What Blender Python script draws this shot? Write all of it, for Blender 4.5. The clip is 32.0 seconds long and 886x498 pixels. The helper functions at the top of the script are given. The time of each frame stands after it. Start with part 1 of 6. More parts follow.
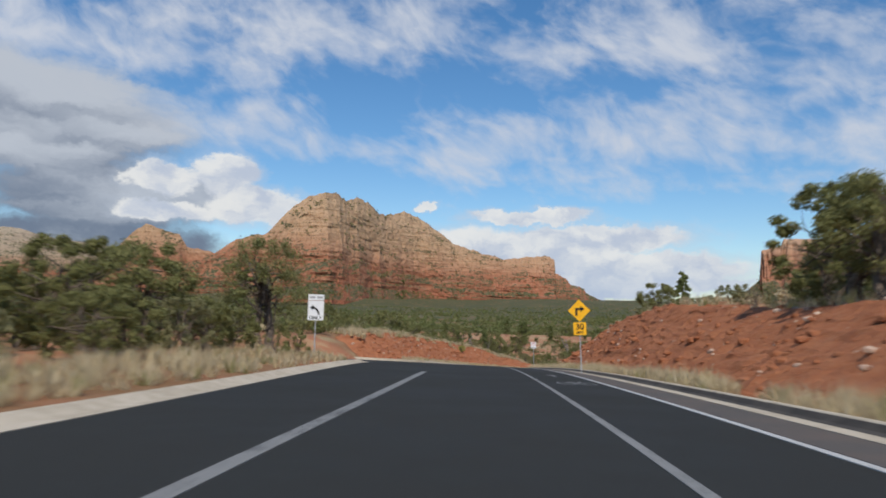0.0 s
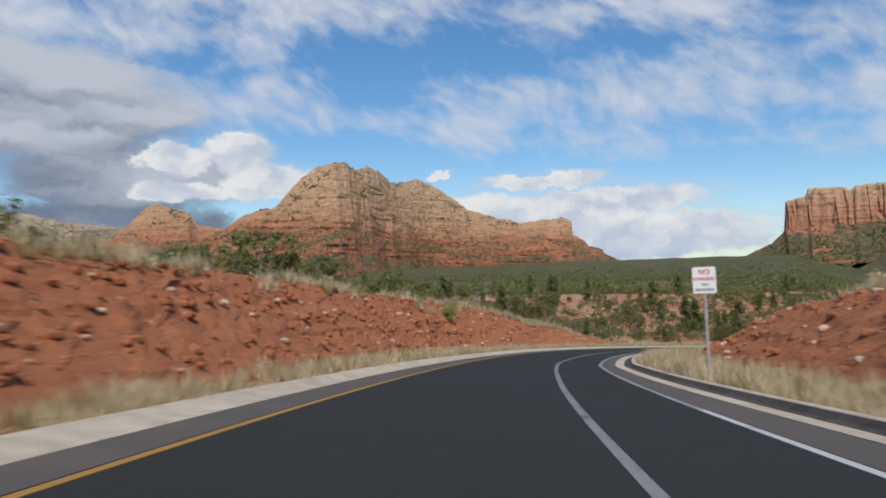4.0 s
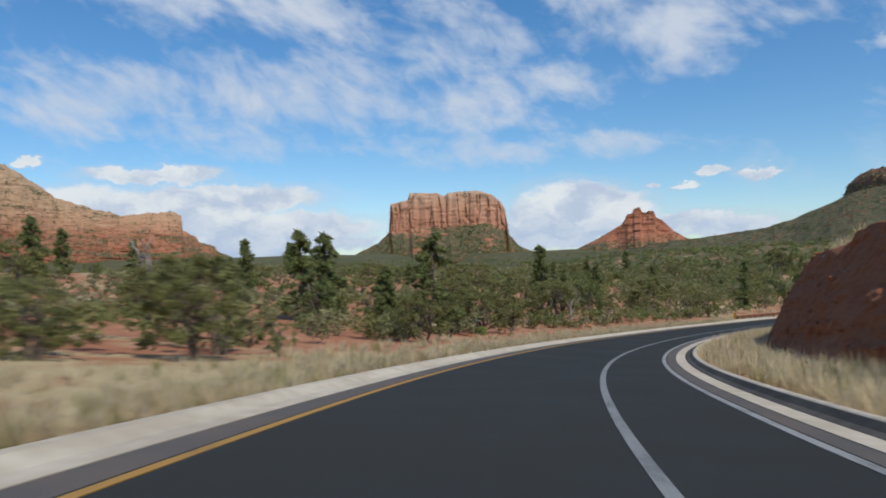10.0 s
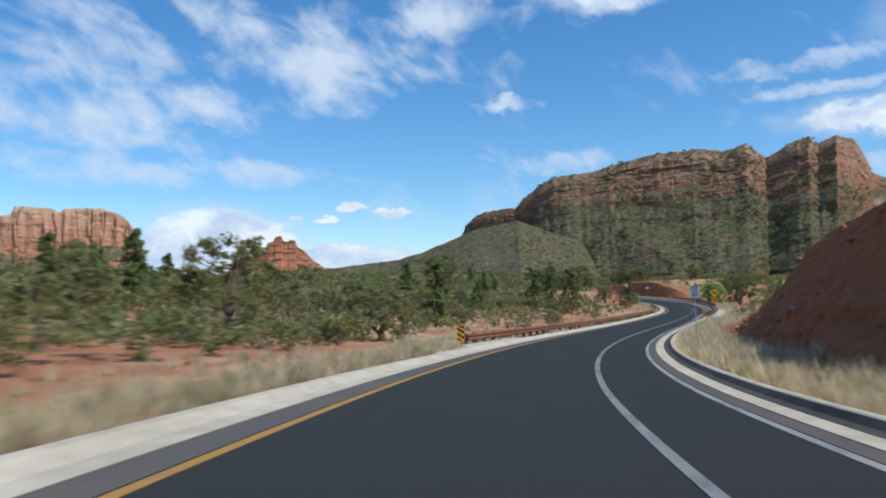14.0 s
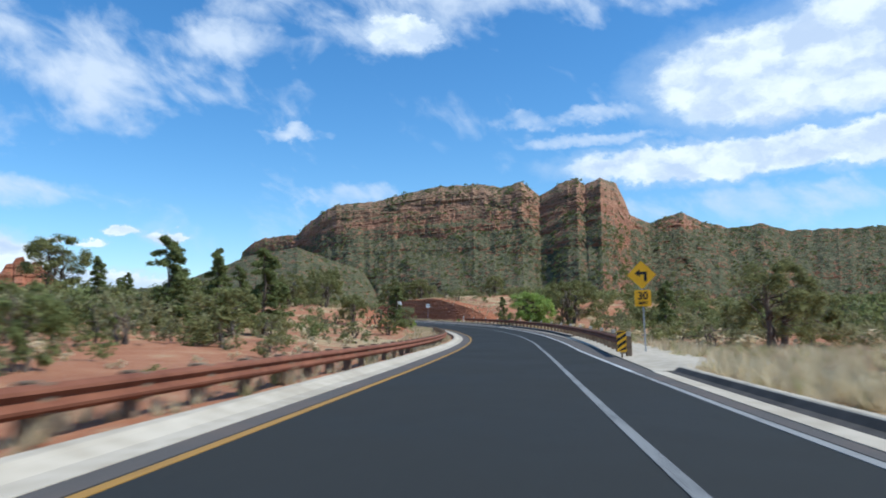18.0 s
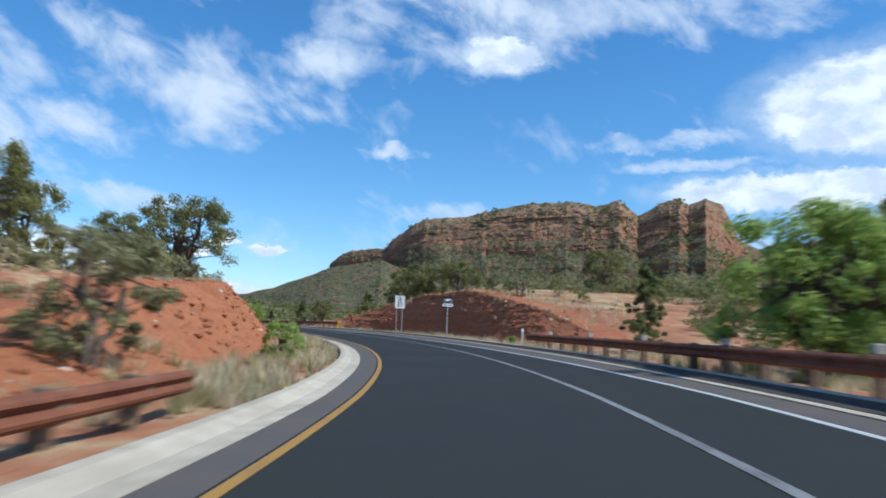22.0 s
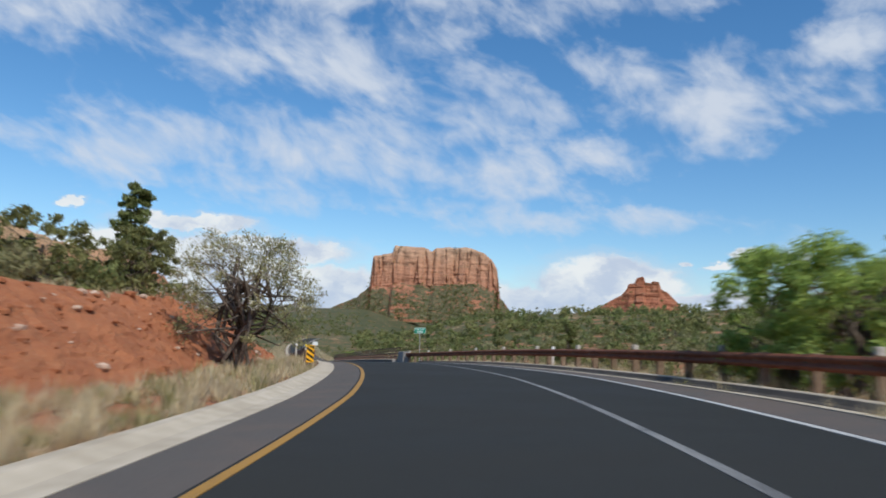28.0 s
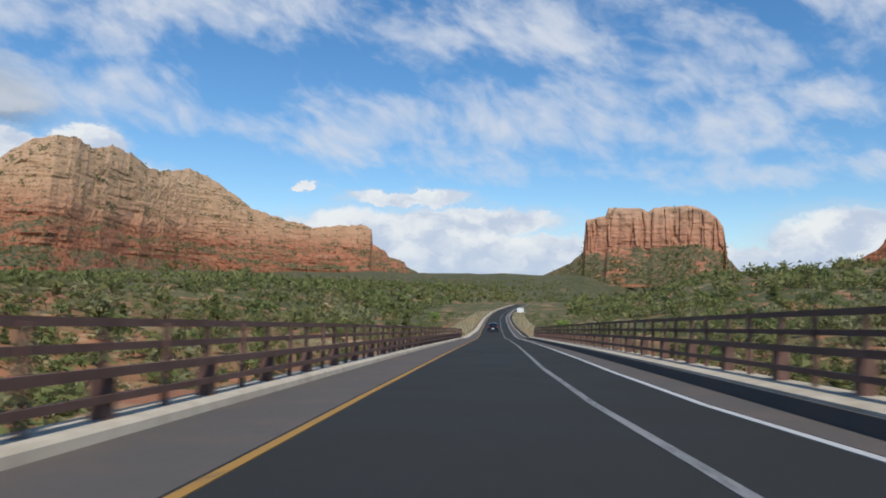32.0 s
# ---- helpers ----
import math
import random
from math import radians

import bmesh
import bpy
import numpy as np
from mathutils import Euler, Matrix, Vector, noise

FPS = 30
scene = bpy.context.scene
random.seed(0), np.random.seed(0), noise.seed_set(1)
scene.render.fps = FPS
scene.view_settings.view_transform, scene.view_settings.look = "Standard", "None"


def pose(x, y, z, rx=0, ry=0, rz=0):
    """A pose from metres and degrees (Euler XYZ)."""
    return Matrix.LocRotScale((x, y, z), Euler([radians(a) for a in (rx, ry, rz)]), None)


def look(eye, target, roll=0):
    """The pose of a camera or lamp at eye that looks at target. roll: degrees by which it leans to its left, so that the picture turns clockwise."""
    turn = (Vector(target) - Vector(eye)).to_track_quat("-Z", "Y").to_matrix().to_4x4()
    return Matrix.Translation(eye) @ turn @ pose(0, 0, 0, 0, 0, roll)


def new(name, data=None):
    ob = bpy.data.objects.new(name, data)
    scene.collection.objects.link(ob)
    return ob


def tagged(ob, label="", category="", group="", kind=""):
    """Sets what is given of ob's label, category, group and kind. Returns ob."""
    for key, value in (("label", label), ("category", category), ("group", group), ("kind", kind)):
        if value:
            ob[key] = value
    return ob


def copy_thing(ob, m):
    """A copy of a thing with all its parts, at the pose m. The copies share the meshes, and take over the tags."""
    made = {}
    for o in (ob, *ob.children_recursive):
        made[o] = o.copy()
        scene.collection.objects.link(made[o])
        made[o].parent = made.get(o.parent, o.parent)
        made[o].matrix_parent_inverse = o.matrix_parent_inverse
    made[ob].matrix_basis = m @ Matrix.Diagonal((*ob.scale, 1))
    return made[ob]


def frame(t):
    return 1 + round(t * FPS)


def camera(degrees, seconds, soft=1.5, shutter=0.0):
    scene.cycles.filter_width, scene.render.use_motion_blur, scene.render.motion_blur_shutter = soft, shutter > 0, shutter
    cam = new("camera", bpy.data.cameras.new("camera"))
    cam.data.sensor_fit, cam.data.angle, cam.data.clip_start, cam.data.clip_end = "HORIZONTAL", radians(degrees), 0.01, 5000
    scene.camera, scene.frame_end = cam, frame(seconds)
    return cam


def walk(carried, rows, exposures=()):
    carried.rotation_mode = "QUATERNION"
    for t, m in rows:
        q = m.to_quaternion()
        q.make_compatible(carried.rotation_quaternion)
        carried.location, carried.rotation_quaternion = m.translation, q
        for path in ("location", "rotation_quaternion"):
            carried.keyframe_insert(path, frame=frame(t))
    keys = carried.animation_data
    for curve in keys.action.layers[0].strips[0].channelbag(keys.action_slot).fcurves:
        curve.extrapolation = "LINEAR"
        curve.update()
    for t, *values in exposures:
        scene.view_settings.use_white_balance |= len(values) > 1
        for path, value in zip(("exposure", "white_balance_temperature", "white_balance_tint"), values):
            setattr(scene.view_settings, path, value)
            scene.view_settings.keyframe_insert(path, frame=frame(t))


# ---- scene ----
cam = camera(61.81, 32.0, soft=1.8, shutter=0.5)
PATH = [
    (0, (-0.0, -0.0, 1.2), (-0.35, 9.953, 2.099), 1.13),
    (0.5, (0.352, 8.027, 0.961), (-0.072, 17.981, 1.817), 0.26),
    (1, (0.619, 15.941, 0.673), (0.125, 25.895, 1.489), -0.55),
    (1.5, (0.822, 23.731, 0.348), (0.271, 33.687, 1.095), -1.42),
    (2, (0.982, 31.37, 0.046), (0.388, 41.328, 0.748), -1.67),
    (2.5, (1.118, 38.843, -0.309), (0.493, 48.805, 0.307), -1.65),
    (3, (1.247, 46.146, -0.728), (0.63, 56.112, -0.188), -1.48),
    (3.5, (1.383, 53.289, -1.182), (0.786, 63.258, -0.688), -1.37),
    (4, (1.538, 60.295, -1.65), (0.977, 70.268, -1.173), -1.42),
    (4.5, (1.736, 67.199, -2.121), (1.271, 77.177, -1.653), -1.74),
    (5, (2.054, 74.049, -2.598), (1.816, 84.037, -2.175), -2.32),
    (5.5, (2.57, 80.906, -3.105), (2.658, 90.898, -2.699), -2.41),
    (6, (3.398, 87.824, -3.65), (3.93, 97.802, -3.254), -2.01),
    (6.5, (4.589, 94.815, -4.169), (5.622, 104.754, -3.802), -1.60),
    (7, (6.21, 101.83, -4.685), (7.745, 111.706, -4.345), -1.78),
    (7.5, (8.152, 108.821, -5.23), (10.172, 118.609, -4.903), -1.75),
    (8, (10.407, 115.728, -5.805), (12.927, 125.401, -5.506), -1.47),
    (8.5, (13.011, 122.513, -6.394), (16.049, 132.036, -6.107), -1.30),
    (9, (15.957, 129.182, -7.009), (19.441, 138.551, -6.728), -1.36),
    (9.5, (19.259, 135.753, -7.653), (23.181, 144.947, -7.354), -1.50),
    (10, (22.877, 142.271, -8.257), (27.247, 151.259, -7.92), -1.69),
    (10.5, (26.903, 148.687, -8.83), (31.714, 157.446, -8.475), -1.86),
    (11, (31.308, 154.998, -9.442), (36.57, 163.494, -9.073), -1.98),
    (11.5, (36.084, 161.214, -10.064), (41.823, 169.394, -9.673), -1.93),
    (12, (41.371, 167.227, -10.658), (47.579, 175.055, -10.234), -1.97),
    (12.5, (47.134, 173.059, -11.228), (53.797, 180.502, -10.772), -1.56),
    (13, (53.42, 178.63, -11.745), (60.572, 185.601, -11.233), -1.15),
    (13.5, (60.211, 183.847, -12.229), (67.819, 190.311, -11.659), -1.05),
    (14, (67.388, 188.661, -12.664), (75.381, 194.638, -12.031), -1.05),
    (14.5, (74.851, 193.036, -13.067), (83.183, 198.524, -12.383), -1.47),
    (15, (82.523, 196.99, -13.416), (91.152, 201.991, -12.692), -1.62),
    (15.5, (90.395, 200.505, -13.723), (99.285, 205.013, -12.922), -1.47),
    (16, (98.435, 203.635, -13.978), (107.504, 207.76, -13.124), -1.19),
    (16.5, (106.606, 206.476, -14.193), (115.795, 210.317, -13.297), -0.90),
    (17, (114.887, 209.114, -14.374), (124.154, 212.755, -13.44), -0.71),
    (17.5, (123.265, 211.62, -14.523), (132.579, 215.129, -13.55), -0.67),
    (18, (131.736, 214.035, -14.637), (141.075, 217.466, -13.626), -0.80),
    (18.5, (140.29, 216.4, -14.714), (149.624, 219.825, -13.643), -0.85),
    (19, (148.93, 218.699, -14.752), (158.252, 222.15, -13.662), -0.86),
    (19.5, (157.586, 221.241, -14.758), (166.897, 224.713, -13.644), -0.63),
    (20, (166.323, 223.759, -14.741), (175.616, 227.273, -13.6), 0.07),
    (20.5, (175.071, 226.395, -14.725), (184.333, 229.996, -13.61), 0.83),
    (21, (183.776, 229.18, -14.7), (192.956, 232.979, -13.56), 1.67),
    (21.5, (192.345, 232.277, -14.621), (201.377, 236.396, -13.413), 2.12),
    (22, (200.744, 235.667, -14.462), (209.559, 240.214, -13.193), 2.26),
    (22.5, (208.904, 239.409, -14.295), (217.462, 244.424, -13.028), 2.44),
    (23, (216.704, 243.609, -14.115), (224.949, 249.121, -12.831), 2.35),
    (23.5, (224.129, 248.131, -13.898), (232.021, 254.132, -12.591), 1.99),
    (24, (231.166, 252.927, -13.712), (238.691, 259.379, -12.392), 1.59),
    (24.5, (237.732, 258.127, -13.489), (244.858, 265.011, -12.141), 1.94),
    (25, (243.891, 263.619, -13.303), (250.603, 270.91, -11.966), 2.43),
    (25.5, (249.64, 269.363, -13.085), (255.916, 277.026, -11.714), 2.85),
    (26, (255.005, 275.301, -12.876), (260.839, 283.303, -11.485), 2.79),
    (26.5, (259.957, 281.434, -12.662), (265.343, 289.745, -11.27), 2.57),
    (27, (264.505, 287.742, -12.46), (269.435, 296.335, -11.094), 2.38),
    (27.5, (268.659, 294.212, -12.295), (273.125, 303.064, -10.99), 2.32),
    (28, (272.222, 300.958, -12.214), (276.21, 310.05, -11.019), 2.37),
    (28.5, (275.381, 307.88, -12.179), (278.877, 317.178, -11.031), 2.24),
    (29, (278.352, 314.885, -12.192), (281.357, 324.364, -11.13), 1.92),
    (29.5, (280.899, 322.041, -12.281), (283.442, 331.659, -11.264), 2.04),
    (30, (283.275, 329.252, -12.413), (285.422, 338.975, -11.488), 2.26),
    (30.5, (285.304, 336.561, -12.536), (287.104, 346.354, -11.606), 2.11),
    (31, (287.078, 343.925, -12.712), (288.633, 353.771, -11.921), 1.30),
    (31.5, (288.792, 351.291, -12.978), (290.186, 361.162, -12.199), 0.73),
    (32, (290.402, 358.67, -13.29), (291.684, 368.564, -12.613), 1.13),
]
walk(cam, [(t, look(eye, target, roll)) for t, eye, target, roll in PATH],
     [(0, -0.42, 6450, 10), (6, -0.40, 6450, 10), (10, -0.40, 6150, 8), (13, -0.25, 5900, 6), (17, -0.04, 5650, 4), (22, -0.04, 5650, 4), (24, -0.1, 6050, 7), (28, -0.3, 6250, 8), (32, -0.3, 6300, 9)])

# ---- light and sky ----
SUN_YAW, SUN_EL = 187.0, 50.0
sun = new("sun", bpy.data.lights.new("sun", "SUN"))
sun.data.energy, sun.data.angle, sun.data.color = 5.0, radians(0.6), (1.0, 0.93, 0.83)
_y, _e = radians(SUN_YAW), radians(SUN_EL)
SUN_DIR = Vector((-math.sin(_y) * math.cos(_e), math.cos(_y) * math.cos(_e), math.sin(_e)))
sun.matrix_world = look((0, 0, 900), Vector((0, 0, 900)) - SUN_DIR)
scene.view_settings.exposure = 0.0


class Nodes:
    """A small shorthand for node trees."""

    def __init__(self, tree):
        self.t = tree
        tree.nodes.clear()

    def add(self, kind, props=None, **ins):
        n = self.t.nodes.new(kind)
        for k, v in (props or {}).items():
            if k == "operation":
                n.operation = v
            elif k == "blend_type":
                n.blend_type = v
            elif k == "data_type":
                n.data_type = v
            elif k == "feature":
                n.feature = v
            elif k == "clamp":
                n.use_clamp = v
            elif k == "noclamp":
                n.clamp = False
            elif k == "interp":
                n.interpolation_type = v
        for k, v in ins.items():
            key = int(k[1:]) if k[0] == "i" and k[1:].isdigit() else k.replace("_", " ")
            s = n.inputs[key]
            if isinstance(v, bpy.types.NodeSocket):
                self.t.links.new(v, s)
            else:
                s.default_value = v
        return n

    def math(self, op, a, b=0.0, clamp=False):
        return self.add("ShaderNodeMath", {"operation": op, "clamp": clamp}, i0=a, i1=b).outputs[0]

    def noise(self, vec, scale, detail=4.0, rough=0.55, dist=0.0):
        return self.add("ShaderNodeTexNoise", None, Vector=vec, Scale=scale, Detail=detail, Roughness=rough, Distortion=dist).outputs[0]

    def step(self, v, a, b, lo=0.0, hi=1.0):
        return self.add("ShaderNodeMapRange", {"interp": "SMOOTHSTEP"}, i0=v, i1=a, i2=b, i3=lo, i4=hi).outputs[0]

    def mix(self, f, a, b, blend="MIX"):
        n = self.add("ShaderNodeMix", {"data_type": "RGBA", "blend_type": blend}, i0=f)
        for s, v in ((n.inputs[6], a), (n.inputs[7], b)):
            if isinstance(v, bpy.types.NodeSocket):
                self.t.links.new(v, s)
            else:
                s.default_value = (*v, 1)[:4]
        return n.outputs[2]

    def mapped(self, vec, sx, sy, sz, loc=(0, 0, 0), rot=(0, 0, 0)):
        return self.add("ShaderNodeMapping", None, Vector=vec, Location=loc, Rotation=rot, Scale=(sx, sy, sz)).outputs[0]

    def ramp(self, fac, stops):
        n = self.add("ShaderNodeValToRGB", None, Fac=fac)
        el = n.color_ramp.elements
        while len(el) < len(stops):
            el.new(0.5)
        for e, (pos, col) in zip(el, stops):
            e.position, e.color = pos, (*col, 1)
        return n.outputs[0]

    def bump(self, height, strength, dist):
        return self.add("ShaderNodeBump", None, Height=height, Strength=strength, Distance=dist).outputs[0]


# Clouds: yaw and height above the horizon of the middle, half width, half height, in degrees.
VEILS = [(22, 20.5, 15, 3.6), (8, 22.5, 14, 3.2), (31, 19, 8, 3.0), (20, 14.6, 9, 2.2), (10, 12.9, 6, 1.5), (-4, 12.6, 9, 2.8), (-13, 12.6, 9, 3.0), (-16, 15.5, 10, 2.0), (-27, 12.2, 7, 2.3), (-14, 20.5, 9, 3.6),
         (-23, 18.6, 9, 2.6), (-29.5, 17.6, 4, 2.4), (-45, 17.6, 7, 2.8), (-41, 20.0, 9, 2.2), (-52, 20.8, 7, 1.4), (-66.5, 22.4, 5, 1.8), (-33, 9.2, 10, 1.0), (-22, 10.0, 9, 0.8), (-58, 14.5, 3, 0.5),
         (-35, 14, 8, 1.4), (-94, 8.3, 10, 1.2), (-63, 10.1, 4, 0.8), (-79.5, 15.5, 4.5, 0.6), (-81.6, 13.7, 4.5, 0.45), (-72, 25, 20, 2.5), (-20, 26, 26, 2.5), (25, 25, 22, 3)]
HEAPS = [(-4.5, 7.7, 5.2, 0.62), (-9.5, 6.1, 7.6, 1.15), (-3, 4.6, 10, 2.4), (-12, 3.8, 9.5, 1.5), (-9, 2.6, 13, 1.2), (-36.5, 4.6, 6.0, 2.2), (-33, 3.0, 8, 1.5), (-45, 3.2, 6, 0.9), (-46.3, 6.9, 1.1, 0.38),
         (-44.5, 6.0, 0.9, 0.32), (-49.3, 6.6, 1.6, 0.4), (-42, 6.3, 0.8, 0.25), (-94, 17.2, 8.5, 3.6), (-103, 18.0, 10, 4.6), (-88, 11.6, 9, 1.4), (-99, 11.9, 10, 1.5), (-67, 22.2, 3.5, 1.4),
         (23.0, 9.6, 3.0, 1.3), (18.5, 10.2, 2.6, 1.7), (16.5, 7.9, 4.0, 1.5), (22.5, 7.2, 4.0, 0.9), (12.8, 6.6, 3.0, 0.9), (3.4, 8.3, 0.8, 0.3)]
GREYS = [(31, 12.5, 11, 4.6), (26, 8.2, 10, 3.2), (30, 4.5, 16, 2.2), (45, 13, 16, 8)]


def make_world():
    w = bpy.data.worlds.new("sky")
    w.use_nodes = True
    scene.world = w
    k = Nodes(w.node_tree)
    sky = k.t.nodes.new("ShaderNodeTexSky")
    sky.sky_type, sky.sun_disc = "NISHITA", False
    sky.sun_elevation, sky.sun_rotation = radians(SUN_EL), radians(-SUN_YAW)
    sky.air_density, sky.dust_density, sky.ozone_density = 1.0, 0.35, 3.0
    blue = k.add("ShaderNodeHueSaturation", None, Hue=0.499, Saturation=1.24, Value=1.6, Fac=1.0, Color=sky.outputs[0]).outputs[0]
    d = k.t.nodes.new("ShaderNodeTexCoord").outputs["Generated"]
    x, y, z = k.add("ShaderNodeSeparateXYZ", None, Vector=d).outputs
    az = k.math("MULTIPLY", k.math("ARCTAN2", k.math("MULTIPLY", x, -1.0), y), 57.2958)
    el = k.math("MULTIPLY", k.math("ARCSINE", z), 57.2958)
    flat = k.add("ShaderNodeCombineXYZ", None, X=az, Y=el, Z=0.0).outputs[0]
    # high cloud drawn out along the wind
    wind = k.mapped(k.mapped(flat, 1, 1, 1, (0, 0, 0), (0, 0, radians(-20))), 0.55, 1.0, 1.0)
    swirl = k.add("ShaderNodeTexNoise", None, Vector=wind, Scale=0.12, Detail=4.0, Roughness=0.5).outputs[1]
    bent = k.add("ShaderNodeVectorMath", {"operation": "MULTIPLY_ADD"}, i0=swirl, i1=(5.0, 5.0, 0), i2=wind).outputs[0]
    streak = k.noise(bent, 0.25, 7.0, 0.52, 0.0)
    ripple = k.noise(k.mapped(k.mapped(bent, 1, 1, 1, (2, 1, 0), (0, 0, radians(35))), 1.3, 0.9, 1.0), 0.8, 5.0, 0.55, 0.0)
    # rounded edges of the heaped cloud
    curl = k.add("ShaderNodeTexNoise", None, Vector=k.mapped(flat, 0.75, 1.1, 1.0), Scale=0.55, Detail=5.0, Roughness=0.62).outputs[1]
    heaped = k.add("ShaderNodeVectorMath", {"operation": "MULTIPLY_ADD"}, i0=k.add("ShaderNodeVectorMath", {"operation": "SUBTRACT"}, i0=curl, i1=(0.5, 0.5, 0.5)).outputs[0], i1=(4.2, 2.4, 0), i2=flat).outputs[0]
    billow = k.noise(k.mapped(heaped, 0.8, 1.25, 1.0, (7, 3, 0)), 0.42, 4.0, 0.48)
    bank = k.noise(k.mapped(heaped, 0.32, 1.25, 1.0, (3, 5, 0)), 0.30, 4.0, 0.45)

    def cover(clouds, at):
        best = None
        for a, e, wa, we in clouds:
            v = k.add("ShaderNodeVectorMath", {"operation": "MULTIPLY_ADD"}, i0=at, i1=(1 / wa, 1 / we, 0), i2=(-a / wa, -e / we, 0)).outputs[0]
            q = k.add("ShaderNodeVectorMath", {"operation": "DOT_PRODUCT"}, i0=v, i1=v).outputs["Value"]
            best = q if best is None else k.math("SMOOTH_MIN", best, q)
            if best is not q:
                best.node.inputs[2].default_value = 0.3
        return k.math("SUBTRACT", 1.0, best)

    thin = k.math("ADD", k.math("MULTIPLY", k.math("MAXIMUM", cover(VEILS, heaped), -1.2), 0.125), k.math("ADD", streak, k.math("MULTIPLY", k.math("SUBTRACT", ripple, 0.5), 0.36)))
    thin = k.math("ADD", k.step(thin, 0.40, 0.62, 0.0, 0.38), k.step(thin, 0.52, 0.82, 0.0, 0.56))
    thin = k.math("MULTIPLY", thin, k.step(el, 3.0, 10.0, 0.25, 1.0))
    thin = k.math("MULTIPLY", thin, k.step(el, 36.0, 60.0, 1.0, 0.3))
    c = k.mix(thin, blue, (7.9, 8.4, 9.4))
    grey = k.math("ADD", k.math("MULTIPLY", cover(GREYS, heaped), 0.55), k.math("SUBTRACT", bank, 0.5))
    gtone = k.math("ADD", bank, k.math("MULTIPLY", k.math("SUBTRACT", el, 10.0), 0.04))
    gcol = k.mix(k.step(gtone, 0.30, 0.72), (2.0, 2.5, 3.5), (6.6, 7.1, 7.9))
    c = k.mix(k.step(grey, -0.1, 0.35, 0.0, 0.96), c, gcol)
    soft = cover(HEAPS, heaped)
    c = k.mix(k.step(soft, -0.9, 0.2, 0.0, 0.35), c, (7.0, 7.8, 9.0))
    white = k.mix(k.step(k.math("ADD", billow, k.math("MULTIPLY", k.math("MINIMUM", soft, 1.0), -0.10)), 0.26, 0.60), (6.6, 7.4, 8.9), (10.4, 10.5, 10.4))
    white = k.mix(k.step(el, 5.0, 1.0, 0.0, 0.6), white, (5.0, 6.4, 8.8))
    c = k.mix(k.step(soft, -0.06, 0.42, 0.0, 0.96), c, white)
    bg = k.add("ShaderNodeBackground", None, Color=c, Strength=0.1)
    k.add("ShaderNodeOutputWorld", None, Surface=bg.outputs[0])


make_world()

# ---- materials ----
def material(name, build, rough=0.9):
    m = bpy.data.materials.new(name)
    m.use_nodes = True
    k = Nodes(m.node_tree)
    b = k.add("ShaderNodeBsdfPrincipled", None, Roughness=rough)
    k.t.links.new(b.outputs[0], k.add("ShaderNodeOutputMaterial").inputs[0])
    b.inputs["Specular IOR Level"].default_value = 0.25
    pos = k.add("ShaderNodeNewGeometry").outputs["Position"]
    col, bump, r = build(k, pos, b)
    for s, v in (("Base Color", col), ("Normal", bump), ("Roughness", r)):
        if v is not None:
            if isinstance(v, bpy.types.NodeSocket):
                k.t.links.new(v, b.inputs[s])
            else:
                b.inputs[s].default_value = (*v, 1) if s == "Base Color" else v
    return m


def speckled(name, c1, c2, scale, rough=0.9, bump=0.3, dist=0.02, detail=5.0, spec=None):
    def build(k, pos, b):
        n = k.noise(pos, scale, detail)
        n2 = k.noise(pos, scale * 0.13, 3.0)
        f = k.step(k.math("ADD", k.math("MULTIPLY", n, 0.6), k.math("MULTIPLY", n2, 0.4)), 0.36, 0.64)
        if spec is not None:
            b.inputs["Specular IOR Level"].default_value = spec
        return k.mix(f, c1, c2), k.bump(n, bump, dist), None
    return material(name, build, rough)


def asphalt_build(k, pos, b):
    fine = k.noise(pos, 90.0, 3.0)
    wide = k.noise(pos, 0.35, 4.0)
    patch = k.noise(k.mapped(pos, 1, 1, 1), 2.2, 4.0)
    c = k.mix(k.step(fine, 0.35, 0.7), (0.0190, 0.0198, 0.0185), (0.0385, 0.0395, 0.0362))
    c = k.mix(k.step(wide, 0.35, 0.7, 0.0, 0.35), c, (0.0320, 0.0318, 0.0285))
    c = k.mix(k.step(patch, 0.62, 0.75, 0.0, 0.2), c, (0.018, 0.018, 0.0189))
    b.inputs["Specular IOR Level"].default_value = 0.16
    return c, k.bump(fine, 0.25, 0.006), k.step(wide, 0.3, 0.7, 0.8, 0.92)


ASPHALT = material("asphalt", asphalt_build)


def shoulder_build(k, pos, b):
    fine = k.noise(pos, 70.0, 3.0)
    wide = k.noise(pos, 0.8, 4.0)
    c = k.mix(k.step(fine, 0.35, 0.7), (0.0697, 0.0615, 0.0558), (0.123, 0.1107, 0.0984))
    c = k.mix(k.step(wide, 0.4, 0.7, 0.0, 0.5), c, (0.1394, 0.1025, 0.082))
    return c, k.bump(fine, 0.25, 0.006), None


SHOULDER = material("worn_asphalt", shoulder_build)
CONCRETE = speckled("concrete", (0.3772, 0.3198, 0.2378), (0.5084, 0.4428, 0.3444), 3.0, 0.9, 0.25, 0.01)
DARK_CONCRETE = speckled("dark_concrete", (0.040, 0.036, 0.032), (0.085, 0.075, 0.064), 4.0, 0.9, 0.25, 0.01)
GREY_CONCRETE = speckled("grey_concrete", (0.2132, 0.2009, 0.1886), (0.3034, 0.287, 0.2706), 2.0, 0.9, 0.25, 0.01)


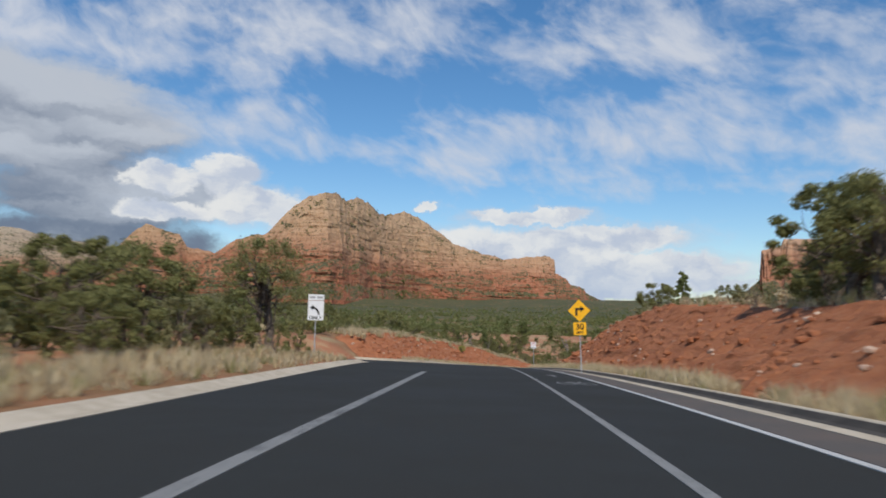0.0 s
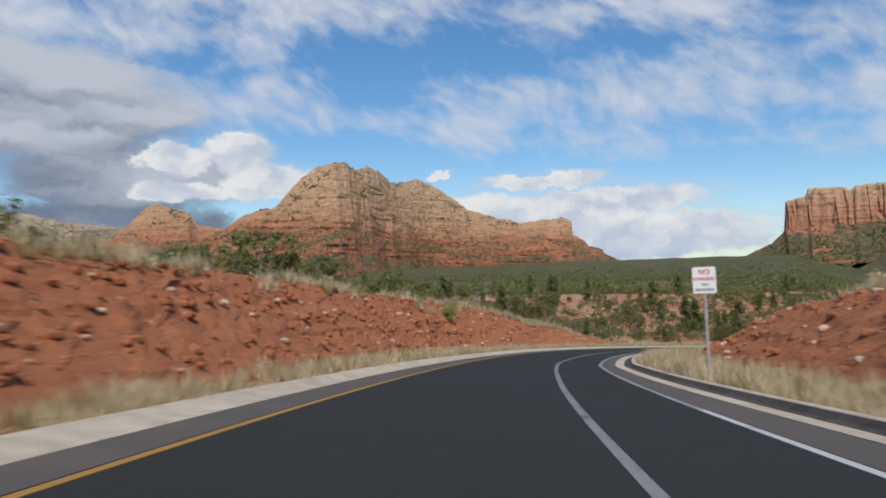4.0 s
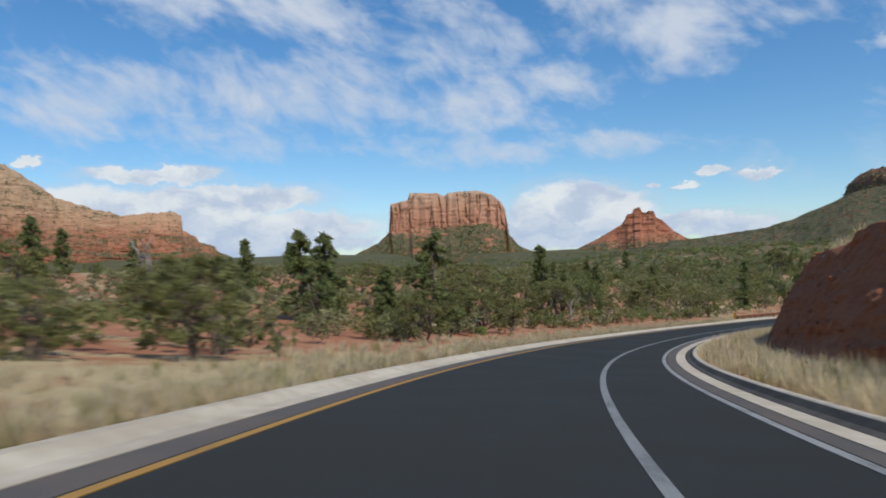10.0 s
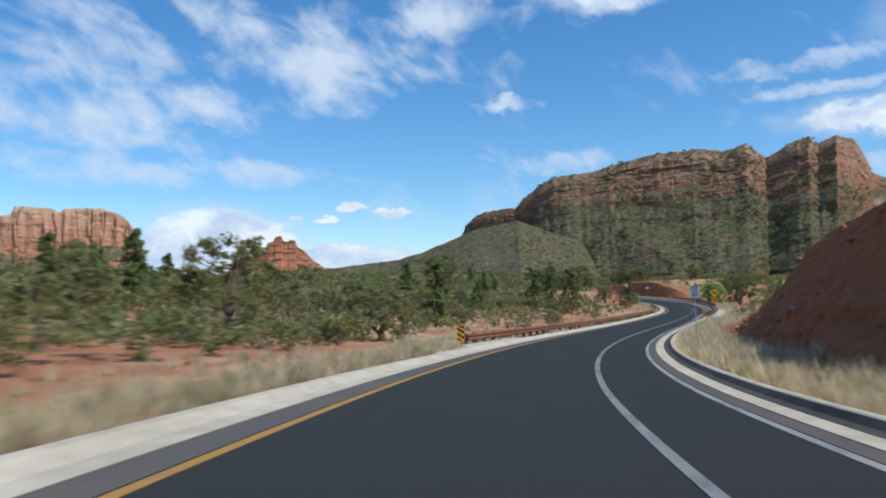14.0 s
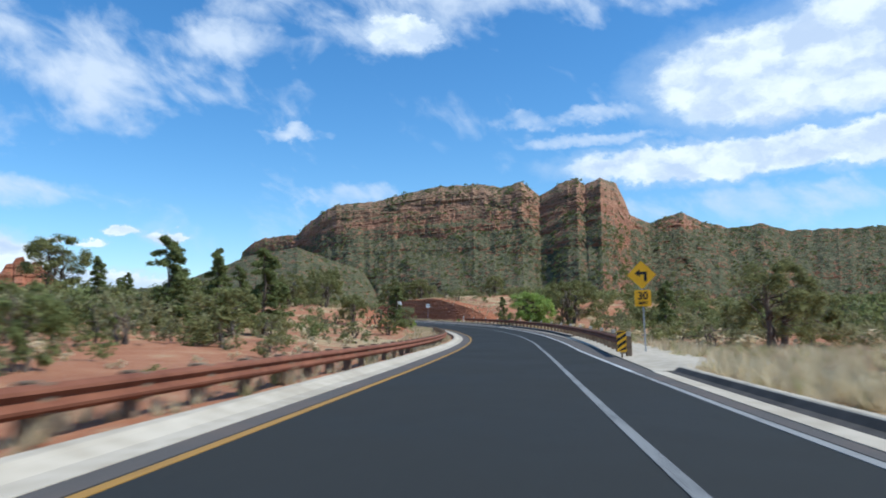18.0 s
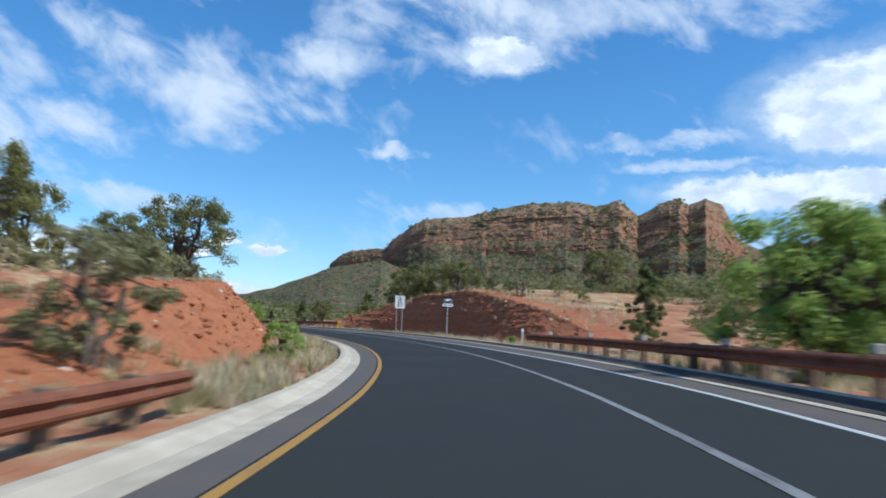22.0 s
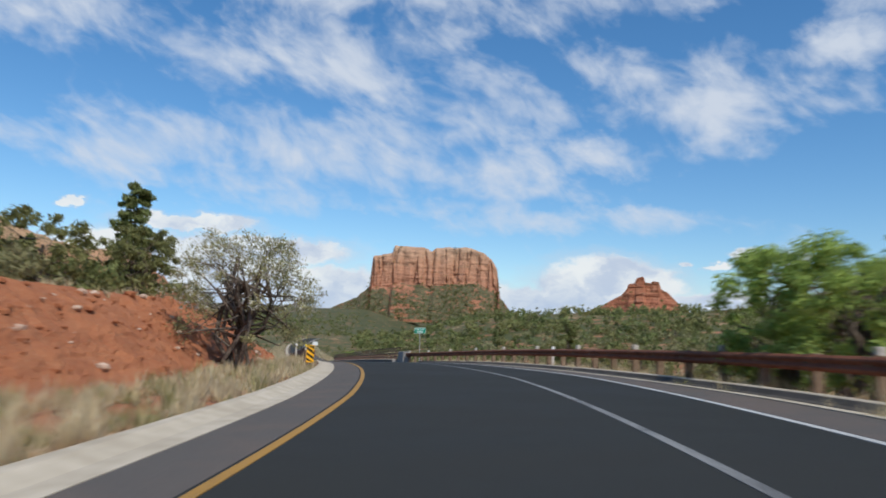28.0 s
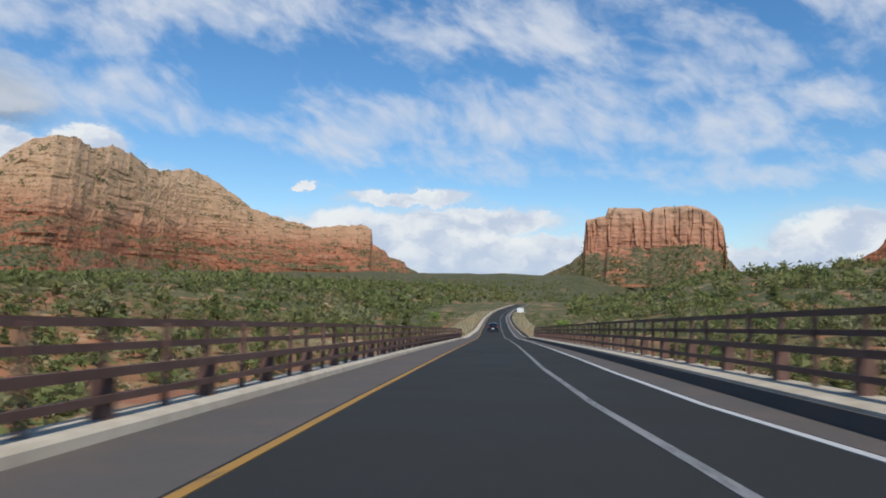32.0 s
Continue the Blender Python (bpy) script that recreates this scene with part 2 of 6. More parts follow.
def paint_mat(name, col, under, wear):
    def build(k, pos, b):
        n = k.noise(pos, 14.0, 6.0, 0.7)
        w = k.noise(pos, 0.9, 3.0)
        f = k.step(k.math("ADD", n, k.math("MULTIPLY", w, 0.5)), wear, wear + 0.22)
        return k.mix(f, col, under), k.bump(n, 0.15, 0.004), 0.7
    return material(name, build)


WHITE_PAINT = paint_mat("white_road_paint", (0.451, 0.451, 0.4346), (0.082, 0.082, 0.082), 0.80)
DULL_PAINT = paint_mat("dull_white_road_paint", (0.27, 0.265, 0.25), (0.07, 0.068, 0.064), 0.74)
GREY_PAINT = paint_mat("worn_white_road_paint", (0.2132, 0.2132, 0.205), (0.0574, 0.0574, 0.0574), 0.72)
YELLOW_PAINT = paint_mat("yellow_road_paint", (0.3444, 0.1886, 0.041), (0.082, 0.0615, 0.041), 0.80)


def rock_build(k, pos, b):
    # bedded red sandstone and siltstone
    wob = k.noise(pos, 0.25, 3.0)
    z = k.add("ShaderNodeSeparateXYZ", None, Vector=pos).outputs[2]
    zz = k.math("ADD", z, k.math("MULTIPLY", wob, 1.6))
    bed = k.noise(k.add("ShaderNodeCombineXYZ", None, X=0.0, Y=0.0, Z=zz).outputs[0], 3.1, 5.0, 0.65)
    grain = k.noise(pos, 9.0, 6.0, 0.65)
    big = k.noise(pos, 0.6, 4.0)
    c = k.ramp(bed, [(0.28, (0.263, 0.084, 0.037)), (0.45, (0.331, 0.115, 0.050)), (0.56, (0.380, 0.141, 0.062)), (0.72, (0.302, 0.101, 0.043))])
    c = k.mix(k.step(grain, 0.35, 0.75, 0.0, 0.55), c, (0.409, 0.169, 0.079))
    c = k.mix(k.step(big, 0.42, 0.66, 0.0, 0.25), c, (0.263, 0.082, 0.035))
    chips = k.noise(pos, 22.0, 3.0)
    c = k.mix(k.step(chips, 0.60, 0.70, 0.0, 0.6), c, (0.487, 0.338, 0.200))
    dust = k.noise(pos, 1.7, 5.0, 0.65)
    c = k.mix(k.step(dust, 0.50, 0.74, 0.0, 0.35), c, (0.43, 0.205, 0.105))
    h = k.math("ADD", k.math("MULTIPLY", grain, 0.7), k.math("MULTIPLY", bed, 0.6))
    rubble = k.noise(pos, 4.5, 5.0, 0.7)
    c = k.mix(k.step(rubble, 0.45, 0.32, 0.0, 0.28), c, (0.181, 0.054, 0.025))
    return c, k.bump(k.math("ADD", h, rubble), 0.8, 0.1), 0.95


RED_ROCK = material("red_sandstone", rock_build)


def ground_build(k, pos, b):
    big = k.noise(pos, 0.035, 5.0, 0.6)
    mid = k.noise(pos, 0.45, 5.0, 0.6)
    fine = k.noise(pos, 6.0, 5.0, 0.65)
    soil = k.mix(k.step(mid, 0.35, 0.7), (0.29, 0.110, 0.052), (0.38, 0.175, 0.09))
    soil = k.mix(k.step(fine, 0.4, 0.75, 0.0, 0.5), soil, (0.40, 0.255, 0.16))
    grass = k.mix(k.step(fine, 0.35, 0.65), (0.32, 0.235, 0.12), (0.46, 0.37, 0.21))
    c = k.mix(k.step(k.math("ADD", k.math("MULTIPLY", big, 0.5), k.math("MULTIPLY", mid, 0.5)), 0.49, 0.62), soil, grass)
    # scrub that covers the far slopes
    cells = k.add("ShaderNodeTexVoronoi", {"feature": "F1"}, Vector=pos, Scale=0.14, Randomness=1.0)
    shrub = k.step(k.math("ADD", cells.outputs[0], k.math("MULTIPLY", k.noise(pos, 0.5, 3.0), 0.35)), 1.0, 0.72)
    green = k.mix(fine, (0.045, 0.055, 0.020), (0.110, 0.115, 0.045))
    x, y = (k.add("ShaderNodeSeparateXYZ", None, Vector=pos).outputs[i] for i in (0, 1))
    dx, dy = k.math("SUBTRACT", x, 150.0), k.math("SUBTRACT", y, 220.0)
    r = k.math("SQRT", k.math("ADD", k.math("MULTIPLY", dx, dx), k.math("MULTIPLY", dy, dy)))
    c = k.mix(k.math("MULTIPLY", shrub, k.step(r, 150.0, 380.0)), c, green)
    # closed woods on the farthest slopes
    grove = k.step(k.noise(pos, 0.02, 5.0, 0.65), 0.36, 0.56, 0.25, 0.85)
    c = k.mix(k.math("MULTIPLY", grove, k.step(r, 500.0, 1300.0)), c, k.mix(k.noise(pos, 0.16, 4.0, 0.7), (0.030, 0.040, 0.016), (0.095, 0.098, 0.042)))
    return c, k.bump(k.math("ADD", fine, mid), 0.6, 0.1), 0.95


GROUND = material("red_soil_and_dry_grass", ground_build)


def cliff_mat(name, stops, z0, z1, veg, wood_top, wood=0.5, bare=0.0, bushes=0.5):
    """stops: colours by height from z0 to z1. veg: how flat ground must be to carry scrub; below wood_top it is mostly wooded. bare: red outcrops in the wood; bushes: single ones on the rock."""
    def build(k, pos, b):
        z = k.add("ShaderNodeSeparateXYZ", None, Vector=pos).outputs[2]
        wob = k.noise(pos, 0.006, 4.0)
        zw = k.math("ADD", z, k.math("MULTIPLY", k.math("SUBTRACT", wob, 0.5), 55.0))
        c = k.ramp(k.add("ShaderNodeMapRange", None, i0=zw, i1=z0, i2=z1).outputs[0], stops)
        # thin beds, uneven along the face
        bent = k.add("ShaderNodeVectorMath", {"operation": "MULTIPLY_ADD"}, i0=k.add("ShaderNodeTexNoise", None, Vector=pos, Scale=0.012, Detail=3.0).outputs[1], i1=(0, 0, 26.0), i2=pos).outputs[0]
        bed = k.noise(k.mapped(bent, 0.07, 0.07, 1.0), 0.115, 6.0, 0.66)
        here = k.step(k.noise(pos, 0.011, 4.0, 0.6), 0.36, 0.60, 0.35, 1.0)
        c = k.mix(k.math("MULTIPLY", k.step(bed, 0.50, 0.64, 0.0, 0.62), here), c, k.mix(0.55, c, (0.15, 0.058, 0.034)))
        c = k.mix(k.math("MULTIPLY", k.step(bed, 0.46, 0.33, 0.0, 0.6), here), c, k.mix(0.5, c, (0.56, 0.39, 0.26)))
        blocks = k.noise(k.mapped(pos, 1.0, 1.0, 1.5), 0.07, 8.0, 0.74)
        c = k.mix(k.step(blocks, 0.50, 0.70, 0.0, 0.5), c, k.mix(0.6, c, (0.504, 0.3612, 0.2352)))
        c = k.mix(k.step(blocks, 0.44, 0.28, 0.0, 0.5), c, k.mix(0.6, c, (0.126, 0.0588, 0.0378)))
        crack = k.noise(k.mapped(pos, 1.0, 1.0, 0.30), 0.035, 6.0, 0.62)
        gap = k.step(k.math("ABSOLUTE", k.math("SUBTRACT", crack, 0.5)), 0.012, 0.0, 0.0, 0.4)
        c = k.mix(gap, c, k.mix(0.7, c, (0.0588, 0.0319, 0.021)))
        nz = k.add("ShaderNodeSeparateXYZ", None, Vector=k.add("ShaderNodeNewGeometry").outputs["True Normal"]).outputs[2]
        wide = k.noise(pos, 0.010, 5.0, 0.65)
        low = k.step(k.math("ADD", z, k.math("MULTIPLY", k.math("SUBTRACT", wide, 0.5), 130.0)), wood_top + 30.0, wood_top - 30.0, 0.0, wood)
        fit = k.math("ADD", k.math("ADD", nz, low), k.math("MULTIPLY", k.math("SUBTRACT", wide, 0.5), 0.9))
        if bare:
            fit = k.math("SUBTRACT", fit, k.step(k.noise(k.mapped(pos, 1, 1, 1.8), 0.009, 4.0, 0.55), 0.53, 0.62, 0.0, bare))
        # single bushes and trees
        cell = k.add("ShaderNodeTexVoronoi", {"feature": "F1"}, Vector=pos, Scale=0.115, Randomness=1.0)
        reach = k.math("ADD", k.math("MULTIPLY", k.step(fit, veg - 0.55, veg + 0.25), 0.78), k.math("MULTIPLY", k.math("SUBTRACT", k.noise(pos, 0.5, 3.0, 0.7), 0.5), 0.35))
        v = k.step(k.math("SUBTRACT", reach, cell.outputs[0]), 0.0, 0.12, 0.0, 0.95)
        tone = k.add("ShaderNodeSeparateColor", None, Color=cell.outputs["Color"]).outputs[0]
        leafy = k.mix(tone, (0.0504, 0.0588, 0.0269), (0.126, 0.1218, 0.063))
        c = k.mix(k.step(fit, veg - 0.45, veg + 0.2, 0.0, 0.6), c, k.mix(0.55, c, (0.1428, 0.1218, 0.063)))
        # bushes on ledges of the bare rock
        spot = k.add("ShaderNodeTexVoronoi", {"feature": "F1"}, Vector=k.mapped(pos, 1, 1, 1.3), Scale=0.13, Randomness=1.0)
        spots = k.step(k.math("SUBTRACT", k.step(k.noise(k.mapped(pos, 0.4, 0.4, 1.6), 0.03, 4.0, 0.65), 0.47, 0.66, 0.0, bushes), spot.outputs[0]), 0.0, 0.07, 0.0, 0.85)
        c = k.mix(spots, c, k.mix(0.35, leafy, (0.045, 0.045, 0.022)))
        c = k.mix(v, c, leafy)
        h = k.math("ADD", k.math("ADD", k.math("MULTIPLY", bed, 0.6), k.math("MULTIPLY", blocks, 1.0)), k.math("MULTIPLY", gap, -0.35))
        return c, k.bump(k.math("ADD", h, k.math("MULTIPLY", v, 0.4)), 0.8, 6.0), 0.95
    return material(name, build)


TAN, RED, DEEP = (0.4284, 0.2688, 0.1554), (0.3612, 0.1386, 0.0739), (0.2856, 0.0966, 0.0504)

# ---- the road's line ----
START, HEAD0, KNOT = (-3.59, -59.96), -0.0273, 24.0
KAPPA = [-1.07, -0.3, 0.46, 0.91, 0.13, -2.34, -5.26, -6.81, -6.96, -6.89, -7.12, -7.11, -6.22, -4.27, -1.88, 0.43, 2.8, 5.06, 6.52, 7.15,
         7.53, 7.5, 6.05, 3.25, 0.76, -0.1, 0.07, 0.18, 0.0, -0.14, -0.13, -0.12, -0.31, -0.64, -0.97, -1.43, -2.08, -1.99, -1.09, -0.09]
LEVEL = [2.06, 1.28, 0.49, -0.28, -1.25, -2.68, -4.37, -6.16, -8.09, -10.03, -11.84, -13.31, -14.4, -15.15, -15.61, -15.81, -15.8, -15.61,
         -15.16, -14.6, -13.99, -13.43, -13.31, -13.68, -14.48, -15.36, -16.31, -17.27, -18.23, -18.5, -18.74, -18.69, -18.6, -18.39, -18.1,
         -17.46, -16.83, -16.0, -15.05, -14.18]
BANK = [1.1, 1.1, 1.1, -0.1, -1.5, -1.6, -2.0, -1.6, -1.5, -1.8, -1.7, -1.3, -1.4, -1.1, -0.8, -0.6, 0.6, 2.0, 2.2, 2.1, 2.6, 2.4, 2.1, 1.7,
        1.1, 1.1, 1.0, 0.9, 0.8, 0.7, 0.7, 0.6, 0.5, 0.4, 0.3, 0.3, 0.2, 0.1, 0.1, 0.0]
ST = np.arange(-60.0, 860.0, 1.0)
_kn = -60.0 + KNOT * np.arange(len(KAPPA))
_kap = np.interp(ST, _kn, np.array(KAPPA) * 1e-3)
HEADING = HEAD0 + np.r_[0, np.cumsum((_kap[1:] + _kap[:-1]) / 2)]
_hm = (HEADING[1:] + HEADING[:-1]) / 2
ROAD_X = START[0] + np.r_[0, np.cumsum(-np.sin(_hm))]
ROAD_Y = START[1] + np.r_[0, np.cumsum(np.cos(_hm))]


def glide(ky, v):
    ky = np.array(ky)
    i = np.clip(((v - _kn[0]) / KNOT).astype(int), 0, len(ky) - 2)
    u, m = (v - _kn[i]) / KNOT, np.gradient(ky)
    return (2 * u**3 - 3 * u**2 + 1) * ky[i] + (u**3 - 2 * u**2 + u) * m[i] + (3 * u**2 - 2 * u**3) * ky[i + 1] + (u**3 - u**2) * m[i + 1]


ROAD_Z = glide(LEVEL, ST)
TILT = np.tan(np.radians(glide(BANK, ST)))


def at_road(s, lat=0.0, dz=0.0):
    """World points at stations s, lat metres to the right of the lane's middle, dz above the road."""
    s, lat, dz = np.broadcast_arrays(np.asarray(s, float), np.asarray(lat, float), np.asarray(dz, float))
    f = [np.interp(s, ST, a) for a in (ROAD_X, ROAD_Y, ROAD_Z, HEADING, TILT)]
    return np.stack([f[0] + lat * np.cos(f[3]), f[1] + lat * np.sin(f[3]), f[2] + np.clip(lat, -8, 8) * f[4] + dz], -1)


def heading_at(s):
    return float(np.interp(s, ST, HEADING))


def tab(s, pairs):
    return np.interp(s, [q[0] for q in pairs], [q[1] for q in pairs])


# ---- numeric noise ----
def _hash(i, j, seed):
    h = (i.astype(np.int64) * 374761393 + j.astype(np.int64) * 668265263 + seed * 1442695041) & 0xFFFFFFFF
    h = ((h ^ (h >> 13)) * 1274126177) & 0xFFFFFFFF
    return ((h ^ (h >> 16)) & 0xFFFF) / 65535.0


def value_noise(x, y, seed=0):
    i, j = np.floor(x), np.floor(y)
    u, v = x - i, y - j
    u, v = u * u * (3 - 2 * u), v * v * (3 - 2 * v)
    a, b, c, d = _hash(i, j, seed), _hash(i + 1, j, seed), _hash(i, j + 1, seed), _hash(i + 1, j + 1, seed)
    return (a * (1 - u) + b * u) * (1 - v) + (c * (1 - u) + d * u) * v


def fbm(x, y, octaves=4, seed=0, gain=0.5):
    """About -1 to 1."""
    out, amp, tot = 0.0, 1.0, 0.0
    for o in range(octaves):
        out = out + amp * (value_noise(x * 2**o + 17.3 * o, y * 2**o - 9.1 * o, seed + o) * 2 - 1)
        tot, amp = tot + amp, amp * gain
    return out / tot


def ease(v, a, b):
    u = np.clip((v - a) / (b - a), 0, 1)
    return u * u * (3 - 2 * u)


# ---- meshes ----
def link(name, me, parent=None, label=""):
    ob = new(name, me)
    if parent is not None:
        ob.parent = parent
    return tagged(ob, label)


def mesh_of(name, verts, faces, mat, smooth=False):
    me = bpy.data.meshes.new(name)
    verts, faces = np.asarray(verts, np.float32).reshape(-1, 3), np.asarray(faces, np.int32)
    n, c = faces.shape
    me.vertices.add(len(verts))
    me.vertices.foreach_set("co", verts.ravel())
    me.loops.add(n * c)
    me.loops.foreach_set("vertex_index", faces.ravel())
    me.polygons.add(n)
    me.polygons.foreach_set("loop_start", np.arange(0, n * c, c, dtype=np.int32))
    me.polygons.foreach_set("use_smooth", np.full(n, smooth))
    me.update(calc_edges=True)
    me.validate()
    me.materials.append(mat)
    return me


def grid_faces(nu, nv):
    i, j = np.meshgrid(np.arange(nu - 1), np.arange(nv - 1), indexing="ij")
    a = (i * nv + j).ravel()
    return np.stack([a, a + 1, a + nv + 1, a + nv], -1)


def structure(name, me, label="", parent=None):
    ob = new(name, me)
    if parent is not None:
        ob.parent = parent
    return tagged(ob, label, "", "", "structure")


def swept(name, s0, s1, profile, mat, step=1.0, smooth=False, wid=None, share=1.0):
    """A section of (lat, dz) carried along the road. wid: lateral shift by station; share: how much of it each point takes."""
    s = np.arange(s0, s1 + step * 0.5, step)
    prof = np.array(profile, float)
    sh = np.zeros(len(s)) if wid is None else wid(s)
    v = at_road(s[:, None], prof[None, :, 0] + sh[:, None] * np.asarray(share), prof[None, :, 1])
    f = grid_faces(len(s), len(prof))[:, ::-1]
    return mesh_of(name, v.reshape(-1, 3), f, mat, smooth)


EDGE_LINE = [(-60, 4.66), (22, 4.66), (45, 4.86), (57, 4.75), (80, 3.5), (89, 3.02), (104, 3.1), (129, 3.45), (158, 3.68), (189, 3.62), (225, 3.35), (284, 3.72), (313, 3.35), (366, 4.18), (402, 3.75),
             (427, 3.95), (466, 4.9), (474, 5.1), (496, 4.45), (505, 4.35), (524, 3.1), (531, 3.03), (560, 3.2), (860, 3.4)]
LANE_LINE = [(-60, 2.74), (45, 2.74), (60, 2.48), (80, 1.82), (90, 1.42), (111, 1.5), (130, 1.72), (158, 1.88), (190, 2.04), (225, 1.8), (285, 2.0), (315, 1.85), (366, 2.2), (405, 1.85), (427, 2.05),
             (466, 2.65), (474, 2.8), (496, 2.54), (505, 2.46), (524, 1.55), (533, 1.42), (560, 1.6), (860, 1.83)]
YELLOW_LINE = [(-60, -1.85), (310, -1.95), (366, -1.6), (404, -1.9), (424, -1.95), (467, -1.4), (496, -1.7), (525, -1.9), (860, -1.82)]
LEFT_KERB = [(-60, -0.1), (80, -0.2), (100, 0.0), (129, -0.1), (160, 0.1), (190, 0.05), (225, 0.0), (284, 0.2), (311, -0.1), (366, 0.35), (404, -0.2), (424, -0.33), (466, 0.1), (496, -0.25), (505, -0.55), (517, -0.95), (606, -0.95), (640, 0.0), (860, 0.0)]
RIGHT_KERB = [(-60, 1.4), (22, 1.47), (45, 1.7), (57, 1.75), (80, 0.0), (89, -0.6), (100, -0.55), (129, -0.22), (158, -0.12), (190, -0.1), (225, -0.45), (284, -0.2), (300, -0.2), (345, 0.5), (366, 0.72), (401, 1.22),
              (424, 1.2), (455, 1.8), (466, 1.95), (496, 1.05), (505, 0.65), (512, 0.2), (860, 0.0)]


def right_shift(s):
    """How far the right edge line lies outside its usual place."""
    return tab(s, EDGE_LINE) - 3.5


def gutter_shift(s):
    """The same for the gutter and the kerb on the right."""
    return tab(s, RIGHT_KERB)


def left_shift(s):
    return tab(s, LEFT_KERB)


# ---- ground ----
LEFT_TOP = [(-60, 0.2), (44, 0.3), (50, 1.5), (70, 2.6), (85, 2.9), (110, 3.0), (122, 2.5), (130, 2.0), (140, 1.0), (150, 0.3), (235, 0.1), (300, -0.3), (355, 0.0),
            (365, 0.8), (376, 2.3), (390, 2.9), (400, 3.3), (411, 3.2), (420, 3.6), (430, 3.2), (440, 2.9), (455, 2.4), (470, 2.2), (485, 2.5), (492, 2.4), (497, 1.4), (503, -0.5), (517, -5.0),
            (540, -8.0), (580, -8.0), (604, -3.0), (622, -0.4), (860, 0.0)]
LEFT_TOE = [(-60, 5.3), (130, 5.0), (160, 4.6), (330, 4.6), (375, 6.0), (440, 7.0), (470, 6.2), (500, 5.2), (860, 5.0)]
RIGHT_TOP = [(-60, 2.0), (0, 2.2), (27, 2.6), (43, 3.8), (54, 3.8), (71, 3.0), (85, 2.5), (95, 2.4), (107, 1.9), (118, 1.9), (130, 2.7), (140, 2.9), (152, 4.2), (168, 4.4), (200, 4.8),
             (217, 5.2), (232, 5.0), (243, 4.5), (250, 4.2), (257, 3.3), (270, 1.5), (281, 0.3), (305, 0.0), (330, -0.8), (375, -0.5), (386, 0.3), (391, 1.0), (397, 2.1), (404, 3.0), (412, 3.9),
             (423, 3.6), (430, 3.0), (437, 1.8), (449, 0.9), (458, 0.2), (480, -0.8), (505, -2.0), (517, -5.0), (540, -8.0), (580, -8.0), (604, -3.0), (622, -0.4), (860, 0.0)]
RIGHT_TOE = [(-60, 7.6), (80, 7.6), (120, 7.7), (150, 8.0), (250, 7.9), (300, 6.5), (370, 6.8), (400, 7.6), (445, 7.6), (480, 6.5), (860, 6.0)]
RIGHT_RUN = [(-60, 4.5), (100, 3.6), (128, 3.0), (152, 2.4), (245, 2.4), (275, 3.5), (385, 2.6), (392, 2.1), (440, 2.1), (455, 3.0), (860, 5.0)]


def natural(x, y):
    r = np.hypot(x - 150, y - 220)
    z = -13.0 + 0.0185 * np.maximum(r - 260, 0) + 0.0275 * np.maximum(r - 1400, 0) - 0.028 * np.maximum(r - 2600, 0)
    z = z + 2.2 * fbm(x / 70, y / 70, 4, 3) * ease(r, 0, 200) + 4.5 * fbm(x / 130, y / 130, 3, 5) * ease(r, 120, 400) + 24 * fbm(x / 420, y / 420, 4, 11) * ease(r, 600, 2200)
    return z + 15 * np.exp(-((x - 600) ** 2 + (y - 640) ** 2) / 170.0**2)


def nearest_station(x, y):
    s, lat = np.empty(x.size), np.empty(x.size)
    xf, yf = x.ravel(), y.ravel()
    rx, ry, st = ROAD_X[::3], ROAD_Y[::3], ST[::3]
    for a in range(0, x.size, 20000):
        b = slice(a, a + 20000)
        k = np.argmin((xf[b, None] - rx) ** 2 + (yf[b, None] - ry) ** 2, 1)
        h = HEADING[::3][k]
        dx, dy = xf[b] - rx[k], yf[b] - ry[k]
        s[b] = st[k] + np.clip(-dx * np.sin(h) + dy * np.cos(h), -4, 4)
        lat[b] = dx * np.cos(h) + dy * np.sin(h)
    return s.reshape(x.shape), lat.reshape(x.shape)


def side_road(s, lat):
    """1 on the side road that leaves to the left."""
    return ease(s, 38.0, 40.5) * (1 - ease(s, 48.5 + 0.12 * (lat + 4), 51.0 + 0.12 * (lat + 4))) * ease(-lat, 2.0, 4.0) * (1 - ease(-lat, 60, 70))


def bank_profile(s, d, side, rough=1.0):
    """Height above the road's level at d metres from the lane's middle."""
    if side < 0:
        top, toe, run = tab(s, LEFT_TOP), tab(s, LEFT_TOE), 3.0 + 0 * s
    else:
        top, toe, run = tab(s, RIGHT_TOP), tab(s, RIGHT_TOE), tab(s, RIGHT_RUN)
    toe = toe + 0.5 * fbm(s / 7.0, s * 0 + side, 3, 5) * rough
    run = np.where(top < 0, 7.0, run)
    up = np.clip((d - toe) / run, 0, 1)
    h = top * np.where(top < 0, up * up * (3 - 2 * up), np.minimum(1, up * 1.12 - 0.12 * up * up))
    crest = np.clip((d - toe - run) / 14.0, 0, 1)
    return h + np.where(top > 0.6, 0.5 * crest * fbm(s / 11.0, d / 9.0, 3, 8) + 0.7 * crest * (side > 0), 0.0)


def carved(s, lat):
    """1 under the cut faces, which have a finer mesh of their own."""
    d = np.abs(lat)
    top = np.where(lat < 0, tab(s, LEFT_TOP), tab(s, RIGHT_TOP))
    toe = np.where(lat < 0, tab(s, LEFT_TOE), tab(s, RIGHT_TOE))
    run = np.where(lat < 0, 3.0, tab(s, RIGHT_RUN))
    return ease(top, 0.5, 1.0) * ease(d, toe - 0.6, toe + 0.6) * (1 - ease(d, toe + run + 0.2, toe + run + 1.6))


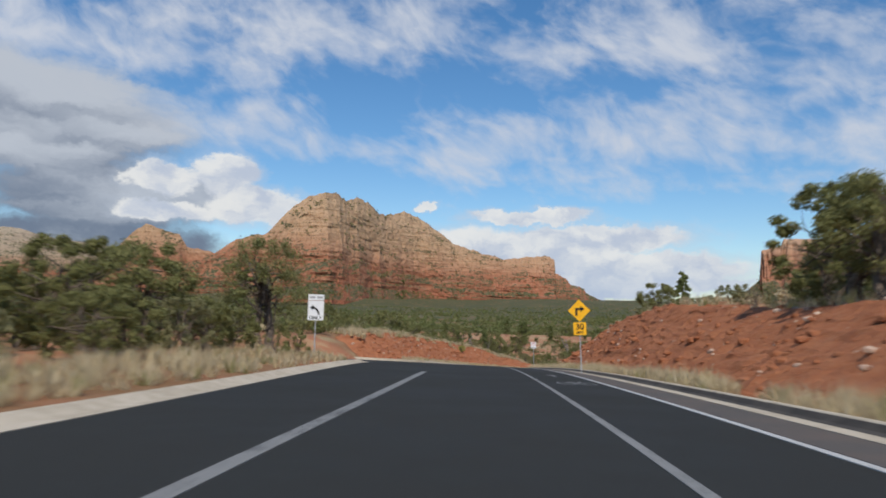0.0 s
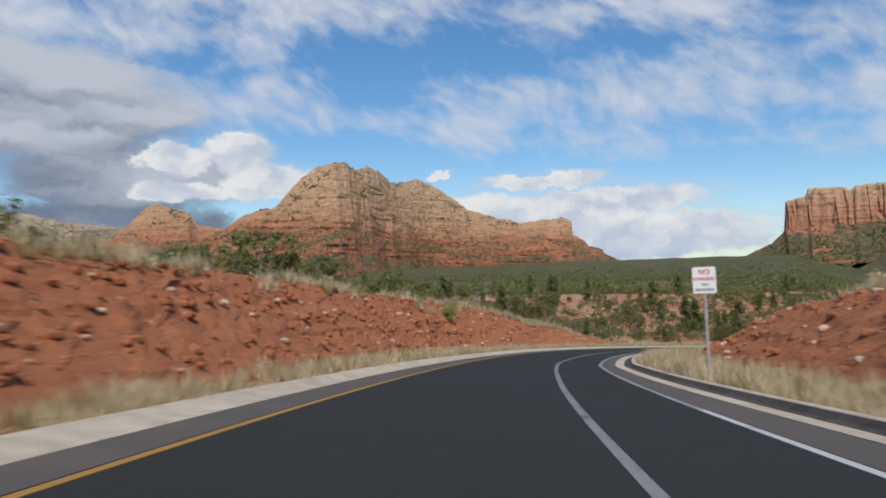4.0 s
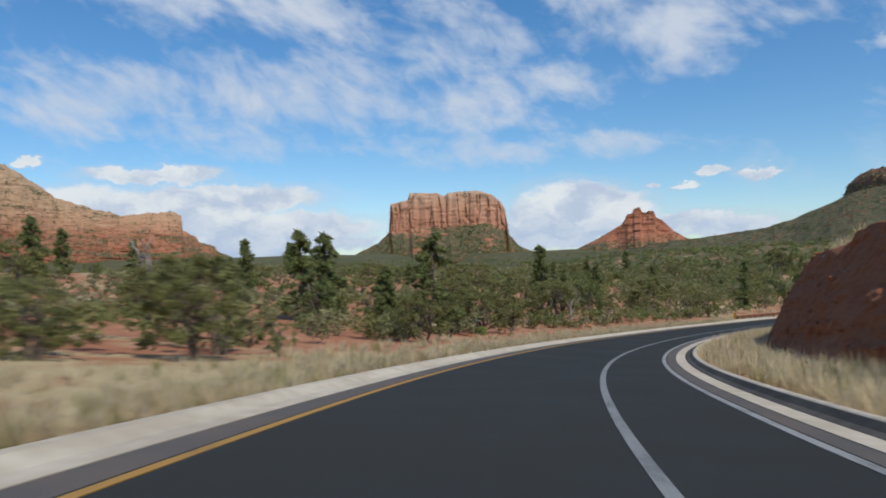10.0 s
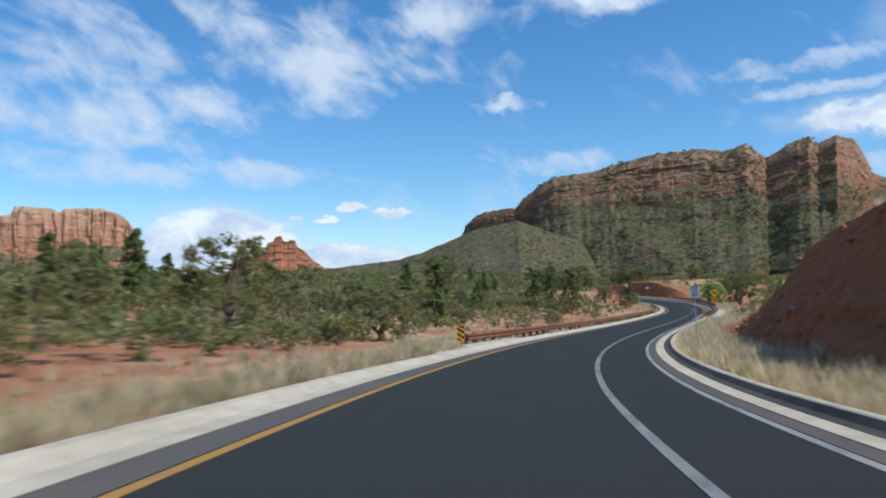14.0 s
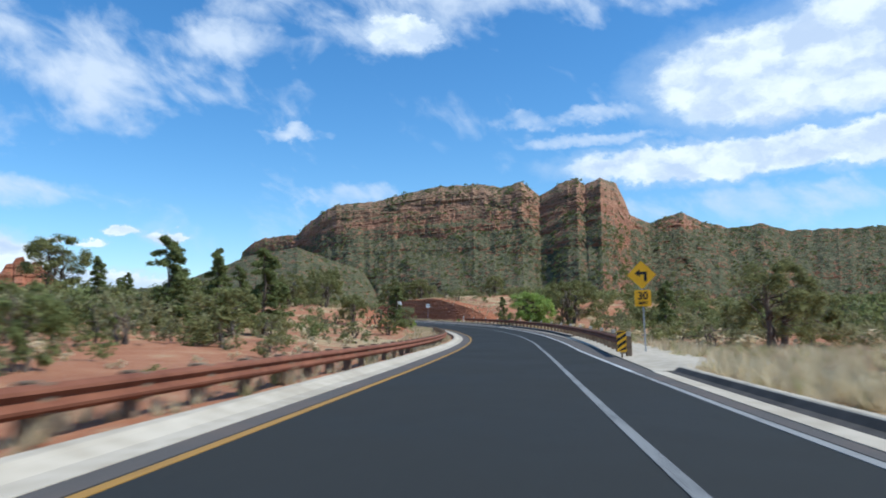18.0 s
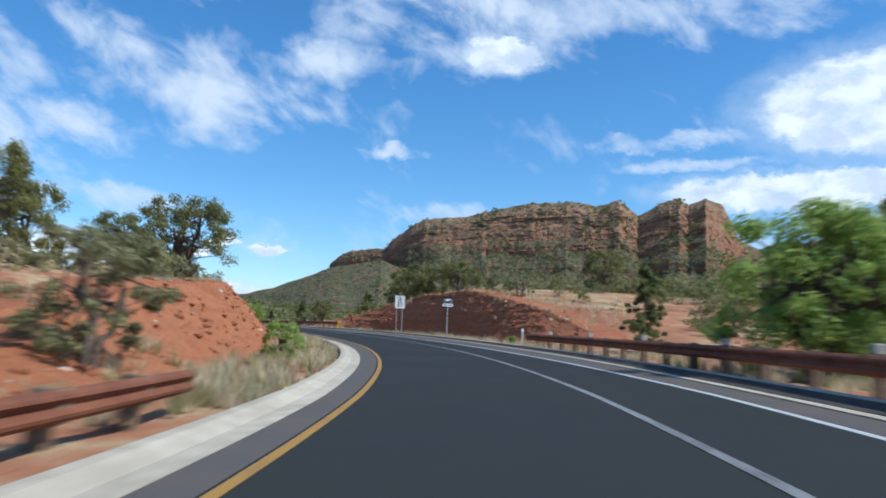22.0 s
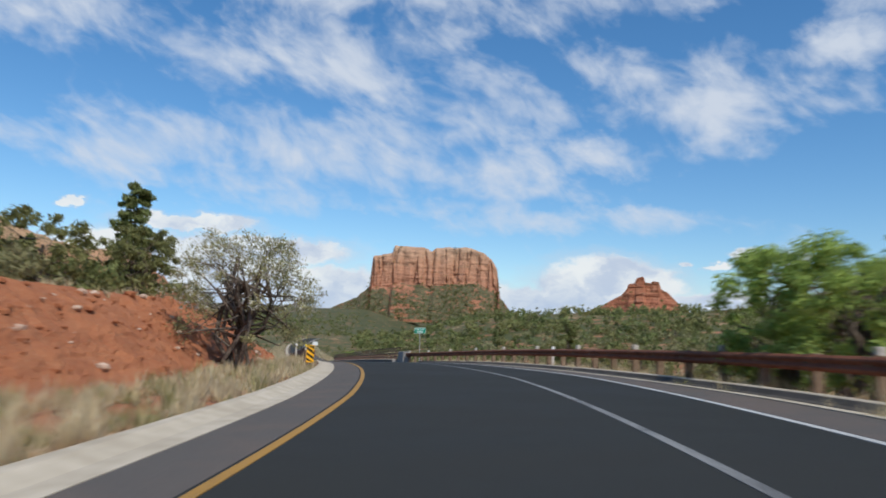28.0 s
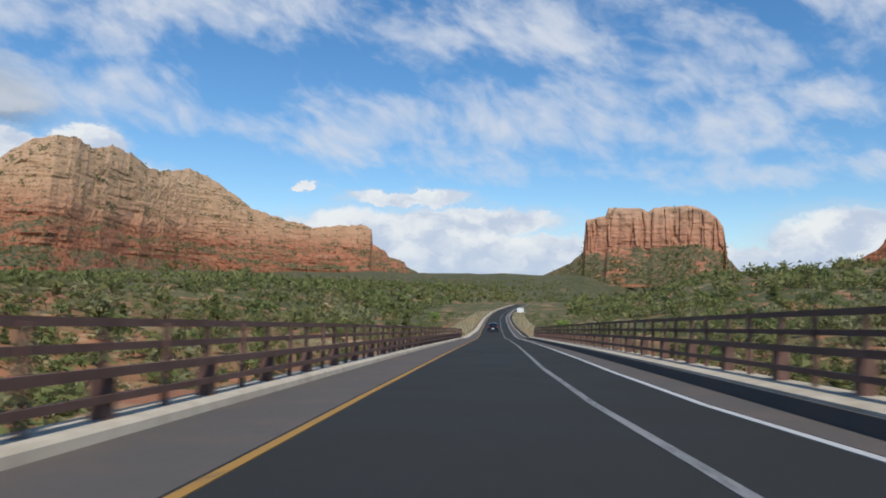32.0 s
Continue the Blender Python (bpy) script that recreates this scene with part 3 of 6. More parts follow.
def ground_height(x, y, s=None, lat=None):
    if s is None:
        s, lat = nearest_station(x, y)
    d = np.abs(lat)
    zr = np.interp(s, ST, ROAD_Z) + np.clip(lat, -6, 6) * np.interp(s, ST, TILT)
    h = np.where(lat < 0, bank_profile(s, d, -1), bank_profile(s, d, 1))
    h = h * (1 - side_road(s, lat))
    # hillside on the left of the long bend
    hill = tab(s, [(-60, 0), (120, 0), (160, 1), (360, 1), (400, 0), (860, 0)])
    h = h + np.where(lat < 0, hill * (np.maximum(d - 9, 0) * 0.08 - 0.02 * np.maximum(d - 75, 0)), 0)
    h = h + ease(d, 6, 14) * 0.35 * fbm(x / 4.5, y / 4.5, 4, 21)
    kerb = np.where(lat < 0, 2.95 - left_shift(s), 4.7 + gutter_shift(s))
    h = h - 0.14 * (1 - ease(d, kerb, kerb + 1.1))
    near = zr + h
    w = ease(d, 26, 95) * np.where((lat < 0), 1 - hill * (1 - ease(d, 110, 220)), 1)
    far = natural(x, y)
    return near * (1 - w) + far * w


def spaced(lo, hi, step, reach, grow):
    core = list(np.arange(lo, hi + step, step))
    out, d = [], step
    while len(out) == 0 or out[-1] < reach:
        d *= grow
        out.append((out[-1] if out else 0) + d)
    return np.array([lo - v for v in reversed(out)] + core + [core[-1] + v for v in out])


def build_ground():
    gx = spaced(-70, 370, 1.9, 4300, 1.1)
    gy = spaced(-45, 520, 1.9, 4300, 1.1)
    x, y = np.meshgrid(gx, gy, indexing="ij")
    s, lat = nearest_station(x, y)
    # behind the cut faces the ground stands back
    d = np.abs(lat)
    top, toe = np.where(lat < 0, tab(s, LEFT_TOP), tab(s, RIGHT_TOP)), np.where(lat < 0, tab(s, LEFT_TOE), tab(s, RIGHT_TOE))
    run = np.where(lat < 0, 3.0, tab(s, RIGHT_RUN))
    back = 1.7 * ease(top, 0.5, 1.0) * ease(d, toe - 0.6, toe + 0.6) * (1 - ease(d, toe + run + 0.8, toe + run + 3.2))
    v = np.stack([x, y, ground_height(x, y, s, np.sign(lat) * (d - back)) - 0.25 * carved(s, lat)], -1)
    me = mesh_of("ground", v.reshape(-1, 3), grid_faces(len(gx), len(gy))[:, ::-1], GROUND, True)
    return structure("ground", me, "red desert soil with patches of dry grass")


build_ground()


# ---- carriageway ----
def ribbon(name, s0, s1, mat, lats, label, z, parent=None, deep=0.2):
    """A flat strip between lateral lines by station, its sides going down."""
    s = np.arange(s0, s1 + 0.5, 1.0)
    ls = [f(s) for f in lats]
    v = np.stack([at_road(s, ls[0], z - deep)] + [at_road(s, l, z) for l in ls] + [at_road(s, ls[-1], z - deep)], 1)
    return structure(name, mesh_of(name, v.reshape(-1, 3), grid_faces(len(s), len(ls) + 2)[:, ::-1], mat), label, parent)


road = ribbon("road", -58, 850, ASPHALT, (lambda s: -2.58 + np.minimum(left_shift(s), 0), lambda s: 0.5 + 0 * s, lambda s: 2.5 + 0.5 * gutter_shift(s), lambda s: 4.95 + gutter_shift(s)),
              "dark asphalt roadway curving between red banks", 0.0, None, 0.3)
ribbon("road_shoulder", 56, 850, SHOULDER, (lambda s: -2.56 + left_shift(s), lambda s: tab(s, YELLOW_LINE) - 0.1), "worn grey-brown asphalt edge beside the kerb", 0.004, road)
ribbon("road_shoulder", -58, 850, SHOULDER, (lambda s: tab(s, EDGE_LINE) + 0.1, lambda s: np.maximum(4.2 + gutter_shift(s), tab(s, EDGE_LINE) + 0.2)), "worn grey-brown asphalt edge beside the bicycle lane", 0.004, road)
turn_lane = structure("turn_lane", swept("turn_lane", -58, 41, [(-5.0, -0.3), (-5.0, 0.0), (-2.58, 0.0), (-2.58, -0.3)], ASPHALT, 1.0), "asphalt lane for left turns", road)


def side_street():
    l = np.linspace(-2.5, -62, 60)
    rows = []
    for f in np.linspace(0, 1, 8):
        s = (40.2 - 2.5 * np.exp((l + 4.5) / 2.0)) * (1 - f) + (50.6 + 0.12 * (l + 4) + 6.5 * np.exp((l + 2.6) / 2.2)) * f
        p = at_road(s, l, 0.003)
        p[:, 2] += 0.0
        rows.append(p)
    v = np.stack(rows, 1)
    me = mesh_of("side_road", v.reshape(-1, 3), grid_faces(60, 8), ASPHALT)
    structure("side_road", me, "asphalt side road joining at the bend", road)
    # kerb round the far corner
    s = 50.8 + 0.12 * (l + 4) + 6.5 * np.exp((l + 2.6) / 2.2)
    k = [at_road(s + ds, l - dl, z) for ds, dl, z in ((-0.05, 0, -0.2), (-0.05, 0, 0.02), (0.35, 0.1, 0.03), (0.4, 0.1, 0.16), (0.75, 0.15, 0.17), (0.8, 0.15, -0.3))]
    structure("kerb", mesh_of("kerb", np.stack(k, 1).reshape(-1, 3), grid_faces(60, 6), CONCRETE), "pale concrete kerb and gutter round the corner")
    s = 39.9 - 2.5 * np.exp((l + 4.5) / 2.0)
    k = [at_road(s + ds, l, z) for ds, z in ((0.05, -0.2), (0.05, 0.02), (-0.35, 0.03), (-0.4, 0.16), (-0.7, 0.17), (-0.75, -0.3))]
    structure("kerb", mesh_of("kerb", np.stack(k, 1)[8:].reshape(-1, 3), grid_faces(52, 6)[:, ::-1], CONCRETE), "pale concrete kerb and gutter round the corner")


side_street()

# painted lines
for s0, s1, line, w, mat, label in (
    (57, 850, YELLOW_LINE, 0.11, YELLOW_PAINT, "solid yellow edge line"), (-58, 850, LANE_LINE, 0.125, GREY_PAINT, "worn white line along the bicycle lane"),
    (-58, 72, EDGE_LINE, 0.125, WHITE_PAINT, "solid white edge line"), (72, 300, EDGE_LINE, 0.125, DULL_PAINT, "worn white edge line"), (300, 850, EDGE_LINE, 0.125, WHITE_PAINT, "solid white edge line"), (-58, 27, [(-60, -1.05), (860, -0.8)], 0.2, GREY_PAINT, "worn white turn-lane line")):
    me = swept("painted_line", s0, s1, [(-w / 2, -0.01), (-w / 2, 0.008), (w / 2, 0.008), (w / 2, -0.01)], mat, 1.0, False, lambda s: tab(s, line))
    structure("painted_line", me, label, road)

# kerbs
KERB_L = [(-2.5, -0.2), (-2.5, 0.012), (-2.78, 0.02), (-2.95, 0.075), (-3.01, 0.1), (-3.05, 0.105), (-3.18, 0.105), (-3.21, 0.08), (-3.23, -0.4)]
structure("kerb", swept("kerb", 57, 236, KERB_L, CONCRETE, 1.0, False, left_shift), "pale concrete kerb and gutter")
structure("kerb", swept("kerb", 236, 517, KERB_L, CONCRETE, 1.0, False, left_shift), "pale concrete kerb and gutter beside the guardrail")
structure("kerb", swept("kerb", 605, 850, KERB_L, CONCRETE, 1.0, False, left_shift), "pale concrete kerb and gutter past the bridge")
structure("kerb", swept("kerb", -58, 38, [(a - 1.9, b) for a, b in KERB_L], CONCRETE, 1.0, False, lambda s: tab(s, [(-60, 0.55), (10, 0.35), (36, -0.2)])), "pale concrete kerb and gutter of the turn lane")
structure("gutter", swept("gutter", -58, 300, [(4.18, -0.2), (4.18, 0.014), (4.52, 0.014), (4.52, -0.2)], CONCRETE, 1.0, False, gutter_shift), "pale concrete gutter strip")
structure("gutter", swept("gutter", 333, 512, [(4.26, -0.2), (4.26, 0.014), (4.46, 0.014), (4.46, -0.2)], CONCRETE, 1.0, False, gutter_shift), "pale concrete gutter strip")
KERB_R = [(4.80, 0.06), (4.82, 0.12), (4.85, 0.135), (4.95, 0.14), (4.98, 0.1), (5.0, -0.4)]
# the face takes a much darker colour than the kerb's top
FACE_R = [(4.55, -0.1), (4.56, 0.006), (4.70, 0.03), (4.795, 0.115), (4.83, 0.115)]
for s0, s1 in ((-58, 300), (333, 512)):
    top = structure("kerb", swept("kerb", s0, s1, KERB_R, CONCRETE, 1.0, False, gutter_shift), "thin pale kerb above a dark gutter")
    structure("kerb_face", swept("kerb_face", s0, s1, FACE_R, DARK_CONCRETE, 1.0, False, gutter_shift), "dark kerb face", top)
structure("kerb", swept("kerb", 605, 850, [(a - 0.7, b + 0.03) for a, b in KERB_R], CONCRETE, 1.0), "pale kerb past the bridge")
# concrete aprons at the guardrails
structure("pavement", swept("pavement", 300, 333, [(4.3, -0.2), (4.3, 0.015), (4.7, 0.03), (5.4, 0.1), (6.6, 0.1), (6.65, -0.4)], CONCRETE, 1.0, False, lambda s: tab(s, [(300, -0.25), (307, -0.1), (345, 0.4)])), "pale concrete apron and drain at the guardrail's end")
structure("pavement", swept("pavement", 235, 252, [(-3.2, 0.04), (-3.22, 0.09), (-4.05, 0.10), (-4.1, -0.3)][::-1], CONCRETE, 1.0), "pale concrete apron at the guardrail's end")
structure("pavement", swept("pavement", 436, 450, [(5.1, 0.02), (5.4, 0.13), (6.6, 0.14), (6.65, -0.3)], CONCRETE, 1.0, False, lambda s: gutter_shift(s) - 0.4), "pale concrete apron at the guardrail's end")


def bicycle_mark(s0):
    """Worn white bicycle sign on the lane."""
    quads = []
    for cl in (2.45, 3.05):
        for a in range(12):
            t0, t1 = a / 12 * 2 * math.pi, (a + 1) / 12 * 2 * math.pi
            quads.append([(s0 + 0.75 * r * math.cos(t), cl + 0.28 * r * math.sin(t)) for t, r in ((t0, 0.8), (t1, 0.8), (t1, 1.05), (t0, 1.05))])
    for (a, b), (c, d) in (((0, 2.45), (1.0, 2.65)), ((1.0, 2.65), (0.1, 2.8)), ((1.0, 2.65), (1.1, 2.95)), ((0.1, 2.8), (1.1, 2.95)), ((1.3, 2.95), (0, 3.05))):
        n = math.hypot(c - a, d - b)
        ox, oy = -(d - b) / n * 0.06, (c - a) / n * 0.04
        quads.append([(s0 + a - ox, b - oy), (s0 + c - ox, d - oy), (s0 + c + ox, d + oy), (s0 + a + ox, b + oy)])
    v = np.array([q for f in quads for q in f])
    sh = right_shift(v[:, 0]) * 0.9
    p = at_road(v[:, 0], v[:, 1] + sh, 0.009)
    me = mesh_of("bicycle_sign", p, np.arange(len(p)).reshape(-1, 4), GREY_PAINT)
    structure("bicycle_sign", me, "worn white bicycle sign painted on the lane", road)




def lane_arrow(s0):
    """Worn white arrow on the lane, ahead of the bicycle sign."""
    m = float((tab(s0, LANE_LINE) + tab(s0, EDGE_LINE)) / 2)
    v = [(s0, m - 0.06), (s0, m + 0.06), (s0 + 1.1, m + 0.06), (s0 + 1.1, m - 0.06), (s0 + 1.1, m - 0.24), (s0 + 1.1, m + 0.24), (s0 + 1.9, m + 0.02), (s0 + 1.9, m - 0.02)]
    p = at_road(np.array([q[0] for q in v]), np.array([q[1] for q in v]), 0.009)
    structure("lane_arrow", mesh_of("lane_arrow", p, [[0, 1, 2, 3], [4, 5, 6, 7]], GREY_PAINT), "worn white arrow painted on the lane", road)


bicycle_mark(22.0)
lane_arrow(27.5)
lane_arrow(431.0)
bicycle_mark(424.0)

# ---- mountains ----
EYE_AT = np.array([150.0, 220.0])
SLOPES = []


def ridged(x, y, octaves, seed):
    """Sharp crests and rounded hollows, about -1 to 1."""
    return 1 - 2.2 * np.abs(fbm(x, y, octaves, seed, 0.55))


def mountain(name, ridge, base, mat, label, cliffs, nu=420, nv=120, seed=1, back=0.7, crest=5.0, relief=(40.0, 16.0, 6.0), columns=0.0, beds=5.0, trees=0, tree_top=0.6, tree_size=7.0, split=(0.4,), hang=8.0, cone=0.0, wave=230.0):
    """A massif from its crest line, (x, y, z) points in plan order. cliffs: bands of height, from foot to crest, with run per rise."""
    r = np.array(ridge, float)
    l = np.r_[0, np.cumsum(np.hypot(*np.diff(r[:, :2], axis=0).T))]
    u = np.linspace(0, l[-1], nu)
    c = np.stack([np.interp(u, l, r[:, k]) for k in range(3)], -1)
    c[:, 2] += crest * (fbm(u / 50.0, u * 0 + seed, 5, seed, 0.6) + 0.6 * ridged(u / 34.0, u * 0 + seed, 2, seed + 1) - 0.5)
    out = EYE_AT - c[:, :2]
    out /= np.linalg.norm(out, axis=1)[:, None]
    rise = np.maximum(c[:, 2] - base, 4.0)
    fr = np.linspace(1, 0, nv) ** 0.95
    hs = np.linspace(0, 1, 400)
    cot = np.interp(hs, sum(([a + 1e-3, b - 1e-3] for a, b, q in cliffs), []), sum(([q, q] for a, b, q in cliffs), []))
    run = np.cumsum(cot[::-1])[::-1] / 400.0
    uu, ff = np.meshgrid(u, fr, indexing="ij")
    R = rise[:, None]
    z = base + R * ff
    steep = np.interp(ff, hs, 1 - ease(cot, 0.3, 1.1))
    # the bands wander up and down along the face
    fw = np.clip(ff + 0.10 * fbm(uu / 240.0, ff * 1.5, 3, seed + 2) * np.sin(np.pi * ff) + 0.035 * fbm(uu / 45.0, ff * 4, 3, seed + 4) * np.sin(np.pi * ff), 0, 1)
    d = R * np.interp(fw, hs, run)
    if cone:
        # the lower shoulders are plain talus
        w = ease(R / R.max(), cone, cone + 0.2)
        d, steep = d * w + (1 - w) * R * (1 - fw) * 1.35, steep * w
    early = ease(1 - ff, 0.0, 0.10)
    size = ease(R, 10, 120)
    L = c[:, 2, None] - z + d
    sway = 0.22 * fbm(uu / 140.0, L / 130.0, 3, seed + 6)
    big = ridged(uu / wave + sway, L / (wave * 4), 2, seed + 3)
    mid = fbm(uu / 55.0 + sway, L / 60.0, 4, seed + 5, 0.55)
    small = fbm(uu / 17.0, L / 17.0, 4, seed + 7, 0.6)
    bed = (value_noise(z / 9.0 + 0.8 * fbm(uu / 120.0, z / 60.0, 3, seed), uu / 160.0, seed + 9) - 0.5) + 0.5 * (value_noise(z / 3.7, uu / 60.0, seed + 10) - 0.5)
    cleft = -ease(np.abs(fbm(uu / 38.0, z / 420.0, 3, seed + 13)), 0.10, 0.0)
    d = d + early * size * (relief[0] * (big + 0.4) * ease(1 - ff, 0.03, 0.6) + relief[1] * mid * (0.35 + 0.65 * steep) + relief[2] * small + beds * bed * (0.3 + 0.7 * steep))
    d = d + columns * early * size * steep * (np.abs(fbm(uu / 75.0, z / 900.0, 3, seed + 8)) * -1.7 + 0.4 + 0.3 * fbm(uu / 20.0, z / 200.0, 3, seed + 12)) + (1.5 + columns * 0.6) * cleft * early * size * steep
    # overhangs stay small
    d = np.maximum(d, np.maximum.accumulate(d, axis=1) - hang)
    x = c[:, 0, None] + out[:, 0, None] * d
    y = c[:, 1, None] + out[:, 1, None] * d
    fb = np.linspace(0, 1, 10)[:-1]
    zb, db = base + R * fb[None], -R * back * (1 - fb[None]) * np.ones_like(R)
    xb, yb = c[:, 0, None] + out[:, 0, None] * db, c[:, 1, None] + out[:, 1, None] * db
    v = np.stack([np.concatenate([xb, x], 1), np.concatenate([yb, y], 1), np.concatenate([zb, z - 6 * (ff < 0.01)], 1)], -1)
    root = tagged(new(name), label, "mountain")
    cuts = [0] + [9 + int(np.argmin(np.abs(fr - f))) for f in split] + [v.shape[1] - 1]
    for k, (i0, i1) in enumerate(zip(cuts, cuts[1:])):
        w = v[:, i0:i1 + 1]
        nm = ("cliff", "slope")[k] if len(cuts) == 3 else ("summit", "cliff", "slope")[k] if len(cuts) == 4 else "slope"
        link(nm, mesh_of(nm, w.reshape(-1, 3), grid_faces(nu, w.shape[1])[:, ::-1], mat, False), root)
    if trees:
        # spots for scrub: on the gentler ground
        q = np.random.default_rng(seed)
        face = v[:, 9:]
        gx = np.gradient(face, axis=1)
        flat = np.hypot(gx[..., 0], gx[..., 1]) / (np.abs(gx[..., 2]) + 1e-3)
        area = np.linalg.norm(gx, axis=-1) * np.linalg.norm(np.gradient(face, axis=0), axis=-1)
        w = ease(flat, 0.35, 1.0) * area * (1 - 0.75 * ease(ff, tree_top - 0.12, tree_top + 0.12)) * (0.15 + ease(fbm(uu / 90.0, z / 70.0, 3, seed + 20), -0.35, 0.25))
        k = q.choice(w.size, trees, p=(w / w.sum()).ravel())
        SLOPES.append((face.reshape(-1, 3)[k] + q.normal(0, 3.0, (trees, 3)) * (1, 1, 0), tree_size * (0.5 + 0.8 * q.random((trees, 1)))))
    return root


RANGE_MAT = cliff_mat("pale_and_red_cliff", [(0.0, DEEP), (0.12, RED), (0.30, (0.3528, 0.1428, 0.0773)), (0.42, (0.3948, 0.2142, 0.1218)), (0.60, TAN), (1.0, (0.4452, 0.3024, 0.1848))], 60, 420, 1.0, 172, 0.40, 0.45, 0.66)
COURT_MAT = cliff_mat("red_butte_cliff", [(0.0, RED), (0.3, (0.37, 0.15, 0.085)), (0.45, (0.43, 0.20, 0.12)), (0.7, (0.46, 0.24, 0.145)), (1.0, (0.50, 0.34, 0.225))], 60, 330, 0.98, 176, 0.5, 0.55, 0.3)
BELL_MAT = cliff_mat("red_bell_cliff", [(0.0, (0.3696, 0.1512, 0.084)), (0.45, (0.3528, 0.1302, 0.0714)), (0.62, RED), (1.0, DEEP)], 70, 210, 1.12, 92, 0.5, 0.4, 0.4)
MESA_MAT = cliff_mat("wooded_red_cliff", [(0.0, (0.24, 0.083, 0.045)), (0.4, (0.29, 0.112, 0.062)), (0.65, (0.32, 0.150, 0.087)), (1.0, (0.33, 0.205, 0.125))], 60, 370, 0.88, 232, 0.5, 0.3, 0.7)
RIDGE_MAT = cliff_mat("pale_scrubby_cliff", [(0.0, DEEP), (0.25, RED), (0.5, (0.3528, 0.2604, 0.1764)), (1.0, (0.378, 0.3192, 0.2436))], 60, 330, 0.92, 160, 0.25)

mountain("mountain_range", [(-1010, 2050, 60), (-900, 2120, 110), (-787, 2195, 168), (-739, 2233, 212), (-636, 2307, 259), (-573, 2347, 339), (-524, 2376, 381), (-474, 2404, 402), (-444, 2480, 409), (-427, 2550, 395),
                            (-407, 2620, 421), (-379, 2720, 422), (-349, 2820, 390), (-324, 2920, 398), (-277, 3030, 431), (-221, 3099, 421), (-142, 3139, 368), (-73, 3172, 316), (23, 3214, 288),
                            (145, 3261, 256), (246, 3296, 273), (348, 3328, 279), (386, 3339, 266), (391, 3341, 203), (446, 3350, 177), (458, 3352, 159), (521, 3362, 143), (532, 3363, 117),
                            (620, 3375, 79)],
         35, RANGE_MAT, "tan and red layered sandstone mountain with three domes", nu=760, nv=150, seed=4, columns=1.0, relief=(36.0, 9.0, 4.0), beds=8.0, crest=6.0, trees=2000, tree_top=0.34, split=(0.5, 0.22), hang=12.0,
         cliffs=((0.0, 0.14, 1.9), (0.14, 0.26, 0.35), (0.26, 0.32, 1.5), (0.32, 0.46, 0.3), (0.46, 0.5, 1.2), (0.5, 0.85, 0.42), (0.85, 1.0, 0.9)))
mountain("mountain_peak", [(-1330, 2380, 90), (-1223, 2438, 179), (-1192, 2454, 211), (-1152, 2473, 261), (-1111, 2492, 301), (-1069, 2510, 285), (-1010, 2535, 266), (-984, 2545, 223), (-913, 2572, 212),
                           (-859, 2591, 186), (-700, 2650, 120)], 40, RANGE_MAT, "small tan and red sandstone peak", ((0.0, 0.3, 1.6), (0.3, 0.45, 0.3), (0.45, 0.5, 1.0), (0.5, 1.0, 0.45)), nu=300, nv=90, seed=14, relief=(20.0, 9.0, 4.0))
mountain("mountain_ridge", [(-2600, 2100, 200), (-2144, 2406, 274), (-2014, 2517, 329), (-1894, 2610, 320), (-1808, 2671, 306), (-1715, 2732, 304), (-1617, 2792, 278), (-1477, 2870, 257), (-1365, 2925, 246),
                            (-1100, 3050, 240), (-800, 3200, 245), (-500, 3300, 200)], 40, RIDGE_MAT, "far pale ridge with scrub on its slopes", ((0.0, 0.3, 1.6), (0.3, 0.4, 0.4), (0.4, 1.0, 0.9)), nu=340, nv=80, seed=24)
mountain("butte", [(800, 2900, 45), (960, 2860, 72), (1060, 2850, 122), (1112, 2866, 165), (1120, 2865, 275), (1183, 2839, 289), (1192, 2835, 318), (1290, 2790, 315), (1314, 2778, 300), (1330, 2770, 313), (1429, 2719, 322),
                   (1482, 2689, 300), (1508, 2674, 276), (1526, 2663, 242), (1536, 2655, 140), (1570, 2630, 92), (1650, 2560, 50)], 40, COURT_MAT,
         "massive flat-topped red sandstone butte on a green talus cone", nu=420, nv=140, seed=34, columns=16.0, relief=(10.0, 7.0, 2.5), crest=3.0, beds=2.5, cone=0.45, trees=1500, tree_top=0.47, split=(0.5,),
         cliffs=((0.0, 0.50, 1.55), (0.50, 0.75, 0.12), (0.75, 0.78, 0.5), (0.78, 0.97, 0.12), (0.97, 1.0, 0.6)), back=0.5)
mountain("bell_butte", [(1560, 2440, 40), (1648, 2373, 66), (1720, 2310, 110), (1772, 2265, 150), (1782, 2256, 165), (1790, 2249, 188), (1803, 2238, 190), (1808, 2234, 206), (1824, 2220, 211), (1830, 2215, 192),
                        (1842, 2204, 190), (1846, 2201, 197), (1860, 2188, 195), (1866, 2183, 172), (1882, 2169, 160), (1909, 2146, 122), (1980, 2084, 60), (2050, 2020, 40)], 40, BELL_MAT, "bell-shaped red sandstone butte with a knobbed top", nu=300, nv=120, seed=44, relief=(6.0, 4.0, 1.8), crest=0.7, columns=2.0, beds=7.0, cone=0.4, trees=250, tree_top=0.25, split=(0.62,),
         cliffs=((0.0, 0.3, 1.3), (0.3, 0.36, 0.2), (0.36, 0.5, 1.2), (0.5, 0.56, 0.2), (0.56, 0.66, 0.9), (0.66, 1.0, 0.25)))
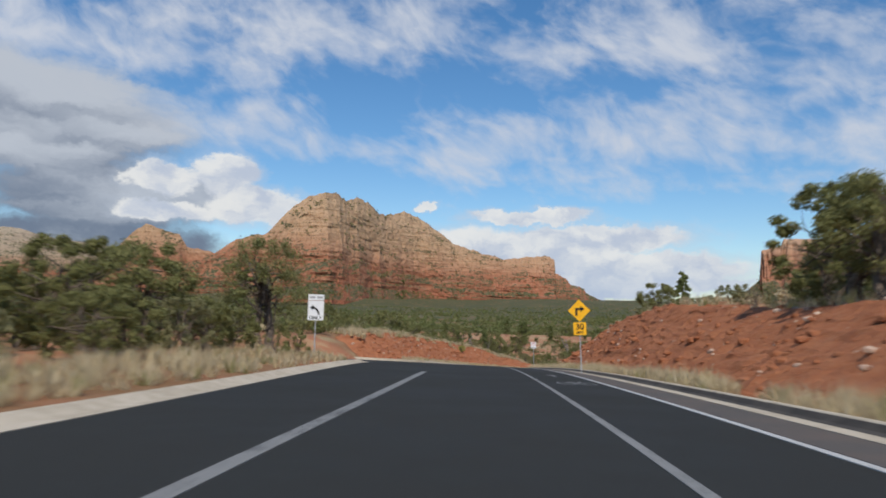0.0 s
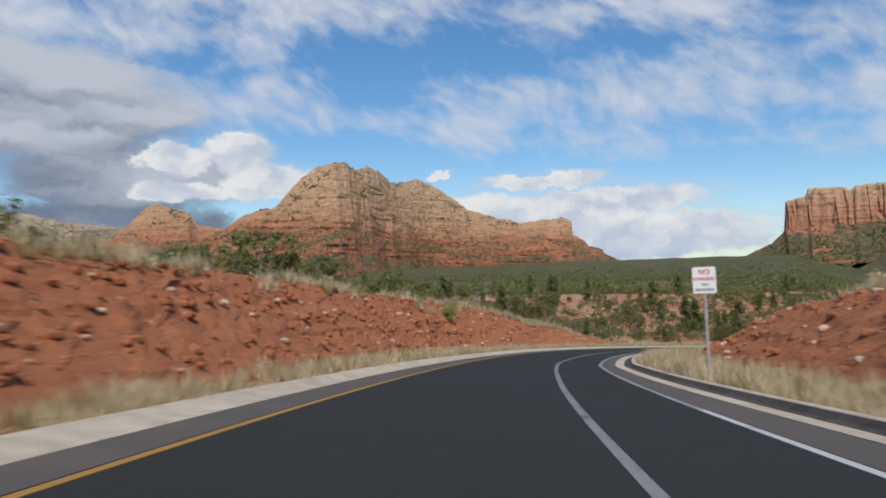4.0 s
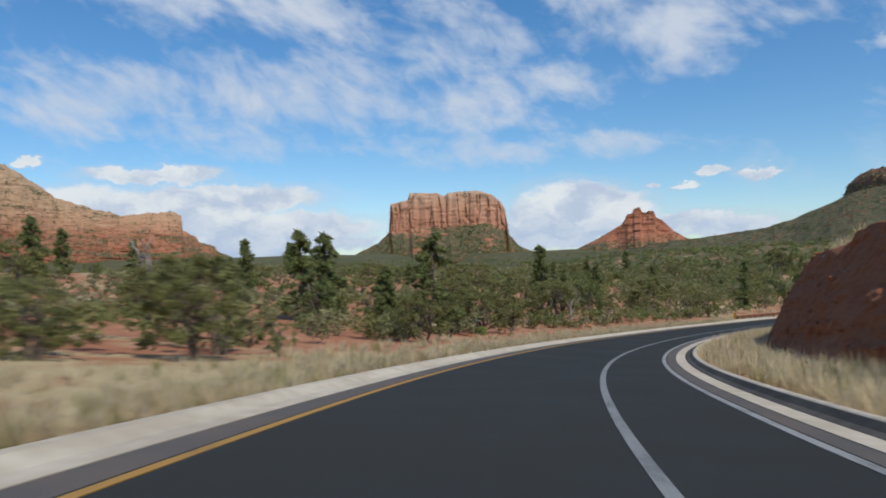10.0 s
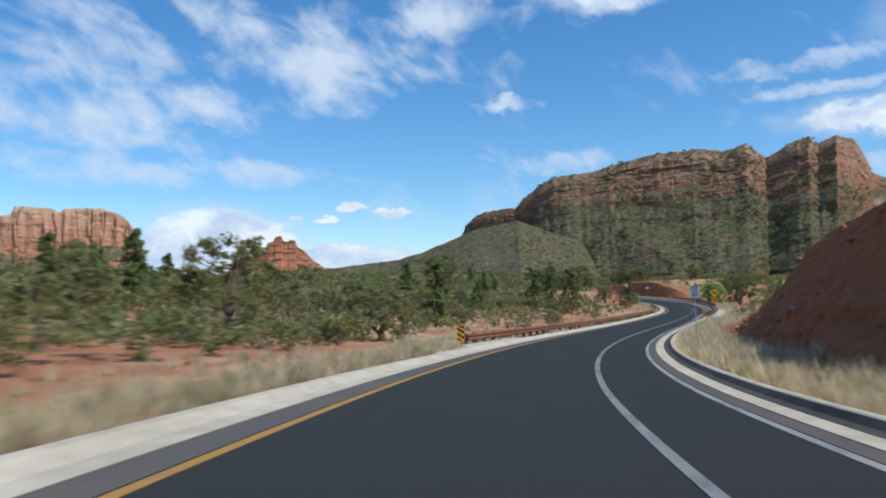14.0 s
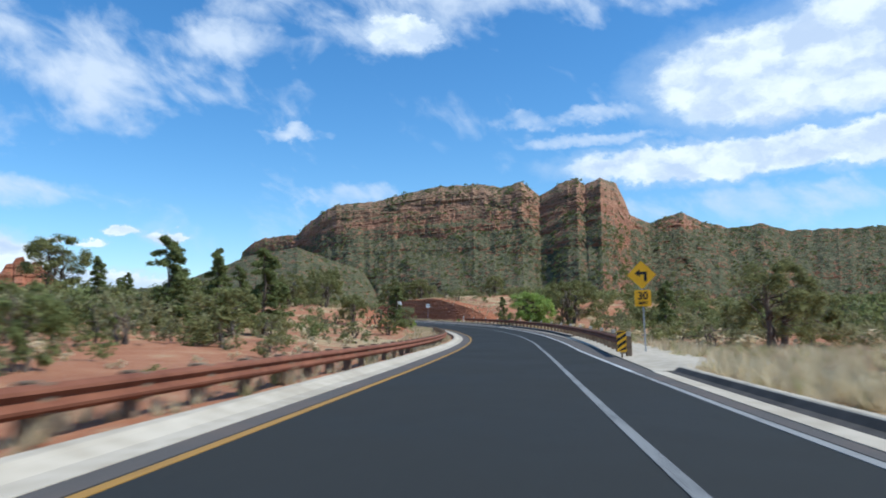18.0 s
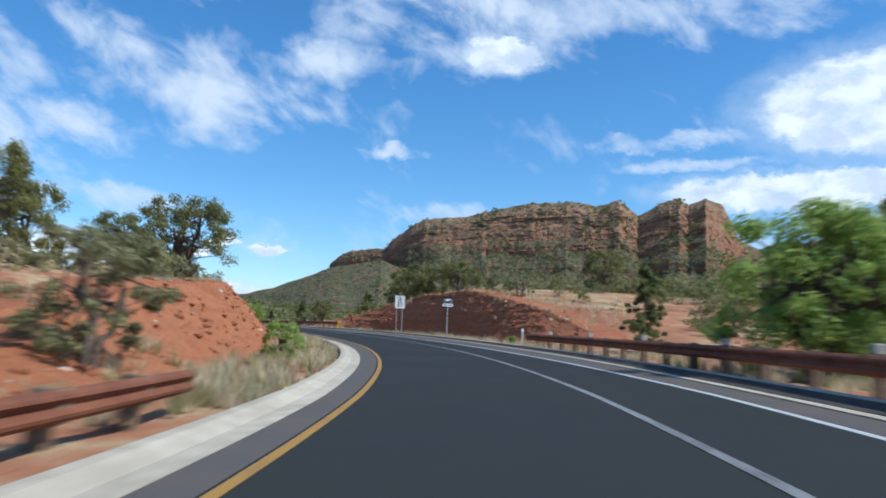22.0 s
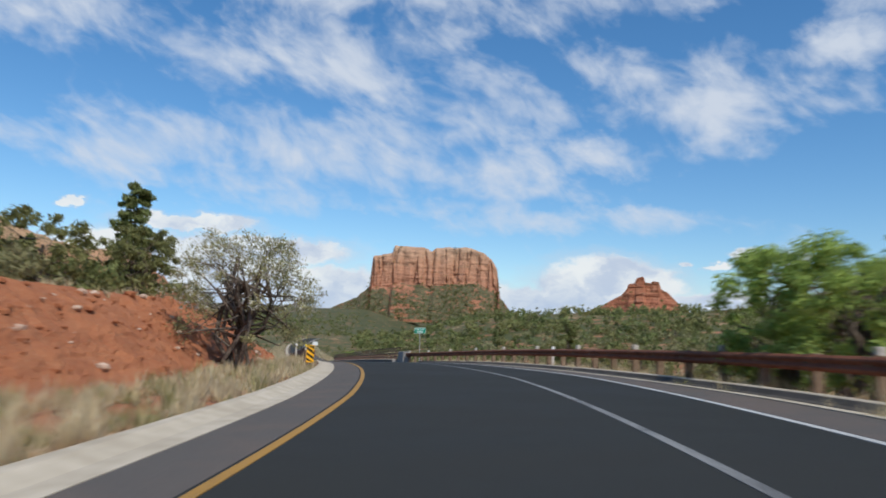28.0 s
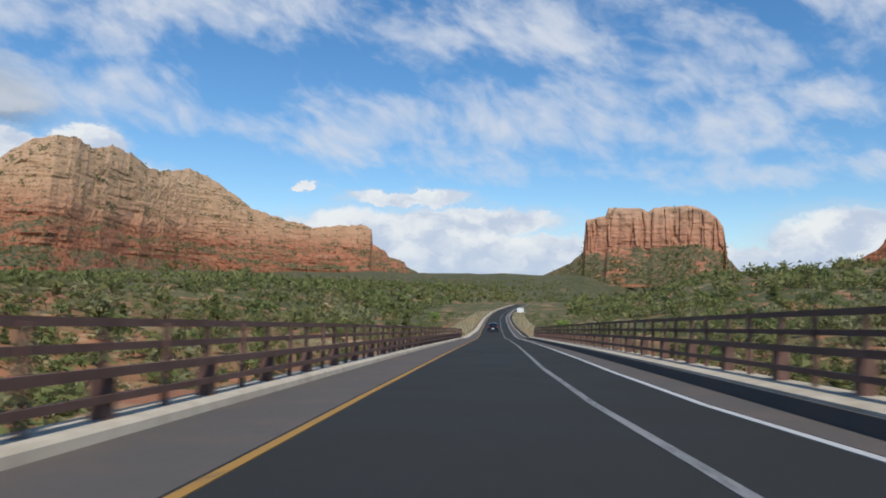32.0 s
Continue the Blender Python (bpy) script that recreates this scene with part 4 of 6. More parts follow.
mountain("mesa", [(2150, 1850, 60), (2130, 1740, 110), (2120, 1646, 182), (2115, 1618, 229), (2107, 1575, 250), (2098, 1527, 264), (2069, 1397, 263), (2060, 1363, 282), (2044, 1305, 317), (2022, 1238, 335), (2036, 1126, 339),
                  (2044, 1024, 357), (2046, 922, 369), (2043, 805, 366), (2032, 738, 349), (2023, 685, 360), (2011, 634, 317), (1993, 563, 344), (1984, 532, 347), (1977, 510, 328), (1964, 470, 343),
                  (2041, 441, 338), (2081, 426, 299), (2109, 416, 265), (2139, 369, 244), (2161, 312, 265), (2171, 284, 274), (2185, 243, 249), (2207, 174, 228), (2231, 90, 237), (2248, 22, 218),
                  (2292, -203, 221), (2320, -500, 210)],
         20, MESA_MAT, "long wooded mesa with red and tan cliff bands", nu=860, nv=170, seed=54, columns=2.0, wave=210.0, relief=(42.0, 10.0, 5.0), beds=8.0, crest=4.0, trees=4200, tree_top=1.3, split=(0.88, 0.58), hang=7.0, cone=0.56,
         cliffs=((0.0, 0.40, 2.1), (0.40, 0.45, 0.8), (0.45, 0.57, 1.7), (0.57, 0.63, 0.45), (0.63, 0.68, 1.3), (0.68, 0.76, 0.4), (0.76, 0.80, 1.1), (0.80, 0.90, 0.35), (0.90, 1.0, 1.7)))
mountain("wooded_hill", [(1080, 1640, 10), (1180, 1540, 38), (1253, 1446, 54), (1303, 1394, 60), (1345, 1390, 64), (1400, 1325, 74), (1440, 1280, 90), (1485, 1232, 118), (1524, 1190, 142), (1600, 1110, 165), (1700, 1010, 120), (1790, 920, 40), (1830, 880, -10)],
         -20, MESA_MAT, "long wooded foothill below the mesa", ((0.0, 1.0, 3.0),), nu=220, nv=60, seed=64, relief=(12.0, 5.0, 2.0), crest=2.0, trees=1300, tree_top=1.4, split=(), tree_size=5.5)

# ---- cut banks ----
def cut_bank(side, s0, s1, label, step=0.28, rows=34):
    s = np.arange(s0, s1, step)
    toe = tab(s, LEFT_TOE if side < 0 else RIGHT_TOE)
    run = 3.0 + 0 * s if side < 0 else tab(s, RIGHT_RUN)
    f = np.linspace(-0.15, 1.32, rows)
    S, F = np.meshgrid(s, f, indexing="ij")
    D = toe[:, None] + np.where(F <= 1, run[:, None] * F, run[:, None] + (F - 1) * 9.0)
    h = bank_profile(S, D, side)
    top = np.maximum(tab(S, LEFT_TOP if side < 0 else RIGHT_TOP), 0)
    body = ease(F, 0.0, 0.12) * (1 - ease(F, 0.92, 1.12)) * ease(top, 0.5, 1.5)
    # beds that jut out, broken blocks and gullies
    zz = h + 0.25 * fbm(S / 9.0, h * 0, 2, 41)
    bed = value_noise(zz / 0.42, S / 26.0, 43) - 0.5
    bed2 = value_noise(zz / 0.15, S / 7.0, 44) - 0.5
    block = np.abs(fbm(S / 1.1, h / 0.6, 4, 45, 0.65))
    gully = fbm(S / 5.5, h / 7.0, 3, 46)
    shift = body * (0.15 * bed + 0.12 * bed2 + 0.36 * block - 0.12 + 0.26 * gully)
    lift = body * (0.09 * fbm(S / 0.8, D / 0.8, 3, 47)) + 0.05 * fbm(S / 0.9, D / 0.9, 3, 48)
    gs = at_road(S, side * (D - shift), h + lift + 0.03)
    zr = np.interp(S, ST, ROAD_Z) + np.clip(side * D, -6, 6) * np.interp(S, ST, TILT)
    gs[..., 2] = zr + h + lift + 0.03 - 0.35 * (1 - ease(F, -0.15, 0.0)) - 0.55 * ease(F, 1.18, 1.32)
    edge = np.minimum(ease(S, s0, s0 + 5), 1 - ease(S, s1 - 5, s1))
    gs[..., 2] -= 1.2 * (1 - edge)
    faces = grid_faces(len(s), rows)
    me = mesh_of("rock_bank", gs.reshape(-1, 3), faces if side < 0 else faces[:, ::-1], RED_ROCK, False)
    structure("rock_bank", me, label)
    return gs, body


BANKS = [cut_bank(-1, 53, 152, "red sandstone road cut with loose stones"), cut_bank(1, -40, 284, "steep red sandstone road cut, partly in shade"),
         cut_bank(-1, 358, 506, "red sandstone road cut topped with grass"), cut_bank(1, 386, 458, "red earth mound beside the road")]

rng = np.random.default_rng(5)


# ---- stones ----
def stone_shape(r):
    """A low irregular stone, about one metre across."""
    bm = bmesh.new()
    bmesh.ops.create_icosphere(bm, subdivisions=1, radius=0.5)
    for v in bm.verts:
        v.co *= 1 + 0.45 * (r.random() - 0.5)
        v.co.z *= 0.6
    v = np.array([v.co for v in bm.verts])
    f = np.array([[q.index for q in p.verts] for p in bm.faces])
    bm.free()
    return v, f


STONES = [stone_shape(rng) for _ in range(8)]
PALE_STONE = speckled("pale_stone", (0.36, 0.22, 0.15), (0.55, 0.42, 0.32), 8.0, 0.95, 0.4, 0.02)


def scatter(shapes, pts, sizes, turn=True):
    """Joins copies of small shapes into one set of vertices and triangles."""
    vs, fs, base = [], [], 0
    kind = rng.integers(0, len(shapes), len(pts))
    for k, (v, f) in enumerate(shapes):
        m = kind == k
        n = int(m.sum())
        if not n:
            continue
        a = rng.random(n) * 2 * np.pi
        c, s = np.cos(a)[:, None], np.sin(a)[:, None]
        w = np.stack([v[None, :, 0] * c - v[None, :, 1] * s, v[None, :, 0] * s + v[None, :, 1] * c, np.repeat(v[None, :, 2], n, 0)], -1)
        sz = np.asarray(sizes)[m]
        w = w * (sz[:, None, None] if sz.ndim == 1 else sz[:, None, :]) + np.asarray(pts)[m][:, None, :]
        vs.append(w.reshape(-1, 3))
        fs.append((f[None] + (base + np.arange(n) * len(v))[:, None, None]).reshape(-1, f.shape[1]))
        base += n * len(v)
    return np.concatenate(vs), np.concatenate(fs)


def stuff(name, vf, mat, label, smooth=False):
    return tagged(new(name, mesh_of(name, vf[0], vf[1], mat, smooth)), label, name.replace("_", " "), "", "stuff")


for (gs, body), n, lab in zip(BANKS, (2400, 2200, 1500, 500), ("loose stones on the red bank", "loose stones on the steep red bank", "loose stones on the red cut", "loose stones on the red mound")):
    ok = np.argwhere(body > 0.15)
    if len(gs) > 900:
        ok = ok[(ok[:, 0] < 600) | (rng.random(len(ok)) < 0.12)]
    p = gs[tuple(ok[rng.integers(0, len(ok), n)].T)] + rng.normal(0, 0.06, (n, 3)) * (1, 1, 0.2)
    sz = 0.05 + (0.36 if len(gs) > 900 else 0.30) * rng.random(n) ** 2.6
    m = rng.random(n) < 0.8
    stuff("loose_stones", scatter(STONES, p[m], sz[m] * 1.25), RED_ROCK, lab)
    stuff("loose_stones", scatter(STONES, p[~m], sz[~m]), PALE_STONE, "pale " + lab)


def on_ground(s, lat):
    p = at_road(s, lat)
    p[..., 2] = ground_height(p[..., 0], p[..., 1])
    return p


def boulder(s, lat, size, mat, label):
    v, f = STONES[int(rng.integers(0, 8))]
    bm = bmesh.new()
    bmesh.ops.create_icosphere(bm, subdivisions=3, radius=0.5)
    for q in bm.verts:
        n = Vector(q.co)
        k = 1 + 0.5 * noise.fractal(n * 1.9 + Vector((s, lat, 0)), 0.8, 2.1, 4)
        q.co = Vector((n.x * k * 1.2, n.y * k, max(n.z * k * 0.75, -0.25)))
    me = bpy.data.meshes.new("boulder")
    bm.to_mesh(me)
    bm.free()
    me.materials.append(mat)
    ob = tagged(new("boulder", me), label, "rock", "boulders beside the road")
    p = on_ground(np.array([s]), np.array([lat]))[0]
    ob.matrix_basis = pose(p[0], p[1], p[2] + 0.12 * size, 0, 0, rng.random() * 360) @ Matrix.Diagonal((size, size, size, 1))


for s, lat, size in ((214, -8.6, 0.7), (210, -10.5, 0.5), (143, -9.5, 0.8), (189, -8.0, 0.4), (228, -7.5, 0.35), (171, -11, 0.6), (430, -6.6, 0.4), (455, -7.4, 0.7), (108, 8.2, 0.7), (118, 8.6, 0.8), (60, 8.6, 0.6),
                     (66, 8.2, 0.5), (268, 9.0, 0.6), (440, 9.4, 0.5), (84, -6.6, 0.4), (97, -6.4, 0.45)):
    boulder(s, lat, size, RED_ROCK, "weathered red sandstone boulder on the verge")

# ---- small builders ----
def bm_mesh(name, bm, mat):
    me = bpy.data.meshes.new(name)
    bm.to_mesh(me)
    bm.free()
    me.materials.append(mat)
    return me


def box_mesh(name, size, mat, bevel=0.01, loc=(0, 0, 0)):
    bm = bmesh.new()
    bmesh.ops.create_cube(bm, size=1.0)
    bmesh.ops.scale(bm, vec=size, verts=bm.verts)
    if bevel:
        bmesh.ops.bevel(bm, geom=bm.edges[:], offset=bevel, segments=1, affect="EDGES")
    bmesh.ops.translate(bm, vec=loc, verts=bm.verts)
    return bm_mesh(name, bm, mat)


def plate_mesh(name, outline, thick, mat, y=0.0):
    """A flat plate in the x-z plane, its face towards -y."""
    bm = bmesh.new()
    a = [bm.verts.new((x, y, z)) for x, z in outline]
    b = [bm.verts.new((x, y + thick, z)) for x, z in outline]
    bm.faces.new(a)
    bm.faces.new(b[::-1])
    for i in range(len(a)):
        j = (i + 1) % len(a)
        bm.faces.new((a[j], a[i], b[i], b[j]))
    bmesh.ops.recalc_face_normals(bm, faces=bm.faces[:])
    return bm_mesh(name, bm, mat)


def rounded(w, h, r, cx=0.0, cz=0.0):
    out = []
    for qx, qz, a0 in ((1, 1, 0), (-1, 1, 90), (-1, -1, 180), (1, -1, 270)):
        for a in (0, 30, 60, 90):
            t = radians(a0 + a)
            out.append((cx + qx * (w / 2 - r) + r * math.cos(t), cz + qz * (h / 2 - r) + r * math.sin(t)))
    return out


def words(name, text, size, mat, x, z, y, parent, label="", stretch=1.0):
    cu = bpy.data.curves.new(name, "FONT")
    cu.body, cu.size, cu.align_x, cu.align_y, cu.extrude, cu.offset = text, size, "CENTER", "CENTER", 0.002, size * 0.018
    tmp = new(name, cu)
    bpy.context.view_layer.update()
    me = bpy.data.meshes.new_from_object(tmp.evaluated_get(bpy.context.evaluated_depsgraph_get()))
    bpy.data.objects.remove(tmp)
    me.materials.clear()
    me.materials.append(mat)
    me.transform(Matrix.Translation((x, y, z)) @ pose(0, 0, 0, 90, 0, 0) @ Matrix.Diagonal((stretch, 1, 1, 1)))
    return link(name, me, parent, label)


SIGN_WHITE = speckled("white_sign_sheet", (0.70, 0.70, 0.69), (0.78, 0.78, 0.77), 3.0, 0.5, 0.02, 0.002)
SIGN_BLACK = speckled("black_sign_film", (0.012, 0.012, 0.012), (0.02, 0.02, 0.02), 3.0, 0.5, 0.02, 0.002)
SIGN_YELLOW = speckled("yellow_sign_sheet", (0.80, 0.40, 0.012), (0.88, 0.46, 0.02), 3.0, 0.5, 0.02, 0.002)
SIGN_GREEN = speckled("green_sign_sheet", (0.0, 0.20, 0.125), (0.005, 0.24, 0.15), 3.0, 0.5, 0.02, 0.002)
SIGN_RED = speckled("red_sign_film", (0.42, 0.03, 0.03), (0.5, 0.05, 0.04), 3.0, 0.5, 0.02, 0.002)
STEEL = speckled("galvanised_steel", (0.30, 0.30, 0.30), (0.42, 0.42, 0.42), 6.0, 0.55, 0.05, 0.003)
RUST = speckled("weathering_steel", (0.13, 0.045, 0.024), (0.22, 0.085, 0.045), 5.0, 0.8, 0.15, 0.006)
RAIL_BROWN = speckled("brown_painted_steel", (0.105, 0.058, 0.045), (0.15, 0.088, 0.07), 4.0, 0.65, 0.08, 0.004)
TIMBER = speckled("weathered_timber", (0.13, 0.088, 0.056), (0.23, 0.165, 0.11), 9.0, 0.92, 0.3, 0.01)
PALE_TIMBER = speckled("bleached_timber", (0.40, 0.36, 0.30), (0.52, 0.48, 0.42), 9.0, 0.92, 0.3, 0.01)


def sign_base(name, s, lat, label, category="road sign", lean=0.0, turn=0.0, group=""):
    """An Empty at the foot of a post that faces the traffic."""
    root = tagged(new(name), label, category, group)
    p = on_ground(np.array([s]), np.array([lat]))[0]
    road_z = at_road(s, lat)[2]
    root.matrix_basis = pose(p[0], p[1], p[2] - 0.05, 0, lean, math.degrees(heading_at(s)) + turn)
    return root, float(road_z - p[2] + 0.05)


def post(root, height, x=0.0, w=0.055, mat=None, name="post"):
    return link(name, box_mesh(name, (w, w, height + 0.3), mat or STEEL, 0.006, (x, 0.04, height / 2 - 0.15)), root, "galvanised steel post" if mat is None else "")


def turn_arrow(flip):
    f = -1 if flip else 1
    pts = [(-0.20, -0.26), (-0.09, -0.26), (-0.09, 0.02), (0.06, 0.02), (0.06, -0.07), (0.27, 0.075), (0.06, 0.22), (0.06, 0.13), (-0.20, 0.13)]
    return [(f * x, z) for x, z in (pts if not flip else pts)]


def curve_warning(s, lat, centre, left, lean):
    root, base = sign_base("curve_warning_sign", s, lat, "yellow diamond bend warning sign above a thirty mph plate", "warning sign", lean)
    c, q = base + centre, base + centre - 0.87
    d = 0.538
    post(root, c + 0.3)
    face = link("sign_face", plate_mesh("sign_face", [(0, c - d), (d, c), (0, c + d), (-d, c)], 0.004, SIGN_YELLOW, 0.0), root, "yellow diamond plate")
    pts = [(x * 0.95, z * 0.95 + c) for x, z in turn_arrow(left)]
    link("arrow", plate_mesh("arrow", pts, 0.003, SIGN_BLACK, -0.004), face, "black bent arrow")
    plate = link("speed_plate", plate_mesh("speed_plate", rounded(0.61, 0.61, 0.04, 0, q), 0.004, SIGN_YELLOW, 0.0), root, "yellow advisory plate")
    words("digits", "30", 0.40, SIGN_BLACK, 0, q + 0.08, -0.004, plate, "black figures thirty")
    words("lettering", "MPH", 0.17, SIGN_BLACK, 0, q - 0.19, -0.004, plate, "small black letters")
    return root


def speed_limit(s, lat, centre, posts, g=1.0, lean=0.0):
    root, base = sign_base("speed_limit_sign", s, lat, "white speed limit thirty-five sign on " + ("two steel posts" if posts == 2 else "a steel post"), "speed sign", lean)
    c, w, h = base + centre, 0.90 * g, 1.12 * g
    for x in ((-0.26, 0.26) if posts == 2 else (0.0,)):
        post(root, c + 0.4, x)
    face = link("sign_face", plate_mesh("sign_face", rounded(w, h, 0.05, 0, c), 0.004, SIGN_WHITE), root, "white plate")
    words("lettering", "SPEED", 0.22 * g, SIGN_BLACK, 0, c + 0.38 * g, -0.004, face, "black letters")
    words("lettering", "LIMIT", 0.22 * g, SIGN_BLACK, 0, c + 0.15 * g, -0.004, face, "black letters")
    words("digits", "35", 0.58 * g, SIGN_BLACK, 0, c - 0.22 * g, -0.004, face, "large black figures")
    for x0, z0, ww, hh in ((0, h / 2 - 0.035, w - 0.09, 0.014), (0, -h / 2 + 0.035, w - 0.09, 0.014), (w / 2 - 0.035, 0, 0.014, h - 0.09), (-w / 2 + 0.035, 0, 0.014, h - 0.09)):
        link("border", plate_mesh("border", rounded(ww, hh, 0.004, x0, c + z0), 0.002, SIGN_BLACK, -0.003), face)
    return root


def signs():
    curve_warning(36.2, 5.9, 3.0, False, -2.5)
    curve_warning(309.9, 5.5, 2.95, True, -1.0)
    speed_limit(258.5, 5.8, 2.72, 1, 0.64)
    speed_limit(418.2, 5.9, 2.8, 2)
    # turn-lane sign
    root, base = sign_base("turn_lane_sign", 34.8, -6.8, "white turn only sign on a thin steel post", "road sign", 0.5)
    c = base + 2.35
    post(root, c + 0.3)
    face = link("sign_face", plate_mesh("sign_face", rounded(0.76, 0.92, 0.04, 0, c), 0.004, SIGN_WHITE), root, "white plate")
    pts = []
    for a in range(0, 81, 8):
        pts.append((-0.17 + 0.36 * math.cos(radians(a)), c - 0.20 + 0.38 * math.sin(radians(a))))
    inner = [(-0.17 + 0.27 * math.cos(radians(a)), c - 0.20 + 0.29 * math.sin(radians(a))) for a in range(80, -1, -8)]
    head = [(-0.10, c + 0.27), (-0.29, c + 0.13), (-0.13, c + 0.02)]
    link("arrow", plate_mesh("arrow", pts + head + inner, 0.003, SIGN_BLACK, -0.004), face, "black curved left arrow")
    words("lettering", "ONLY", 0.22, SIGN_BLACK, 0, c - 0.35, -0.004, face, "black letters")
    top = link("header_plate", plate_mesh("header_plate", rounded(0.76, 0.28, 0.03, 0, c + 0.62), 0.004, SIGN_WHITE), root, "white header plate")
    for x, w in ((-0.17, 0.26), (0.17, 0.26)):
        link("text_bar", plate_mesh("text_bar", rounded(w, 0.10, 0.01, x, c + 0.62), 0.002, STEEL, -0.003), top)
    # parking sign
    root, base = sign_base("parking_sign", 79.8, 4.95 + 0.6, "white no parking sign with red letters on a steel post", "road sign", -1.0)
    c = base + 2.55
    post(root, c + 0.3)
    face = link("sign_face", plate_mesh("sign_face", rounded(0.56, 0.66, 0.03, 0, c), 0.004, SIGN_WHITE), root, "white plate")
    for txt, z, size in (("NO", 0.20, 0.17), ("PARKING", 0.03, 0.12), ("ON", -0.11, 0.10)):
        words("lettering", txt, size, SIGN_RED if txt != "ON" else SIGN_BLACK, 0, c + z, -0.004, face, "faded letters")
    link("text_bar", plate_mesh("text_bar", rounded(0.46, 0.07, 0.01, 0, c - 0.24), 0.002, STEEL, -0.003), face)
    # bicycle sign
    root, base = sign_base("bicycle_route_sign", 406.5, 6.1, "black bicycle sign above a small white plate", "road sign")
    c = base + 2.78
    post(root, c + 0.2)
    face = link("sign_face", plate_mesh("sign_face", rounded(0.76, 0.46, 0.03, 0, c), 0.004, SIGN_BLACK), root, "black plate")
    for x in (-0.2, 0.2):
        ring = [(x + 0.13 * math.cos(t), c - 0.05 + 0.13 * math.sin(t)) for t in np.linspace(0, 2 * math.pi, 17)] + [(x + 0.10 * math.cos(t), c - 0.05 + 0.10 * math.sin(t)) for t in np.linspace(2 * math.pi, 0, 17)]
        link("wheel_symbol", plate_mesh("wheel_symbol", ring, 0.002, SIGN_WHITE, -0.003), face)
    link("frame_symbol", plate_mesh("frame_symbol", [(-0.2, c - 0.06), (-0.1, c + 0.1), (0.12, c + 0.1), (0.2, c - 0.05), (0.16, c - 0.05), (0.09, c + 0.07), (0.0, c - 0.07)], 0.002, SIGN_WHITE, -0.003), face)
    low = link("lower_plate", plate_mesh("lower_plate", rounded(0.78, 0.20, 0.02, 0, c - 0.36), 0.004, SIGN_WHITE), root, "white plate")
    for x in (-0.22, 0.22):
        link("text_bar", plate_mesh("text_bar", rounded(0.26, 0.07, 0.01, x * 0.8, c - 0.36), 0.002, SIGN_BLACK, -0.003), low)
    # bridge name
    root, base = sign_base("bridge_name_sign", 514.0, 5.45, "green bridge name sign with white letters on a steel post", "road sign", -1.5)
    c = base + 2.64
    post(root, c + 0.1)
    face = link("sign_face", plate_mesh("sign_face", rounded(0.94, 0.47, 0.04, 0, c), 0.004, SIGN_WHITE), root, "white rim")
    link("field", plate_mesh("field", rounded(0.90, 0.43, 0.03, 0, c), 0.003, SIGN_GREEN, -0.003), face, "green field")
    words("lettering", "HT Trail", 0.18, SIGN_WHITE, 0, c + 0.095, -0.006, face, "white letters")
    words("lettering", "Bridge", 0.18, SIGN_WHITE, 0, c - 0.095, -0.006, face, "white letters")
    # far white board beside the road
    root, base = sign_base("roadside_board", 742, 7.5, "white board on two posts beside the far road", "road sign")
    for x in (-0.7, 0.7):
        post(root, 2.2, x, 0.09, TIMBER)
    link("board", box_mesh("board", (2.0, 0.06, 1.3), SIGN_WHITE, 0.01, (0, 0, 2.1)), root, "white board")


signs()


def object_marker(s, lat, right):
    root, base = sign_base("hazard_marker", s, lat, "yellow marker with black diagonal stripes at the guardrail's end", "hazard marker", 0, 0, "guardrail hazard markers")
    c = base + 0.55
    post(root, c + 0.2, 0, 0.06, TIMBER)
    w, h = 0.31, 0.70
    face = link("sign_face", plate_mesh("sign_face", rounded(w, h, 0.015, 0, c), 0.005, SIGN_YELLOW, 0.0), root, "yellow plate")
    f = -1 if right else 1
    for z in (-0.42, -0.20, 0.02, 0.24):
        pts = [(-w / 2 + 0.008, z + 0.16), (w / 2 - 0.008, z - 0.04), (w / 2 - 0.008, z + 0.07), (-w / 2 + 0.008, z + 0.27)]
        pts = [(f * x, c + min(max(zz, -h / 2 + 0.01), h / 2 - 0.01)) for x, zz in pts]
        link("stripe", plate_mesh("stripe", pts, 0.002, SIGN_BLACK, -0.003), face)


for s, lat, right in ((242.0, -3.95, False), (307.2, 4.25, True), (435.4, 6.0, True), (483.6, -3.6, False)):
    object_marker(s, lat, right)

# ---- guardrails ----
POST = box_mesh("post", (0.16, 0.2, 1.0), TIMBER, 0.015, (0, 0, 0.12))
REFLECTOR = speckled("yellow_reflector", (0.75, 0.55, 0.02), (0.85, 0.65, 0.03), 9.0, 0.35, 0.02, 0.002)
TAB = box_mesh("reflector", (0.1, 0.14, 0.1), REFLECTOR, 0.01, (0, 0, 0.79))
TALL_POST = box_mesh("reflector_post", (0.14, 0.16, 0.3), PALE_TIMBER, 0.012, (0, 0, 0.61))
BLOCK = box_mesh("block", (0.16, 0.18, 0.32), TIMBER, 0.012, (0, 0, 0.44))


